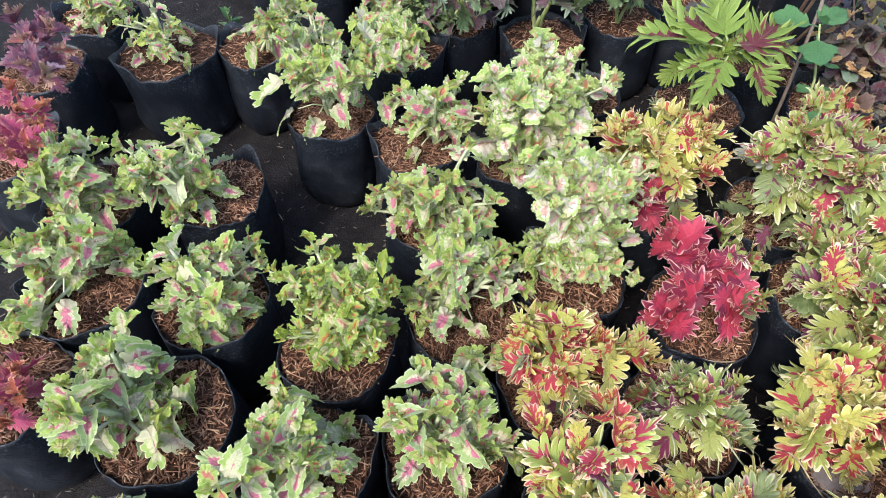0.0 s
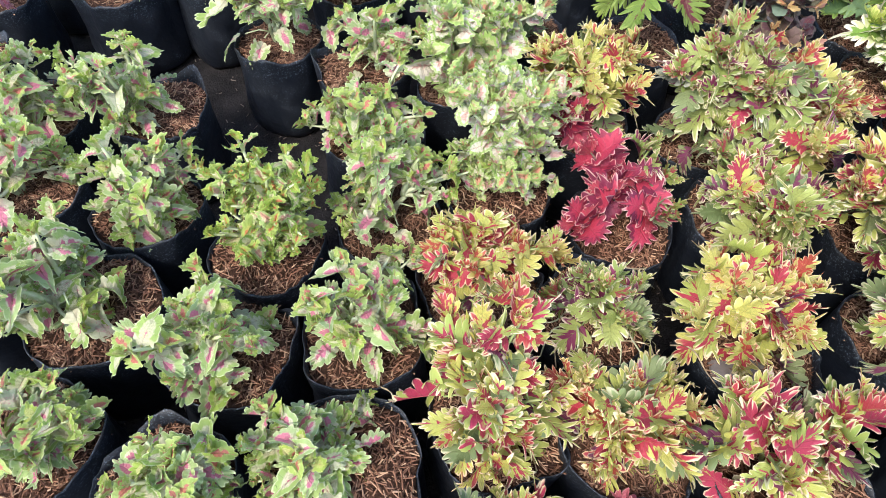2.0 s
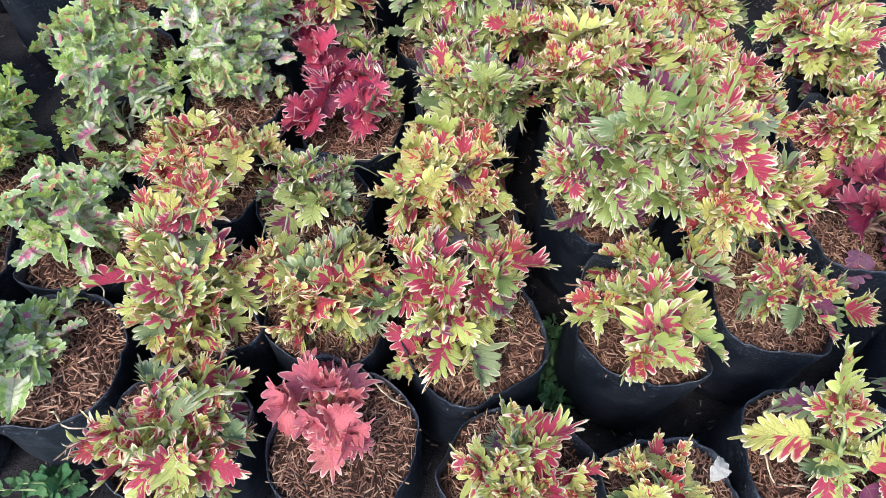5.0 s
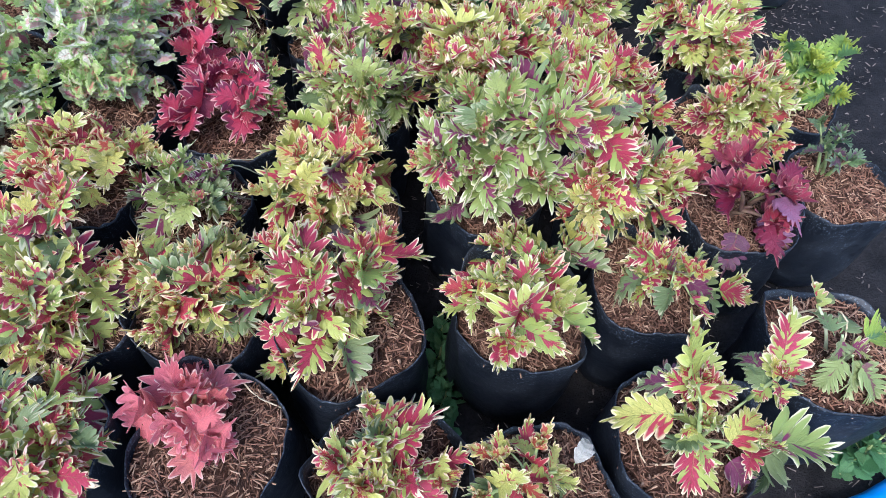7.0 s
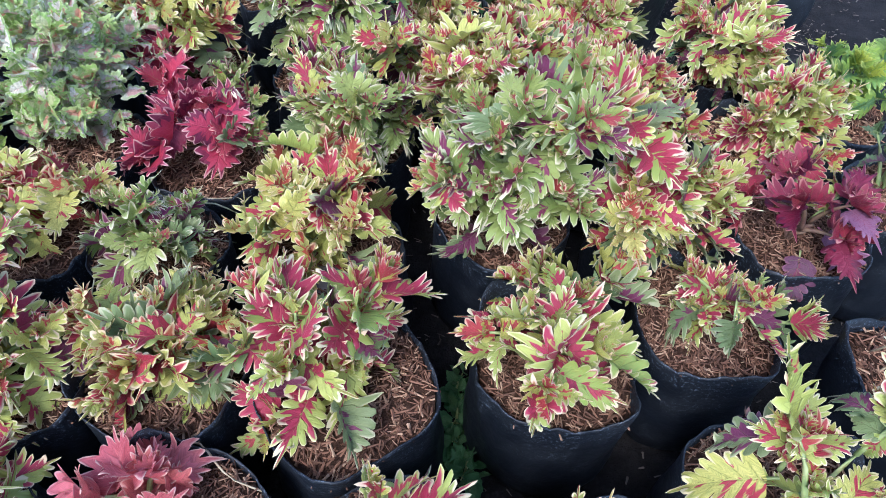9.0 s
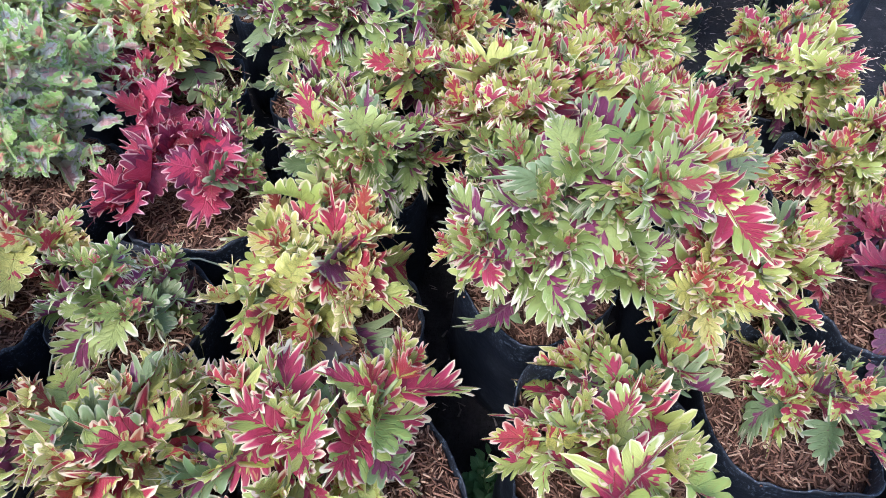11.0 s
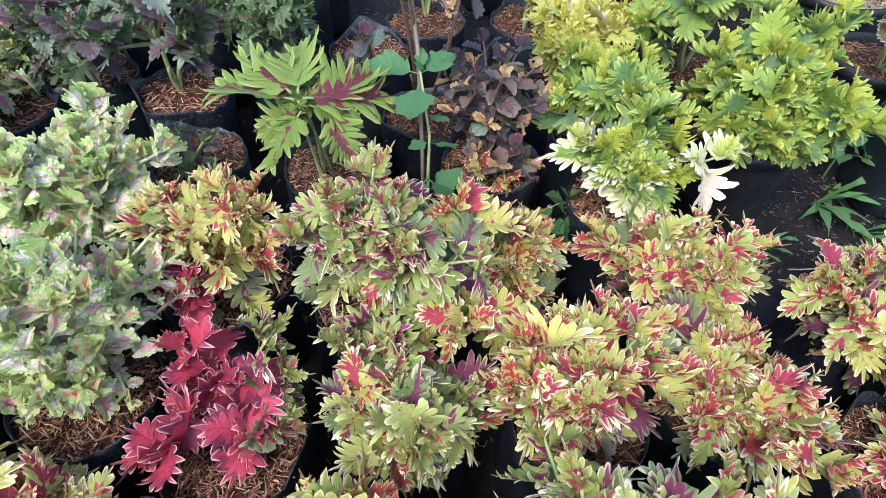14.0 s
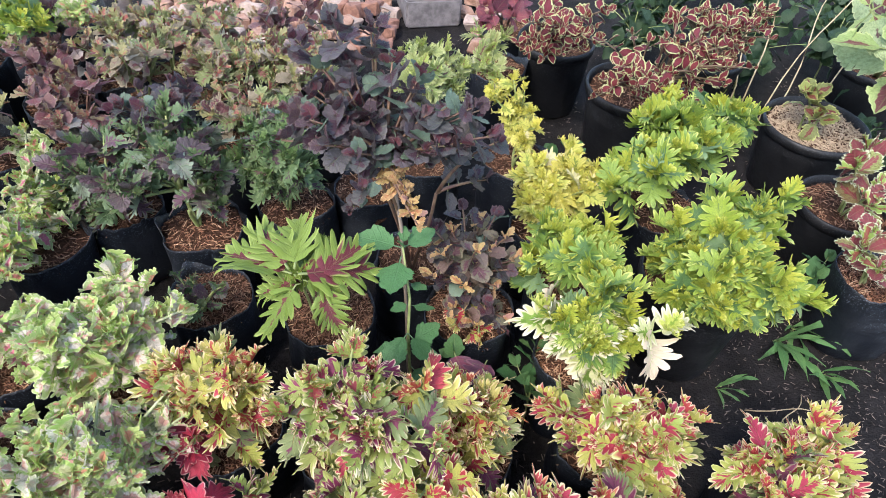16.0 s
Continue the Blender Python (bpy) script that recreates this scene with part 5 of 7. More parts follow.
potted('small cut-leaf coleus bent over one side of its bag', 'finger', 1.049, 0.147, [(1.077, 0.166, 0.252), (1.177, 0.118, 0.209), (1.036, 0.187, 0.26), (1.098, 0.134, 0.26), (1.019, 0.16, 0.2)], leaf=0.055, pairs=4, r=0.093, splay=0.85, extra=5)
potted('cut-leaf coleus, mottled green and dark red leaves', 'finger', 0.181, 0.030, [(0.174, 0.035, 0.252), (0.216, 0.097, 0.237), (0.117, 0.009, 0.26), (0.161, -0.003, 0.26), (0.238, -0.011, 0.26), (0.22, -0.048, 0.26), (0.173, 0.028, 0.26), (0.24, 0.037, 0.26), (0.251, -0.018, 0.23)], leaf=0.076, pairs=4, splay=0.85, extra=2, r=0.093)
leggy = potted('leggy cut-leaf coleus, red-tipped yellow leaves on a tall stalk', 'finger', 1.010, -0.085, [], r=0.098)
sprig(leggy, [((1.015, -0.105, 0.185), (0.987, -0.105, 0.29)), ((0.987, -0.105, 0.29), (0.982, -0.062, 0.335))],
      [("finger_gold", False, (0.985, -0.063, 0.33), (0.952, -0.022, 0.425)), ("finger_low", False, (0.988, -0.061, 0.31), (0.930, -0.022, 0.30)), ("finger_gold", False, (0.981, -0.081, 0.28), (0.890, -0.050, 0.245)),
       ("mauve", False, (0.985, -0.059, 0.31), (0.972, -0.015, 0.30)), ("finger_gold", False, (0.990, -0.075, 0.31), (1.032, -0.048, 0.338)), ("finger", True, (0.988, -0.078, 0.31), (0.992, -0.045, 0.35)),
       ("finger", True, (0.987, -0.085, 0.305), (0.962, -0.074, 0.33)), ("finger_green", False, (0.983, -0.068, 0.325), (1.010, -0.030, 0.36))], STEM_GREEN, 0.0028)
sprig(leggy, [((1.004, -0.105, 0.24), (1.037, -0.118, 0.25))],
      [("finger", True, (0.987, -0.100, 0.29), (1.018, -0.098, 0.305)), ("finger", True, (0.985, -0.102, 0.29), (0.958, -0.108, 0.295)), ("finger", False, (0.991, -0.110, 0.275), (1.003, -0.150, 0.245)),
       ("finger", False, (0.989, -0.112, 0.265), (0.977, -0.170, 0.215)), ("finger_gold", False, (1.032, -0.121, 0.25), (1.088, -0.082, 0.292)), ("finger_green", False, (0.990, -0.098, 0.285), (0.955, -0.125, 0.27))], STEM_GREEN)
sprig(leggy, [((1.020, -0.095, 0.19), (1.075, -0.071, 0.27)), ((1.075, -0.071, 0.27), (1.091, -0.068, 0.32))],
      [("finger", False, (1.095, -0.066, 0.32), (1.116, -0.004, 0.385)), ("finger_low", False, (1.097, -0.067, 0.315), (1.145, -0.046, 0.32)), ("finger_low", False, (1.086, -0.065, 0.315), (1.068, -0.008, 0.32)),
       ("finger", False, (1.094, -0.071, 0.305), (1.118, -0.096, 0.275)), ("finger", False, (1.088, -0.070, 0.31), (1.062, -0.084, 0.28)), ("finger", True, (1.090, -0.068, 0.32), (1.082, -0.050, 0.35))], STEM_GREEN)
sprig(leggy, [((1.022, -0.105, 0.19), (1.080, -0.119, 0.255))],
      [("finger_green", False, (1.081, -0.116, 0.255), (1.190, -0.138, 0.218)), ("finger_low", False, (1.076, -0.124, 0.25), (1.155, -0.166, 0.205)), ("finger_low", False, (1.070, -0.127, 0.245), (1.120, -0.184, 0.20)),
       ("finger_low", False, (1.038, -0.125, 0.235), (1.068, -0.178, 0.21)), ("finger_low", False, (1.057, -0.128, 0.235), (1.105, -0.154, 0.215))], STEM_GREEN)
shoots_rng = random.Random(31)
for tip, size in (((0.984, -0.066, 0.345), 0.062), ((0.992, -0.100, 0.300), 0.058), ((1.090, -0.068, 0.335), 0.050), ((1.075, -0.118, 0.265), 0.048)):
    end = Vector(tip) - leggy.location
    shoot(leggy, end - Vector((-0.004, 0.006, 0.07)), end, "finger", size, 4, shoots_rng, 0.013, 0.0022, 0.95)
dying = potted('dying coleus with wilted grey and yellow leaves', 'finger_green', 1.282, 0.000, [], r=0.104)
sprig(dying, [((1.273, -0.010, 0.185), (1.247, -0.004, 0.27)), ((1.275, 0.004, 0.185), (1.224, 0.035, 0.285)), ((1.285, -0.012, 0.185), (1.276, -0.014, 0.265)), ((1.281, -0.015, 0.185), (1.262, -0.027, 0.25))],
      [("finger_low", False, (1.246, 0.0, 0.27), (1.291, 0.030, 0.28)), ("finger_low", False, (1.236, -0.003, 0.27), (1.232, 0.038, 0.285)), ("finger_low", False, (1.245, -0.008, 0.27), (1.232, -0.045, 0.25)),
       ("yellow", False, (1.276, -0.014, 0.265), (1.326, 0.0, 0.255)), ("olive", False, (1.251, -0.026, 0.25), (1.222, -0.055, 0.212)), ("olive", False, (1.262, -0.027, 0.25), (1.267, -0.080, 0.21)),
       ("olive", False, (1.268, -0.036, 0.25), (1.308, -0.082, 0.205)), ("finger_low", True, (1.226, 0.033, 0.28), (1.212, 0.064, 0.315)), ("finger_low", False, (1.228, 0.038, 0.285), (1.256, 0.060, 0.30)),
       ("finger_green", False, (1.255, -0.018, 0.26), (1.300, -0.030, 0.255))], STEM_PALE, 0.0024)
potted('cut-leaf coleus with bleached upright leaf tips', 'finger', 0.617, -0.070, [(0.609, -0.039, 0.32), (0.563, -0.087, 0.3), (0.587, -0.107, 0.3), (0.626, -0.104, 0.3), (0.679, -0.103, 0.26), (0.61, -0.076, 0.3)], leaf=0.066, pairs=4, r=0.092, splay=0.85, extra=5)
potted('young cut-leaf coleus, yellow leaves with curled dry tips', 'finger_gold', 0.810, -0.125, [(0.734, -0.089, 0.29), (0.794, -0.089, 0.29), (0.814, -0.119, 0.27), (0.765, -0.131, 0.29), (0.716, -0.136, 0.29)], leaf=0.050, pairs=3, r=0.088, splay=1.0, extra=2)
potted('tall cut-leaf coleus, broad green leaves with purple streaks', 'finger_green', 0.835, 0.365, [(0.79, 0.48, 0.348), (0.806, 0.405, 0.385), (0.742, 0.371, 0.358), (0.824, 0.316, 0.449), (0.877, 0.262, 0.467), (0.792, 0.269, 0.372), (0.74, 0.294, 0.381), (0.883, 0.246, 0.348), (0.79, 0.296, 0.42), (0.854, 0.277, 0.42), (0.788, 0.35, 0.36), (0.875, 0.352, 0.42), (0.901, 0.358, 0.47)], leaf=0.070, pairs=5, extra=18, sort2='finger', thick=0.004, splay=0.85)
potted('cut-leaf coleus with pale yellow leaves', 'finger', 1.070, 0.333, [(0.936, 0.303, 0.446), (0.979, 0.279, 0.338), (1.075, 0.303, 0.307), (1.091, 0.279, 0.32), (1.035, 0.338, 0.33), (1.061, 0.287, 0.33), (0.962, 0.254, 0.33), (1.008, 0.262, 0.27), (1.102, 0.273, 0.28)], leaf=0.078, pairs=5, sort2='finger_gold', extra=7, splay=0.85, r=0.093)
potted('dense cut-leaf coleus, red-streaked green and cream leaves', 'finger', 0.875, 0.565, [(0.833, 0.604, 0.373), (0.853, 0.548, 0.377), (0.927, 0.585, 0.378), (0.768, 0.544, 0.348), (0.789, 0.594, 0.37), (0.797, 0.527, 0.35), (0.893, 0.612, 0.38), (0.878, 0.514, 0.37), (0.833, 0.501, 0.37), (0.948, 0.534, 0.37), (0.777, 0.571, 0.32)], extra=9, leaf=0.071, pairs=5, splay=0.85)
potted('cut-leaf coleus with cream leaf edges', 'finger', 1.090, 0.575, [(1.119, 0.561, 0.306), (1.116, 0.627, 0.29), (1.158, 0.496, 0.28), (1.144, 0.435, 0.28), (1.06, 0.467, 0.3), (0.997, 0.498, 0.33), (1.063, 0.598, 0.33), (1.003, 0.572, 0.33), (1.062, 0.485, 0.33), (1.105, 0.508, 0.33), (0.994, 0.628, 0.33), (1.012, 0.54, 0.33)], extra=7, leaf=0.071, pairs=5, splay=0.85)
potted('cut-leaf coleus, dull green and pink leaves', 'finger_green', 0.645, 0.600, [(0.601, 0.695, 0.335), (0.667, 0.636, 0.311), (0.593, 0.547, 0.301), (0.669, 0.492, 0.348), (0.713, 0.55, 0.311), (0.618, 0.489, 0.303), (0.632, 0.569, 0.34), (0.699, 0.663, 0.34), (0.568, 0.625, 0.34), (0.726, 0.539, 0.28), (0.644, 0.504, 0.34)], sort2='finger', extra=8, leaf=0.071, pairs=5, splay=0.85)
potted('cut-leaf coleus, mixed green leaves with pink hearts', 'finger_green', 0.617, 0.790, [(0.645, 0.715, 0.41), (0.56, 0.778, 0.442), (0.641, 0.758, 0.428), (0.749, 0.687, 0.41), (0.511, 0.748, 0.4), (0.587, 0.725, 0.4), (0.647, 0.703, 0.4), (0.541, 0.767, 0.4), (0.619, 0.833, 0.44)], sort2='finger', extra=9, leaf=0.071, pairs=5, splay=0.85, r=0.094)
potted('cut-leaf coleus, bright red and yellow young leaves', 'finger_gold', 0.808, 0.800, [(0.72, 0.784, 0.406), (0.836, 0.829, 0.33), (0.805, 0.741, 0.318), (0.71, 0.62, 0.358), (0.791, 0.831, 0.33), (0.857, 0.805, 0.33), (0.834, 0.773, 0.33), (0.775, 0.757, 0.3), (0.787, 0.696, 0.27)], extra=7, leaf=0.071, pairs=5, splay=0.85, r=0.094)
potted('cut-leaf coleus, orange-red and cream leaves above dark red ones', 'finger_gold', 0.385, 0.840, [(0.412, 0.871, 0.387), (0.323, 0.866, 0.349), (0.446, 0.847, 0.376), (0.366, 0.866, 0.36), (0.43, 0.817, 0.36), (0.364, 0.788, 0.36), (0.305, 0.846, 0.36), (0.453, 0.789, 0.33), (0.363, 0.761, 0.302, 'red'), (0.327, 0.747, 0.29, 'red')], extra=7, leaf=0.071, pairs=5, splay=0.85)
potted('cut-leaf coleus, cream-edged leaves flushed with crimson', 'finger', 1.070, 0.790, [(1.06, 0.737, 0.33), (1.057, 0.774, 0.339), (1.112, 0.719, 0.325), (1.056, 0.716, 0.332), (1.017, 0.786, 0.33), (1.102, 0.793, 0.33), (1.152, 0.735, 0.33), (1.043, 0.701, 0.3), (1.105, 0.682, 0.28), (0.951, 0.815, 0.3), (1.185, 0.772, 0.31)], extra=7, leaf=0.071, pairs=5, splay=0.85)
potted('round cut-leaf coleus, cream and pink leaves by the path', 'finger', 1.365, 0.690, [(1.288, 0.625, 0.254), (1.337, 0.565, 0.313), (1.383, 0.74, 0.34), (1.239, 0.688, 0.33), (1.338, 0.692, 0.33), (1.415, 0.716, 0.33), (1.25, 0.624, 0.33), (1.268, 0.612, 0.28), (1.317, 0.571, 0.33), (1.314, 0.694, 0.32), (1.378, 0.702, 0.32), (1.339, 0.663, 0.32), (1.255, 0.671, 0.32)], extra=7, leaf=0.071, pairs=5, splay=0.85)
potted('cut-leaf coleus, crimson hearts and lime edges', 'finger', 1.296, 0.458, [(1.311, 0.439, 0.331), (1.256, 0.442, 0.302), (1.32, 0.398, 0.296), (1.356, 0.435, 0.32), (1.285, 0.459, 0.32), (1.368, 0.494, 0.32), (1.238, 0.428, 0.28)], extra=7, leaf=0.071, pairs=5, splay=0.85, r=0.094)
potted('green coleus with broad lobed leaves', 'yellow', 1.474, 0.522, [(1.455, 0.507, 0.324), (1.434, 0.563, 0.32), (1.537, 0.534, 0.32), (1.475, 0.431, 0.3), (1.461, 0.48, 0.32), (1.432, 0.462, 0.28)], leaf=0.06, pairs=4, r=0.094)
potted('wilting grey-green coleus with bare stalks', 'dusk', 1.460, 0.300, [(1.455, 0.36, 0.28), (1.412, 0.339, 0.28), (1.436, 0.298, 0.28), (1.432, 0.39, 0.28)], leaf=0.055, pairs=3)

# ---- the red plants ----
potted('crimson coleus with large toothed leaves and a lime side shoot', 'red', 0.426, 0.573, [(0.435, 0.601, 0.302), (0.386, 0.572, 0.307), (0.339, 0.534, 0.264), (0.456, 0.538, 0.284), (0.365, 0.659, 0.311), (0.4, 0.61, 0.3), (0.5, 0.62, 0.29, 'finger_green'), (0.505, 0.565, 0.27, 'finger_green'), (0.48, 0.68, 0.3, 'finger_green')], leaf=0.076, pairs=4, gap=0.012, splay=0.62)
potted('salmon-red coleus with broad toothed leaves', 'salmon', 0.400, -0.005, [(0.395, 0.057, 0.262), (0.365, 0.006, 0.251), (0.415, -0.010, 0.240), (0.326, 0.040, 0.250), (0.366, 0.102, 0.210)], r=0.1, leaf=0.066, pairs=4, gap=0.012, splay=0.62)
potted('maroon coleus with pointed leaves and mauve fallen leaves', 'maroon', 1.250, 0.265, [(1.223, 0.308, 0.298), (1.186, 0.235, 0.319), (1.26, 0.205, 0.263), (1.149, 0.279, 0.291), (1.273, 0.232, 0.299), (1.25, 0.33, 0.29, 'finger'), (1.29, 0.27, 0.28, 'finger')], leaf=0.09, pairs=3, gap=0.008, splay=0.5)

# ---- the back rows ----
potted('dark coleus with large purple lower leaves', 'dusk', 0.036, 1.436, [(-0.068, 1.396, 0.26), (0.018, 1.357, 0.26), (-0.012, 1.41, 0.33), (0.124, 1.315, 0.389), (-0.023, 1.475, 0.36), (0.043, 1.461, 0.4), (-0.042, 1.412, 0.28), (0.088, 1.368, 0.3), (-0.05, 1.412, 0.36)], leaf=0.09, pairs=4, extra=18, r=0.093)
potted('dark green and purple coleus on a thick green stalk', 'dusk', 0.240, 1.360, [(0.238, 1.299, 0.468), (0.297, 1.327, 0.421), (0.131, 1.404, 0.44), (0.231, 1.456, 0.42), (0.288, 1.414, 0.42), (0.204, 1.429, 0.48), (0.112, 1.314, 0.33), (0.278, 1.327, 0.35)], leaf=0.092, pairs=4, extra=20, thick=0.0045)
potted('dark green coleus with finely cut leaves', 'dark_green', 0.446, 1.447, [(0.414, 1.375, 0.443), (0.472, 1.348, 0.42), (0.361, 1.479, 0.42), (0.463, 1.458, 0.42), (0.411, 1.347, 0.38), (0.5, 1.393, 0.36), (0.341, 1.407, 0.38), (0.44, 1.487, 0.46)], leaf=0.08, pairs=5, extra=15, r=0.093)
lace = potted('lime coleus with feathery cut leaves and maroon hearts', 'lime', 0.550, 1.100, [(0.514, 1.020, 0.420), (0.545, 1.085, 0.395), (0.482, 1.090, 0.385)], leaf=0.070, pairs=4, splay=0.55)
sprig(lace, [((0.548, 1.090, 0.185), (0.511, 1.007, 0.415)), ((0.545, 1.085, 0.30), (0.548, 0.998, 0.42))],
      [("lime", False, (0.506, 1.007, 0.42), (0.372, 1.085, 0.405)), ("lime", False, (0.520, 0.995, 0.43), (0.660, 1.038, 0.405)), ("lime", False, (0.512, 1.008, 0.43), (0.512, 1.128, 0.45)),
       ("lime", False, (0.515, 0.990, 0.41), (0.458, 0.912, 0.362)), ("lime", False, (0.548, 0.998, 0.42), (0.640, 1.080, 0.43)), ("lime", False, (0.502, 1.008, 0.43), (0.430, 1.130, 0.43)),
       ("lime", False, (0.558, 0.979, 0.41), (0.590, 0.925, 0.355)), ("lime", False, (0.528, 0.991, 0.42), (0.605, 0.975, 0.395)), ("lime", False, (0.520, 1.000, 0.40), (0.440, 1.000, 0.375))], STEM_GREEN)
potted('small dark seedling coleus', 'dusk', 0.300, 1.140, [(0.289, 1.11, 0.3), (0.254, 1.126, 0.3), (0.346, 1.095, 0.3), (0.302, 1.057, 0.26), (0.239, 1.102, 0.26)], leaf=0.045, pairs=4, r=0.088)
potted('copper and purple coleus with amber young shoots', 'copper', 0.842, 1.097, [(0.834, 1.059, 0.43), (0.772, 1.083, 0.4), (0.869, 1.097, 0.4), (0.906, 1.128, 0.4), (0.816, 1.051, 0.34), (0.881, 1.05, 0.34), (0.751, 1.063, 0.36), (0.838, 1.003, 0.28), (0.91, 1.031, 0.26), (0.797, 1.145, 0.4), (0.856, 1.178, 0.4), (0.753, 1.135, 0.38), (0.93, 1.106, 0.36), (0.795, 1.029, 0.3), (0.849, 1.076, 0.36), (0.752, 1.14, 0.42, 'smoke'), (0.821, 1.189, 0.42, 'smoke'), (0.887, 1.172, 0.42, 'smoke'), (0.904, 1.076, 0.36, 'smoke'), (0.773, 1.067, 0.34, 'smoke'), (0.861, 1.028, 0.3, 'smoke'), (0.794, 0.997, 0.28, 'finger_gold'), (0.851, 0.992, 0.24, 'finger_gold')], leaf=0.046, pairs=5, extra=12, sort2='smoke', r=0.094)
potted('tall smoky purple coleus with small round leaves', 'smoke', 0.733, 1.253, [(0.60, 1.10, 0.845), (0.66, 1.12, 0.835), (0.55, 1.085, 0.825), (0.685, 1.08, 0.80), (0.618, 1.055, 0.768), (0.577, 1.071, 0.751), (0.604, 1.025, 0.755), (0.629, 1.083, 0.738), (0.547, 1.048, 0.729), (0.65, 1.031, 0.737), (0.583, 1.102, 0.753), (0.568, 1.009, 0.744), (0.67, 1.074, 0.739), (0.527, 1.077, 0.713), (0.635, 0.999, 0.722), (0.626, 1.117, 0.708), (0.522, 1.021, 0.701), (0.691, 1.04, 0.695), (0.544, 1.114, 0.696), (0.587, 0.98, 0.722), (0.679, 1.105, 0.715), (0.801, 1.03, 0.753), (0.765, 1.045, 0.743)] + [(0.788, 1.002, 0.711), (0.81, 1.056, 0.71), (0.739, 1.023, 0.718), (0.829, 1.008, 0.718), (0.77, 1.074, 0.718), (0.757, 0.987, 0.716), (0.846, 1.048, 0.68), (0.722, 1.051, 0.698), (0.55, 1.15, 0.62), (0.7, 1.13, 0.62), (0.84, 1.08, 0.58), (0.695, 1.0, 0.655, 'amber'), (0.705, 0.97, 0.648, 'amber'), (0.71, 0.95, 0.638, 'amber'), (0.72, 0.93, 0.615, 'amber'), (0.69, 0.985, 0.665, 'amber'), (0.715, 0.965, 0.622, 'amber'), (0.70, 1.02, 0.665, 'amber'), (0.725, 0.94, 0.60, 'amber')], leaf=0.047, pairs=5, extra=22, thick=0.003, gap=0.014, trunks=[(0.674, 1.03, 0.635), (0.660, 1.045, 0.63), (0.76, 1.08, 0.54), (0.69, 1.16, 0.36)], r=0.094)
potted('coleus with grey-purple leaves and husk mulch', 'smoke', 0.625, 1.499, [(0.614, 1.339, 0.34), (0.586, 1.332, 0.28)], leaf=0.045, pairs=4, r=0.091)
potted('olive green cut-leaf coleus behind the stake', 'olive', 0.764, 1.624, [(0.746, 1.598, 0.493), (0.705, 1.724, 0.46), (0.786, 1.643, 0.46), (0.732, 1.631, 0.42), (0.821, 1.757, 0.46), (0.69, 1.657, 0.42), (0.764, 1.785, 0.46), (0.866, 1.745, 0.42), (0.775, 1.666, 0.4), (0.834, 1.694, 0.4)], leaf=0.075, pairs=5, extra=4, r=0.094)
potted('golden variegated coleus with cream leaf edges', 'gold', 1.020, 1.620, [(1.024, 1.589, 0.386), (0.984, 1.656, 0.44), (0.924, 1.609, 0.42), (1.037, 1.554, 0.36), (1.008, 1.534, 0.34)], leaf=0.05, pairs=5, extra=8)
potted('golden yellow coleus with lobed leaves', 'gold', 1.060, 1.354, [(1.079, 1.384, 0.365), (1.022, 1.277, 0.355), (1.007, 1.39, 0.38), (1.107, 1.369, 0.38), (1.031, 1.309, 0.38), (0.986, 1.299, 0.34), (1.102, 1.29, 0.38), (1.01, 1.329, 0.38), (1.094, 1.433, 0.38), (0.982, 1.374, 0.36), (1.141, 1.349, 0.38)], leaf=0.075, pairs=5, extra=7, r=0.094)
potted('yellow-green coleus with bleached white leaves', 'yellow', 1.059, 0.980, [(1.091, 1.019, 0.38), (1.02, 0.95, 0.36), (1.033, 0.914, 0.338, 'white'), (1, 0.93, 0.33, 'white'), (1.06, 0.89, 0.29, 'white'), (1.028, 0.924, 0.35, 'white'), (0.961, 0.984, 0.35, 'white'), (1.181, 0.926, 0.36, 'white'), (0.99, 0.949, 0.36), (1.111, 0.973, 0.36), (1.062, 1.011, 0.38), (1.093, 0.919, 0.33)], leaf=0.084, pairs=4, extra=9, r=0.093)
potted('yellow-green coleus with lobed leaves', 'yellow', 1.071, 1.166, [(1.066, 1.118, 0.402), (1.009, 1.144, 0.4), (1.066, 1.143, 0.4), (1.019, 1.081, 0.4), (0.966, 1.121, 0.36), (1.053, 1.036, 0.4), (1.092, 1.021, 0.4), (0.94, 1.079, 0.34), (0.981, 1.177, 0.4), (1.111, 1.143, 0.4)], leaf=0.079, pairs=4, extra=9, r=0.092)
potted('large lime-yellow coleus overflowing a moulded pot', 'yellow', 1.345, 1.140, [(1.348, 1.168, 0.467), (1.454, 1.16, 0.473), (1.29, 1.006, 0.42), (1.371, 1.014, 0.41), (1.243, 1.136, 0.425), (1.248, 1.058, 0.42), (1.376, 1.072, 0.42), (1.386, 0.97, 0.42), (1.256, 1.008, 0.38), (1.335, 0.969, 0.36), (1.479, 0.994, 0.36), (1.218, 1.098, 0.38), (1.304, 1.088, 0.45), (1.384, 1.113, 0.47), (1.213, 0.992, 0.36), (1.266, 0.978, 0.35), (1.332, 0.977, 0.35), (1.413, 0.995, 0.36)], leaf=0.088, pairs=5, r=0.13, rigid=0.26, extra=16, thick=0.004)
potted('tall yellow-green coleus with lobed leaves', 'yellow', 1.360, 1.420, [(1.336, 1.515, 0.458), (1.449, 1.432, 0.493), (1.272, 1.477, 0.46), (1.358, 1.455, 0.46), (1.443, 1.503, 0.46), (1.507, 1.457, 0.46), (1.289, 1.324, 0.46), (1.174, 1.317, 0.42), (1.217, 1.247, 0.46), (1.141, 1.265, 0.4), (1.367, 1.366, 0.46)], leaf=0.088, pairs=5, extra=12, r=0.1, thick=0.004)
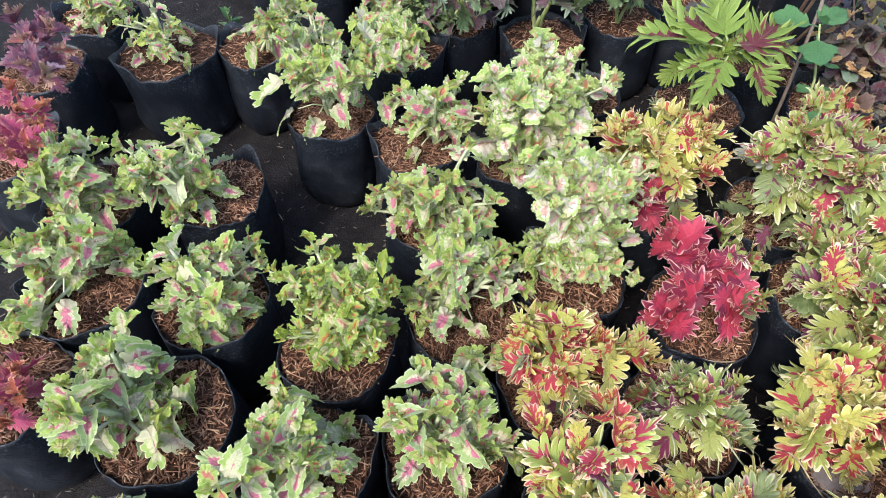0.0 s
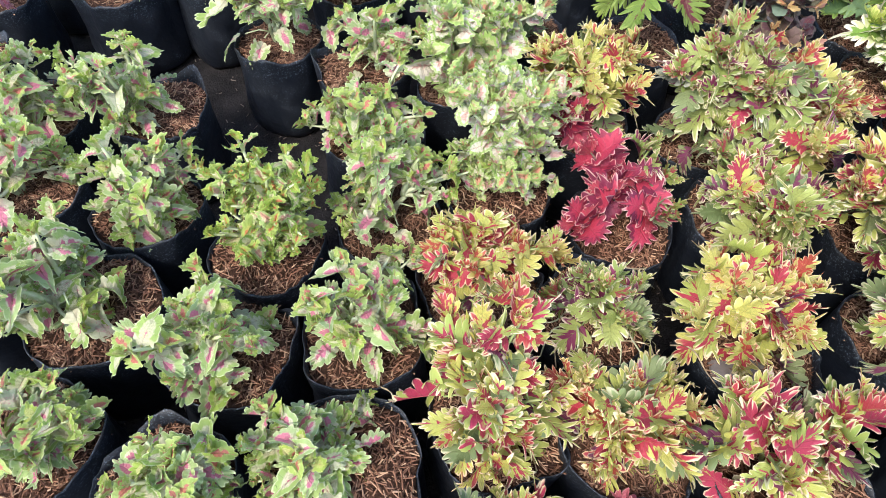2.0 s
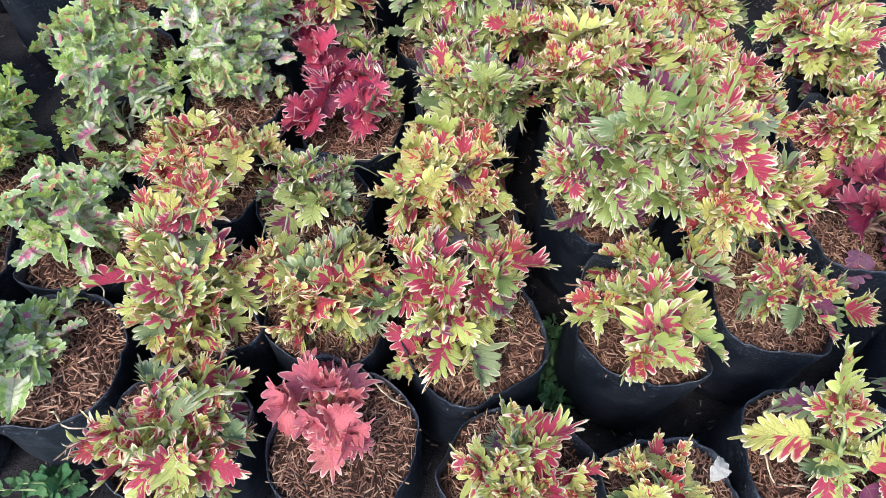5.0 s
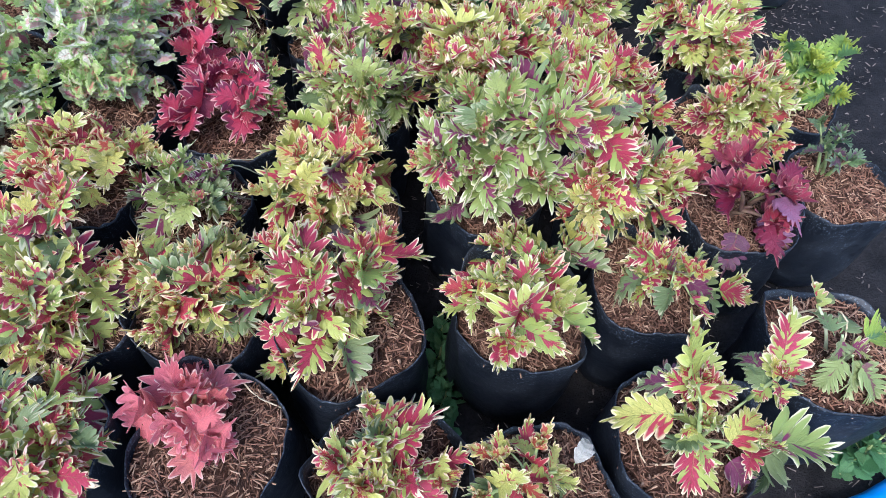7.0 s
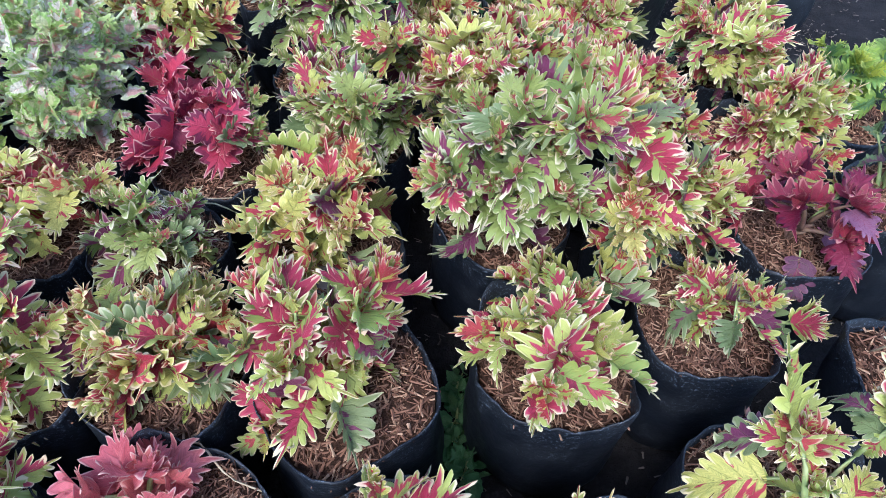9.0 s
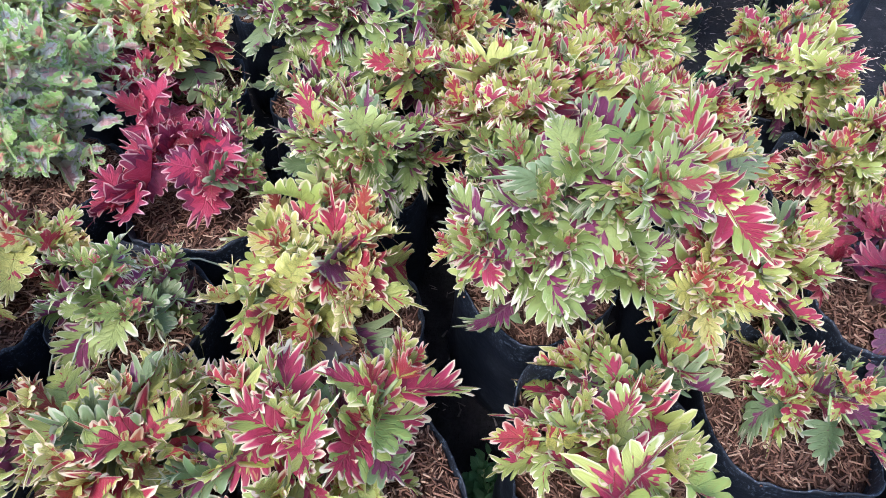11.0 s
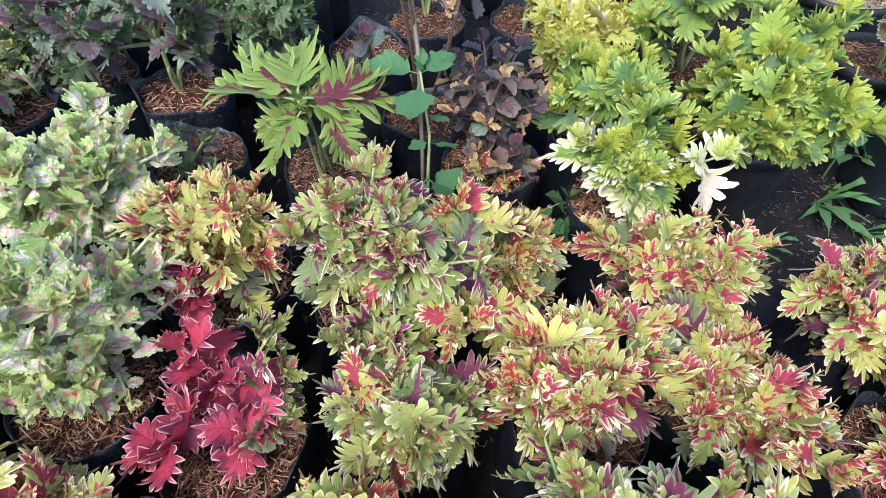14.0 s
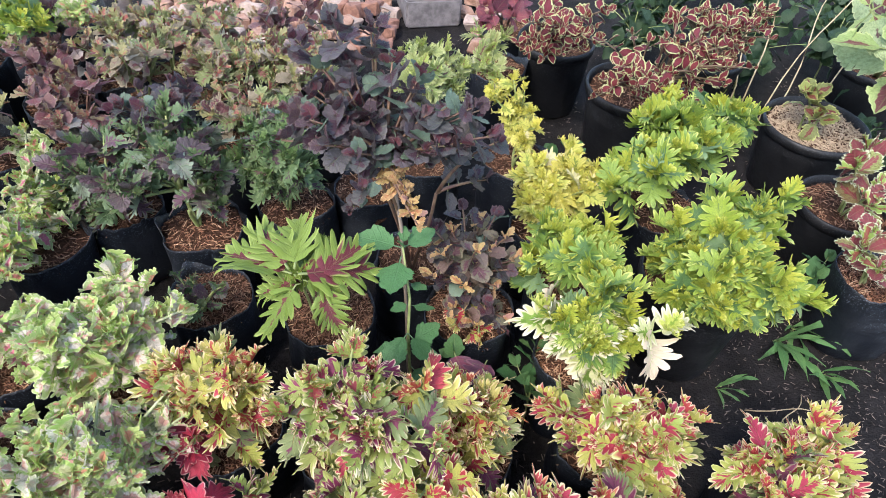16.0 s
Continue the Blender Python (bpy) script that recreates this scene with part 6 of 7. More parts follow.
potted('wine-red coleus with lime leaf edges in a moulded pot', 'edged', 1.420, 1.930, [(1.311, 1.69, 0.45), (1.525, 1.752, 0.451), (1.208, 1.752, 0.5), (1.306, 1.786, 0.5), (1.388, 1.758, 0.5), (1.479, 1.762, 0.5), (1.559, 1.734, 0.5), (1.316, 1.629, 0.46), (1.442, 1.659, 0.46), (1.542, 1.69, 0.46), (1.259, 1.683, 0.46), (1.242, 1.675, 0.4), (1.32, 1.669, 0.38), (1.393, 1.678, 0.4), (1.493, 1.686, 0.38), (1.544, 1.676, 0.42), (1.595, 1.728, 0.44), (1.45, 1.857, 0.5), (1.561, 1.862, 0.5)], leaf=0.052, pairs=4, gap=0.03, extra=26, joined=True, r=0.15, rigid=0.25, thick=0.004)
potted('bushy wine-red coleus with pale leaf edges', 'edged', 1.229, 2.221, [(1.083, 1.875, 0.5), (1.132, 1.812, 0.5), (1.207, 1.881, 0.5), (1.278, 1.918, 0.5), (1.133, 1.983, 0.5), (1.179, 1.838, 0.44), (1.069, 1.907, 0.42), (1.126, 1.92, 0.38), (1.256, 1.88, 0.42)], leaf=0.052, pairs=4, gap=0.03, extra=26, joined=True, r=0.129, rigid=0.25, thick=0.004)
potted('wine-red lime-edged coleus at the back', 'edged', 1.750, 2.200, [(1.461, 1.892, 0.5), (1.555, 1.931, 0.5), (1.624, 1.899, 0.5), (1.661, 1.832, 0.5), (1.755, 1.94, 0.5), (1.581, 1.829, 0.5), (1.678, 1.855, 0.44)], leaf=0.052, pairs=4, gap=0.03, extra=26, joined=True, r=0.13, rigid=0.22, thick=0.004)
potted('single rooted cutting in a wide pot of husks', 'lime_heart', 1.930, 1.770, [(1.851, 1.738, 0.334), (1.827, 1.738, 0.354), (1.87, 1.7, 0.3)], leaf=0.075, pairs=4, r=0.15, rigid=0.225, pale=True)
potted('coleus with brown-red cream-edged leaves by the path', 'brown_cream', 1.860, 1.440, [(1.827, 1.438, 0.38), (1.763, 1.371, 0.38), (1.821, 1.337, 0.34), (1.779, 1.289, 0.33)], leaf=0.075, pairs=4, r=0.12, rigid=0.2)
potted('brown-red and lime coleus in a black bag', 'brown_cream', 1.800, 1.170, [(1.722, 1.185, 0.34), (1.677, 1.15, 0.34), (1.721, 1.122, 0.3)], leaf=0.075, pairs=4)
potted('shrub with large pale leaves and dark hearts', 'big_pale', 2.300, 2.100, [(1.874, 1.724, 0.6), (1.88, 1.60, 0.56), (1.97, 1.62, 0.50), (2.02, 1.75, 0.54)], leaf=0.20, pairs=3, splay=0.2, r=0.13, rigid=0.24, thick=0.006, name='potted_shrub')
potted('olive coleus with cut leaves by the rubble', 'olive', 1.016, 2.117, [(0.929, 1.935, 0.42), (0.956, 1.877, 0.4), (0.89, 1.818, 0.38), (0.996, 1.944, 0.4), (0.936, 1.819, 0.38), (0.967, 1.795, 0.36)], leaf=0.068, pairs=4, extra=2, r=0.094)
potted('coleus with dull pink and green toothed leaves', 'mixed', -0.350, 1.620, [(-0.42, 1.57, 0.34), (-0.29, 1.56, 0.36), (-0.35, 1.64, 0.38), (-0.41, 1.68, 0.4), (-0.28, 1.67, 0.34), (-0.35, 1.53, 0.36)], leaf=0.058, pairs=5, extra=12, r=0.1, joined=True)
potted('dusky coleus with small pink and olive leaves', 'dull_rose', -0.120, 1.680, [(-0.19, 1.63, 0.4), (-0.06, 1.62, 0.34), (-0.12, 1.7, 0.36), (-0.18, 1.74, 0.38), (-0.05, 1.73, 0.4), (-0.12, 1.59, 0.34)], leaf=0.058, pairs=5, extra=12, r=0.1, joined=True)
potted('smoky purple coleus with rounded leaves', 'smoke', 0.100, 1.660, [(0.03, 1.61, 0.38), (0.16, 1.6, 0.4), (0.1, 1.68, 0.34), (0.04, 1.72, 0.36), (0.17, 1.71, 0.38), (0.1, 1.57, 0.4)], leaf=0.058, pairs=5, extra=12, r=0.1, joined=True)
potted('dusky coleus with small pink and olive leaves', 'mixed', 0.300, 1.680, [(0.23, 1.63, 0.36), (0.36, 1.62, 0.38), (0.3, 1.7, 0.4), (0.24, 1.74, 0.34), (0.37, 1.73, 0.36), (0.3, 1.59, 0.38)], leaf=0.058, pairs=5, extra=12, r=0.1, joined=True)
potted('coleus with dull pink and green toothed leaves', 'mixed', -0.500, 1.850, [(-0.57, 1.8, 0.34), (-0.44, 1.79, 0.36), (-0.5, 1.87, 0.38), (-0.56, 1.91, 0.4), (-0.43, 1.9, 0.34), (-0.5, 1.76, 0.36)], leaf=0.058, pairs=5, extra=12, r=0.1, joined=True)
potted('dusky coleus with small pink and olive leaves', 'dull_rose', -0.262, 1.889, [(-0.32, 1.85, 0.4), (-0.19, 1.84, 0.34), (-0.25, 1.92, 0.36), (-0.31, 1.96, 0.38), (-0.18, 1.95, 0.4), (-0.25, 1.81, 0.34)], leaf=0.058, pairs=5, extra=12, r=0.096, joined=True)
potted('coleus with dull pink and green toothed leaves', 'mixed', -0.027, 1.881, [(-0.09, 1.85, 0.38), (0.04, 1.84, 0.4), (-0.02, 1.92, 0.34), (-0.08, 1.96, 0.36), (0.05, 1.95, 0.38), (-0.02, 1.81, 0.4)], leaf=0.058, pairs=5, extra=12, r=0.09, joined=True)
potted('dusky coleus with small pink and olive leaves', 'mixed', 0.199, 1.954, [(0.13, 1.87, 0.36), (0.26, 1.86, 0.38), (0.2, 1.94, 0.4), (0.14, 1.98, 0.34), (0.27, 1.97, 0.36), (0.2, 1.83, 0.38)], leaf=0.058, pairs=5, extra=12, r=0.073, joined=True)
potted('coleus with dull pink and green toothed leaves', 'mixed', 0.443, 1.826, [(0.35, 1.83, 0.34), (0.48, 1.82, 0.36), (0.42, 1.9, 0.38), (0.36, 1.94, 0.4), (0.49, 1.93, 0.34), (0.42, 1.79, 0.36)], leaf=0.058, pairs=5, extra=12, r=0.081, joined=True)
potted('dusky coleus with small pink and olive leaves', 'dull_rose', -0.594, 2.096, [(-0.67, 2.05, 0.4), (-0.54, 2.04, 0.34), (-0.6, 2.12, 0.36), (-0.66, 2.16, 0.38), (-0.53, 2.15, 0.4), (-0.6, 2.01, 0.34)], leaf=0.058, pairs=5, extra=12, r=0.098, joined=True)
potted('smoky purple coleus with rounded leaves', 'smoke', -0.350, 2.140, [(-0.42, 2.09, 0.38), (-0.29, 2.08, 0.4), (-0.35, 2.16, 0.34), (-0.41, 2.2, 0.36), (-0.28, 2.19, 0.38), (-0.35, 2.05, 0.4)], leaf=0.058, pairs=5, extra=12, r=0.1, joined=True)
potted('dusky coleus with small pink and olive leaves', 'mixed', -0.116, 2.177, [(-0.17, 2.09, 0.36), (-0.04, 2.08, 0.38), (-0.1, 2.16, 0.4), (-0.16, 2.2, 0.34), (-0.03, 2.19, 0.36), (-0.1, 2.05, 0.38)], leaf=0.058, pairs=5, extra=12, r=0.088, joined=True)
potted('coleus with dull pink and green toothed leaves', 'mixed', 0.145, 2.180, [(0.05, 2.11, 0.34), (0.18, 2.1, 0.36), (0.12, 2.18, 0.38), (0.06, 2.22, 0.4), (0.19, 2.21, 0.34), (0.12, 2.07, 0.36)], leaf=0.058, pairs=5, extra=12, r=0.092, joined=True)
potted('dusky coleus with small pink and olive leaves', 'dull_rose', 0.359, 2.121, [(0.29, 2.07, 0.4), (0.42, 2.06, 0.34), (0.36, 2.14, 0.36), (0.3, 2.18, 0.38), (0.43, 2.17, 0.4), (0.36, 2.03, 0.34)], leaf=0.058, pairs=5, extra=12, r=0.1, joined=True)
potted('brown and olive coleus filling the back row', 'mixed', 0.135, 1.890, [(0.121, 1.92, 0.38), (0.168, 1.988, 0.38), (0.17, 1.828, 0.38), (0.232, 1.892, 0.38), (0.233, 1.8, 0.38)], leaf=0.055, pairs=4, extra=10, joined=True, r=0.071)
potted('dusky pink and green coleus in the back row', 'mixed', 0.335, 1.927, [(0.272, 1.925, 0.38), (0.328, 1.96, 0.38), (0.316, 1.832, 0.38), (0.371, 1.865, 0.38), (0.272, 1.831, 0.38)], leaf=0.055, pairs=4, extra=10, joined=True, r=0.065)
potted('olive and plum coleus near the rubble', 'mixed', 0.491, 1.991, [(0.406, 1.963, 0.38), (0.472, 1.932, 0.38), (0.449, 1.836, 0.38), (0.522, 1.869, 0.38), (0.479, 2.035, 0.38)], leaf=0.055, pairs=4, extra=10, joined=True, r=0.084)
potted('bushy dull green coleus at the bed end', 'mixed', 0.016, 2.066, [(-0.059, 2.085, 0.38), (-0.005, 2.125, 0.38), (0.053, 2.018, 0.38), (-0, 1.982, 0.38), (0.068, 2.091, 0.38)], leaf=0.055, pairs=4, extra=10, joined=True, r=0.079)
potted('dull purple coleus at the bed end', 'mixed', -0.136, 2.011, [(-0.141, 2.046, 0.38), (-0.155, 1.943, 0.38), (-0.076, 1.979, 0.38), (-0.106, 1.881, 0.38), (-0.121, 2.083, 0.38)], leaf=0.055, pairs=4, extra=10, joined=True, r=0.077)
potted('bright green coleus at the far edge of the bed', 'yellow', -0.756, 2.204, [(-0.32, 1.954, 0.42), (-0.296, 2.006, 0.42), (-0.375, 2.02, 0.42), (-0.273, 1.964, 0.4), (-0.357, 1.969, 0.38), (-0.331, 2.04, 0.42)], leaf=0.079, pairs=4, extra=6, r=0.093)
potted('pale cream and green coleus at the bed end', 'crest_white', -0.400, 2.420, [(-0.237, 2.069, 0.4), (-0.201, 2.11, 0.4), (-0.231, 2.084, 0.36)], leaf=0.06, pairs=4, extra=9, thick=0.0042)
potted('small coleus with plum purple leaves', 'plum', 1.095, 2.392, [(0.98, 2.087, 0.4), (1.021, 2.147, 0.4), (1.046, 2.071, 0.4), (0.969, 2.145, 0.4), (1.072, 2.13, 0.4)], leaf=0.075, pairs=3, extra=3, r=0.085)

# ---- loose things among the bags ----
BARK = plain_material("weathered_stake_bark", (0.15, 0.11, 0.085), (0.27, 0.21, 0.16), 40.0, 0.8)
STRAW = plain_material("dry_straw", (0.34, 0.25, 0.14), (0.55, 0.44, 0.28), 90.0, 0.7)
STALK = plain_material("pale_green_stalk", (0.34, 0.36, 0.20), (0.46, 0.44, 0.30), 70.0, 0.6)
STONE = plain_material("grey_brown_stone", (0.13, 0.11, 0.105), (0.25, 0.21, 0.20), 30.0, 0.85)
PLANK = plain_material("weathered_grey_board", (0.11, 0.10, 0.10), (0.22, 0.20, 0.20), 30.0, 0.8)
HOSE = plain_material("blue_plastic_hose", (0.01, 0.16, 0.50), (0.015, 0.22, 0.60), 20.0, 0.35)
BLADE = leaf_material("grass_blade", (0.10, 0.25, 0.08), (0.09, 0.23, 0.075), (0.14, 0.28, 0.09), (0.12, 0.26, 0.08), 0.1, 0.3, 0.95, 0.2, 0.0, veins=2.0)
BLADES = leaf_set(BLADE, (0.07, 4, 0.02, 0.1, 0.04, 0.9, 0.1, 0.006, 0.40, 1.1, 1.0), 4)


def rod(name, pts, r0, r1, mat, label, category, sides=8):
    n = len(pts)
    verts, faces = tube([Vector(p) for p in pts], [r0 + (r1 - r0) * i / (n - 1) for i in range(n)], sides)
    return tagged(new(name, unit_mesh(name, verts, faces, None, mat)), label, category)


def arc(a, b, rise, n=9, sway=0.0):
    a, b = Vector(a), Vector(b)
    side = (b - a).cross(Vector((0, 0, 1))).normalized()
    return [a.lerp(b, i / (n - 1)) + Vector((0, 0, rise * math.sin(math.pi * i / (n - 1)))) + side * sway * math.sin(2.2 * math.pi * i / (n - 1)) for i in range(n)]


def lump(name, at, size, mat, label, category, seed, flat=0.6, turn=0.0, square=0.0):
    """A rough broken piece that lies on what is under it."""
    bm = bmesh.new()
    bmesh.ops.create_icosphere(bm, subdivisions=3, radius=0.5)
    for v in bm.verts:
        d = v.co.normalized()
        if square:
            k = max(abs(d.x), abs(d.y), abs(d.z))
            d = d.lerp(d / k * 0.9, square)
        w = 1 + 0.22 * noise.noise(d * 1.6 + Vector((seed, 0, 0))) + 0.07 * noise.noise(d * 5 + Vector((0, seed, 0)))
        v.co = Vector((d.x * size[0], d.y * size[1], d.z * size[2])) * 0.5 * w
    low = min(v.co.z for v in bm.verts)
    for v in bm.verts:
        v.co.z = max(v.co.z - low * flat, 0.0)
    me = bpy.data.meshes.new(name)
    bm.to_mesh(me), bm.free()
    me.polygons.foreach_set("use_smooth", [True] * len(me.polygons))
    me.materials.append(mat)
    ob = tagged(new(name, me), label, category)
    ob.location, ob.rotation_euler = at, (0, 0, turn)
    return ob


def weed(label, x, y, tips, leaf, pairs=4, sort="weed", gap=0.02, joined=False):
    rng = random.Random(int(1000 * (x + 9)) + int(7000 * (y + 9)))
    thing = tagged(new("weed"), label, "weed")
    thing.location = (x, y, -0.004)
    main = Vector((tips[0][0] - x, tips[0][1] - y, tips[0][2]))
    inner = Bundle() if joined else None
    for i, t in enumerate(tips):
        tip = Vector((t[0] - x, t[1] - y, t[2]))
        root = main * min(0.8, 0.6 * tip.z / main.z) if i else Vector((0, 0, 0))
        shoot(thing, root, tip, sort, leaf, pairs, rng, gap, 0.0026 if i == 0 else 0.0018, 0.8, inner)
    if joined:
        part("foliage", inner.mesh("foliage"), thing, shape_kind="stuff")
    return thing


def grass(label, x, y, count, length, spread, seed):
    """A tuft of broad blades from one root."""
    rng = random.Random(seed)
    thing = tagged(new("grass_tuft"), label, "grass")
    thing.location = (x, y, -0.004)
    for i in range(count):
        a = spread[0] + (spread[1] - spread[0]) * (i + rng.random()) / count
        lift = rng.uniform(0.25, 1.0)
        along = Vector((math.cos(a) * math.cos(lift), math.sin(a) * math.cos(lift), math.sin(lift)))
        part("leaf", rng.choice(BLADES), thing, at=leaf_pose((rng.gauss(0, 0.004), rng.gauss(0, 0.004), 0), along, Vector((0, 0, 1)), length * rng.uniform(0.6, 1.1), rng.gauss(0, 0.3)))
    return thing


def fallen(sort, at, heading, dip, size, label, which=0):
    """A single shed or drooping leaf."""
    me = KINDS[sort][0][which]
    a = radians(heading)
    along = Vector((math.cos(a), math.sin(a), -math.sin(radians(dip))))
    ob = tagged(new("fallen_leaf", me), label, "leaf")
    ob.matrix_basis = leaf_pose(at, along, Vector((0, 0, 1)), size, 0.1 * which)
    return ob


rod("thin_stake", [(0.715, 1.062, 0.0), (0.708, 1.072, 0.25), (0.698, 1.085, 0.45), (0.675, 1.11, 0.63)], 0.0038, 0.003, BARK, "thin weathered brown stake beside a purple plant", "stake")
seedling = tagged(new("weed"), "green seedling weed with smooth oval leaves between the bags", "weed")
seedling.location = (0.735, 1.0, -0.004)
seedling_rng = random.Random(8)
verts, faces = tube([(0, 0, 0), (-0.02, -0.008, 0.14), (-0.025, -0.010, 0.26), (-0.022, 0.015, 0.34), (-0.035, 0.065, 0.43)], [0.0035, 0.0032, 0.003, 0.0026, 0.0018], 6)
part("stem", unit_mesh("stem", verts, faces, None, STEM_GREEN), seedling)
for at, along, size in (((-0.035, 0.065, 0.425), (-1, 0.35, 0.05), 0.092), ((-0.035, 0.065, 0.425), (0.9, 0.5, 0.15), 0.072), ((-0.037, 0.055, 0.415), (-0.25, -1, -0.15), 0.090),
                        ((-0.035, 0.068, 0.43), (0.2, 0.8, 0.9), 0.035), ((-0.034, 0.060, 0.43), (-0.2, -0.3, 0.9), 0.030), ((-0.024, 0.030, 0.37), (0.7, -0.5, 0.1), 0.040), ((-0.026, 0.035, 0.375), (-0.8, -0.1, 0.0), 0.038),
                        ((-0.022, 0.012, 0.33), (-0.8, -0.3, 0.0), 0.040), ((-0.022, 0.010, 0.33), (0.9, -0.3, 0.0), 0.048), ((-0.025, -0.008, 0.27), (-0.5, -0.8, -0.1), 0.085), ((-0.025, -0.010, 0.27), (0.6, -0.8, -0.1), 0.092),
                        ((-0.023, -0.008, 0.24), (0.9, 0.3, 0.3), 0.070), ((-0.022, -0.008, 0.20), (-0.9, 0.2, 0.1), 0.075), ((-0.02, -0.008, 0.16), (0.5, -0.7, 0.0), 0.085)):
    part("leaf", seedling_rng.choice(KINDS["weed"][0]), seedling, at=leaf_pose(at, Vector(along), Vector((0, 0, 1)), size, seedling_rng.gauss(0, 0.25)))
weed("low broad-leaved green weed in a gap", 0.79, 0.93, [(0.78, 0.93, 0.16), (0.80, 0.98, 0.20), (0.84, 0.93, 0.14)], 0.10, 2)
weed("green weed with oval leaves in a dark gap", 0.955, 0.93, [(0.955, 0.93, 0.15), (0.97, 1.0, 0.20), (0.93, 0.97, 0.18)], 0.08, 3)
for x, y, k in ((0.731, 0.160, 0.06), (0.728, 0.085, 0.06), (0.712, 0.030, 0.06), (0.740, 0.200, 0.06), (0.692, 0.005, 0.06), (0.720, 0.120, 0.05)):
    weed("low dark green weed in the gap between black bags", x, y, [(x, y, k), (x + 0.012, y + 0.02, k * 0.8), (x - 0.012, y - 0.018, k * 0.7), (x + 0.004, y - 0.028, k * 0.6)], 0.042, 3)
weed("leafy green weed at the bed edge", -0.05, 0.0, [(-0.03, 0.03, 0.06), (-0.07, 0.02, 0.08), (-0.09, 0.03, 0.06), (-0.05, -0.01, 0.07), (0.0, 0.02, 0.06), (-0.12, 0.02, 0.06)], 0.04, 4)
weed("dense green weed beside a blue hose", 1.37, -0.11, [(1.35, -0.11, 0.09), (1.39, -0.09, 0.12), (1.32, -0.125, 0.07), (1.37, -0.08, 0.08), (1.43, -0.11, 0.12), (1.34, -0.09, 0.07), (1.40, -0.125, 0.07), (1.305, -0.135, 0.05)], 0.048, 4)
weed("wilted dark green weed against a pot", 1.70, 1.24, [(1.69, 1.22, 0.16), (1.73, 1.26, 0.18), (1.66, 1.20, 0.14), (1.70, 1.17, 0.12)], 0.07, 3)
weed("sprig of bright green weed on a bag rim", -0.535, 1.425, [(-0.52, 1.41, 0.21), (-0.53, 1.43, 0.23)], 0.045, 3)
weed("grey-green weed behind the golden plant", 1.17, 1.70, [(1.16, 1.66, 0.14), (1.20, 1.72, 0.18), (1.14, 1.74, 0.15), (1.22, 1.66, 0.16)], 0.06, 3)
weed("shrubby green weeds under the red plants", 1.62, 1.95, [(1.58, 1.93, 0.16), (1.66, 1.98, 0.2), (1.62, 1.88, 0.14), (1.70, 1.92, 0.16)], 0.06, 3)
# Undergrowth added to fill the dark back corner; its shade is in the leaf colour.
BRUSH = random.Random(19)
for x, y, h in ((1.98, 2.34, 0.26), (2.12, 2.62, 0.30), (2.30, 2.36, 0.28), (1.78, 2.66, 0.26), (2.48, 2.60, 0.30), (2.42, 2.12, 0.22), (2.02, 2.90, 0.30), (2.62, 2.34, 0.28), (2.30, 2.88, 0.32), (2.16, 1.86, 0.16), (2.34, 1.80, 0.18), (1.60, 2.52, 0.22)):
    weed("undergrowth behind the pots, its shade put into the dark green leaf colour", x, y, [(x, y, h)] + [(x + BRUSH.gauss(0, 0.09), y + BRUSH.gauss(0, 0.09), h * BRUSH.uniform(0.45, 1.0)) for _ in range(13)], 0.085, 4, "brush", 0.035, True)
grass("tuft of broad green grass blades on bare earth", 1.63, 1.15, 9, 0.16, (-2.3, 0.2), 3)
grass("short green grass against a black bag", 1.43, 1.02, 5, 0.10, (-1.6, 0.6), 4)
grass("tuft of green grass on grey earth", 1.69, 1.19, 7, 0.15, (-2.6, 0.0), 8)
grass("green grass blades between bags", 1.70, 1.05, 6, 0.12, (-2.8, -0.2), 6)
hose = rod("garden_hose", [(1.10 + 0.05 * i, -0.232 + 0.012 * min(i, 7) + 0.008 * math.sin(i * 0.9), 0.020) for i in range(14)], 0.019, 0.019, HOSE, "blue plastic hose lying on the ground", "hose", 12)
lump("bark_clod", (0.566, 0.305, 0.178), (0.095, 0.06, 0.035), STONE, "flat grey-brown clod on husk mulch", "clod", 3.1)
RUBBLE = [plain_material("pale_terracotta_rubble", (0.26, 0.145, 0.10), (0.40, 0.25, 0.185), 45.0, 0.9), plain_material("pinkish_mortar_rubble", (0.28, 0.215, 0.18), (0.42, 0.325, 0.275), 45.0, 0.9), plain_material("dull_red_rubble", (0.18, 0.085, 0.06), (0.30, 0.155, 0.11), 45.0, 0.9)]


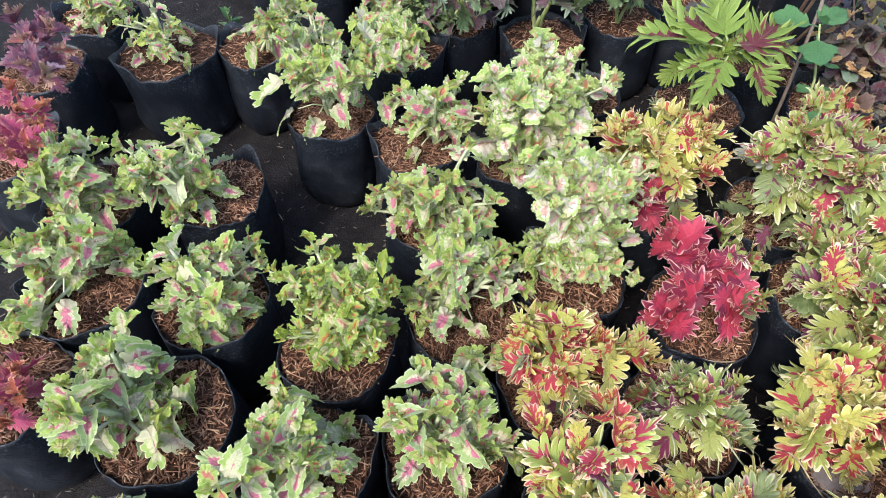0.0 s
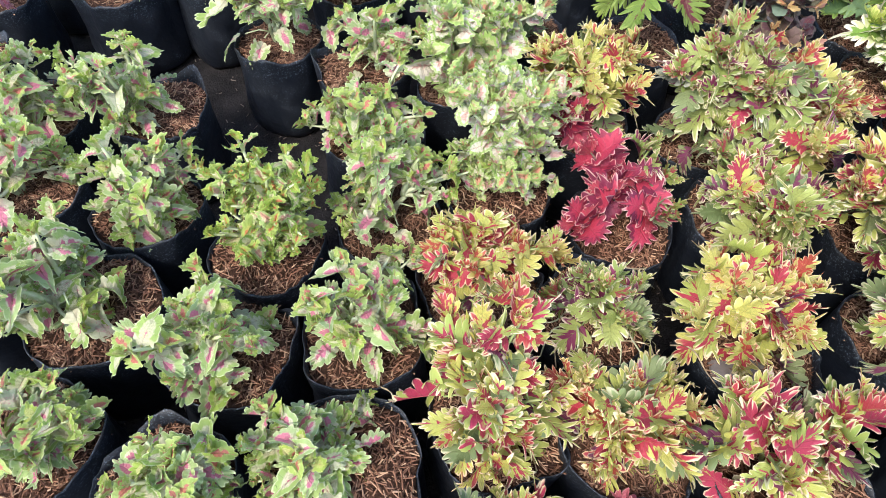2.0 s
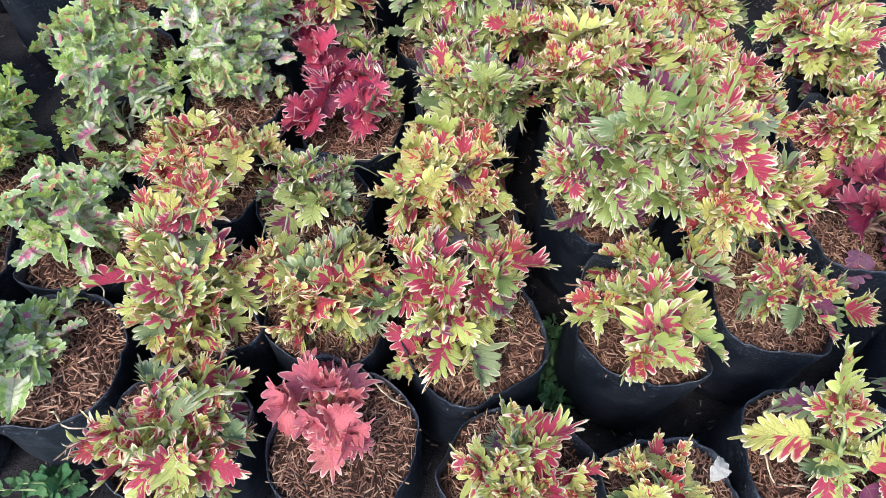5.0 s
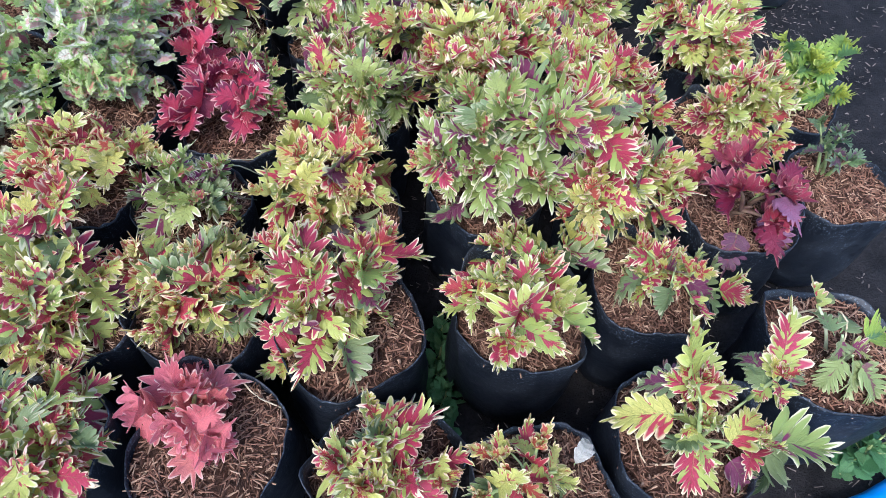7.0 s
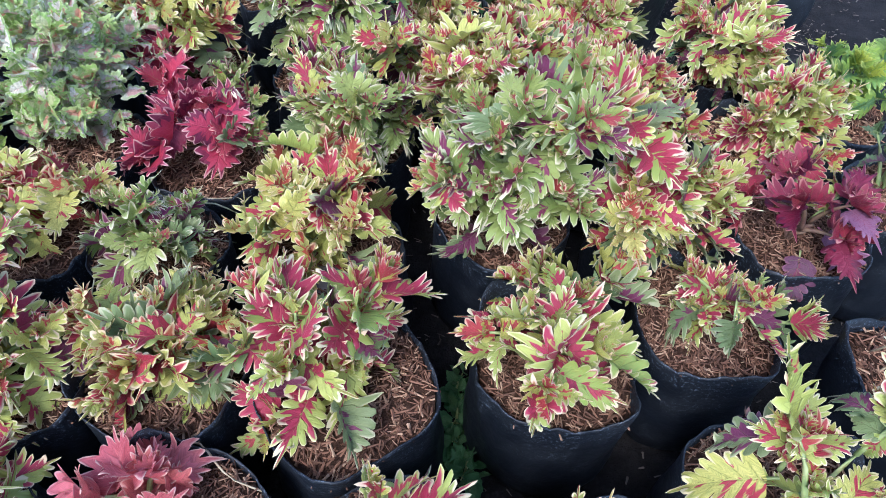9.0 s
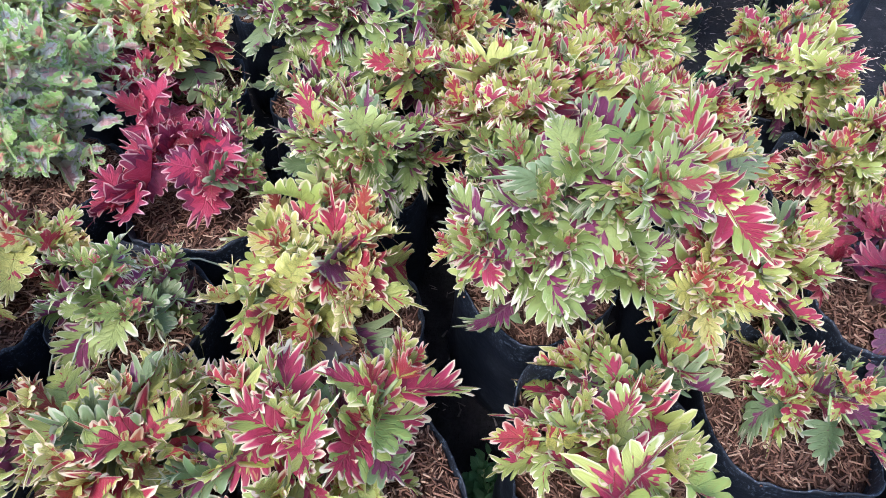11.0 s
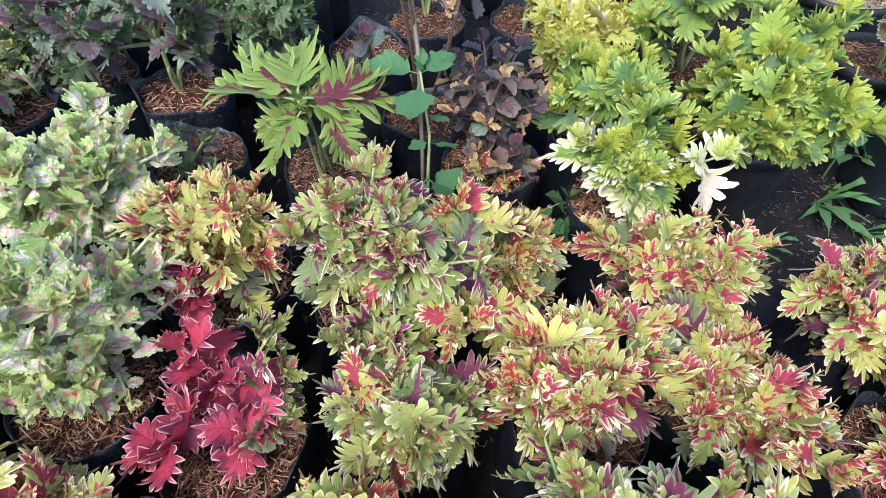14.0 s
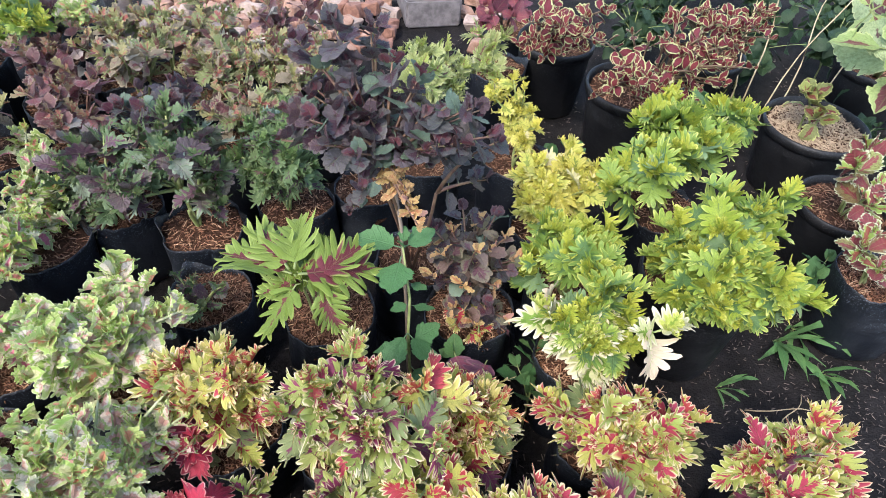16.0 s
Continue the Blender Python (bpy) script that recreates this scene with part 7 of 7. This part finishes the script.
def rubble(x, y, z, size, seed):
    """A broken brick: a block with knocked-off corners."""
    rng = random.Random(seed)
    bm = bmesh.new()
    bmesh.ops.create_cube(bm, size=1.0)
    for v in bm.verts:
        v.co = Vector((v.co.x * size * rng.uniform(0.9, 1.5), v.co.y * size * rng.uniform(0.7, 1.1), v.co.z * size * rng.uniform(0.6, 0.9)))
    bmesh.ops.bevel(bm, geom=bm.edges[:], offset=size * 0.10, segments=1, affect='EDGES')
    bmesh.ops.subdivide_edges(bm, edges=bm.edges[:], cuts=1)
    for v in bm.verts:
        v.co += 0.20 * size * noise.noise_vector(v.co / size * 1.9 + Vector((seed, 0, 0))) + 0.06 * size * noise.noise_vector(v.co / size * 6)
    turn = Euler((rng.uniform(-0.3, 0.3), rng.uniform(-0.3, 0.3), rng.uniform(0, 6.28))).to_matrix()
    bmesh.ops.rotate(bm, verts=bm.verts, matrix=turn)
    low = min(v.co.z for v in bm.verts)
    for v in bm.verts:
        v.co.z -= low
    me = bpy.data.meshes.new("brick_rubble")
    bm.to_mesh(me), bm.free()
    me.materials.append(rng.choice(RUBBLE))
    ob = tagged(new("brick_rubble", me), "broken piece of pale pinkish terracotta brick", "rubble", "rubble behind the bed")
    ob.location = (x, y, z)


rubble_rng = random.Random(41)
for i in range(110):
    x, y = -0.28 + 1.50 * (i % 22) / 22 + rubble_rng.uniform(-0.03, 0.03), 2.58 + 0.10 * (i // 22) + rubble_rng.uniform(-0.03, 0.03)
    if not 0.70 < x < 0.97:
        rubble(x, y, -0.008, rubble_rng.uniform(0.045, 0.08), 100 + i)


def board(name, at, size, mat, label, category, turn):
    """A sawn block with worn edges."""
    bm = bmesh.new()
    bmesh.ops.create_cube(bm, size=1.0)
    for v in bm.verts:
        v.co = Vector((v.co.x * size[0], v.co.y * size[1], (v.co.z + 0.5) * size[2]))
    bmesh.ops.bevel(bm, geom=bm.edges[:], offset=0.008, segments=2, affect='EDGES')
    for v in bm.verts:
        v.co += 0.006 * noise.noise_vector(v.co * 14)
    me = bpy.data.meshes.new(name)
    bm.to_mesh(me), bm.free()
    me.materials.append(mat)
    ob = tagged(new(name, me), label, category)
    ob.location, ob.rotation_euler = at, (0, 0, turn)


board("log", (0.835, 2.93, -0.006), (0.23, 0.26, 0.12), PLANK, "grey weathered block of sawn wood", "log", 0.15)
board("paving_slab", (1.21, 2.62, -0.006), (0.20, 0.24, 0.05), plain_material("pale_concrete", (0.30, 0.29, 0.26), (0.42, 0.40, 0.36), 22.0, 0.85), "pale concrete slab behind the pots", "slab", 0.3)
DRY = ((1.86, 2.06, 0.20, 2.05, 2.45, 0.50), (1.92, 2.02, 0.12, 2.28, 2.30, 0.45), (1.95, 2.0, 0.10, 2.2, 2.35, 0.40), (1.84, 2.1, 0.15, 1.98, 2.5, 0.5), (2.02, 1.98, 0.08, 2.35, 2.2, 0.36))
for i, (x, y, z, a, b, c) in enumerate(DRY):
    rod("dry_stalk", [(x, y, -0.005)] + arc((x, y, z), (a, b, c), 0.06, 8, 0.01 * (-1) ** i), 0.003, 0.0016, STRAW, "long dry straw-coloured grass stalk", "stalk", 5)["group"] = "dry stalks at the back"
TWIGS = ((0.03, 0.285, 0.19, 0.055, 0.235, 0.20, 0.015), (0.47, 0.345, 0.198, 0.525, 0.275, 0.195, 0.03), (1.23, 0.07, 0.19, 1.26, -0.03, 0.19, 0.10), (1.22, 0.04, 0.19, 1.31, 0.0, 0.19, 0.08),
         (0.40, 0.36, 0.185, 0.44, 0.30, 0.19, 0.04), (0.31, 0.37, 0.185, 0.29, 0.31, 0.19, 0.03), (0.88, 0.17, 0.185, 0.84, 0.08, 0.186, 0.02), (0.40, 0.11, 0.19, 0.49, 0.03, 0.195, 0.02))
TWIGS += ((1.47, 0.96, 0.0, 1.66, 0.93, 0.004, 0.02), (1.52, 0.90, 0.0, 1.62, 0.99, 0.004, 0.015), (-0.45, 1.00, 0.0, -0.36, 0.95, 0.004, 0.02), (0.33, 0.50, 0.19, 0.47, 0.485, 0.195, 0.012),
         (-0.18, 0.045, 0.19, -0.07, 0.065, 0.19, 0.015), (-0.13, 0.035, 0.19, -0.06, 0.075, 0.19, 0.02), (-0.20, 0.075, 0.185, -0.15, 0.03, 0.19, 0.025), (0.0, 0.075, 0.19, 0.06, 0.045, 0.195, 0.012), (0.95, -0.10, 0.185, 1.0, -0.14, 0.19, 0.02), (0.93, -0.05, 0.185, 0.95, -0.12, 0.19, 0.03), (0.62, 0.12, 0.185, 0.60, 0.06, 0.19, 0.025))
for i, (x, y, z, a, b, c, up) in enumerate(TWIGS):
    rod("dry_twig", arc((x, y, z), (a, b, c), up, 9, 0.006 * (-1) ** i), 0.0016, 0.0010, STRAW, "thin dry stem lying over the mulch" if z > 0.1 else "thin dry stem lying on earth", "twig", 5)["group"] = "dry stems"
fallen("finger_low", (0.575, 0.09, 0.205), -20, 12, 0.07, "drooping green and purple leaf over a bag rim", 1)
fallen("finger_low", (0.50, 0.175, 0.262), 190, 10, 0.095, "large grey-green leaf with a purple heart", 2)
fallen("mauve", (1.225, 0.225, 0.215), -120, 25, 0.085, "wilted mauve leaf hanging over a bag", 0)
fallen("maroon", (1.255, 0.245, 0.235), -60, 25, 0.10, "wilted maroon leaf hanging over a bag", 3)
for i in range(9):
    a = -2.9 + 0.42 * i
    q = 0.085 + 0.02 * (i % 3)
    rod("bare_stalk", arc((0.352 + 0.012 * math.cos(a), 0.398 + 0.012 * math.sin(a), 0.188), (0.352 + q * math.cos(a), 0.398 + q * math.sin(a), 0.196 - 0.012 * (i % 2)), 0.022 + 0.012 * (i % 3), 9, 0.008 * (-1) ** i), 0.0017, 0.0011, STALK, "bare pale green stalk trailing over mulch", "stalk", 5)["group"] = "bare stalks"
fallen("crest_pink", (-0.315, 1.06, 0.32), 215, 55, 0.085, "pale curled leaf hanging beside a bag", 0)
fallen("crest_pink", (-0.63, 0.60, 0.25), 215, 30, 0.09, "pale drooping crested leaf", 2)
fallen("crest_pink", (-0.12, 1.06, 0.27), -80, 50, 0.07, "white-backed crested leaf hanging down", 1)
fallen("crest_pink", (-0.40, 0.39, 0.235), -70, 20, 0.08, "pale crested leaf resting on mulch", 3)

fallen("dry", (0.835, -0.115, 0.262), 40, -40, 0.042, "bleached dry leaf standing among green ones", 2)
fallen("mauve", (0.80, 0.985, 0.212), -70, 12, 0.10, "large dull purple leaf lying on mulch", 1)
fallen("mauve", (0.865, 0.965, 0.208), -120, 14, 0.09, "dull purple leaf lying on mulch", 2)
fallen("crest_dense", (-0.115, 0.055, 0.215), 200, 10, 0.085, "yellowing crested leaf over mulch", 1)
litter_rng = random.Random(77)
verts, faces = [], []
for _ in range(7000):
    x, y = litter_rng.uniform(-1.1, 2.3), litter_rng.uniform(-0.3, 2.7)
    chip(verts, faces, x, y, litter_rng.uniform(0.0, 0.004), litter_rng.uniform(0.004, 0.016), litter_rng.uniform(0.0015, 0.004), litter_rng.uniform(0, 6.283), litter_rng.gauss(0, 0.15))
for _ in range(900):
    x, y = litter_rng.uniform(1.42, 1.95), litter_rng.uniform(0.75, 1.35)
    chip(verts, faces, x, y, litter_rng.uniform(0.0, 0.004), litter_rng.uniform(0.003, 0.012), litter_rng.uniform(0.001, 0.003), litter_rng.uniform(0, 6.283), litter_rng.gauss(0, 0.2))
tagged(new("ground_litter", unit_mesh("ground_litter", verts, faces, None, plain_material("dull_litter", (0.05, 0.038, 0.032), (0.20, 0.16, 0.13), 25.0, 0.85), False)), "brown husks and crumbs strewn on the earth", "litter", kind="stuff")
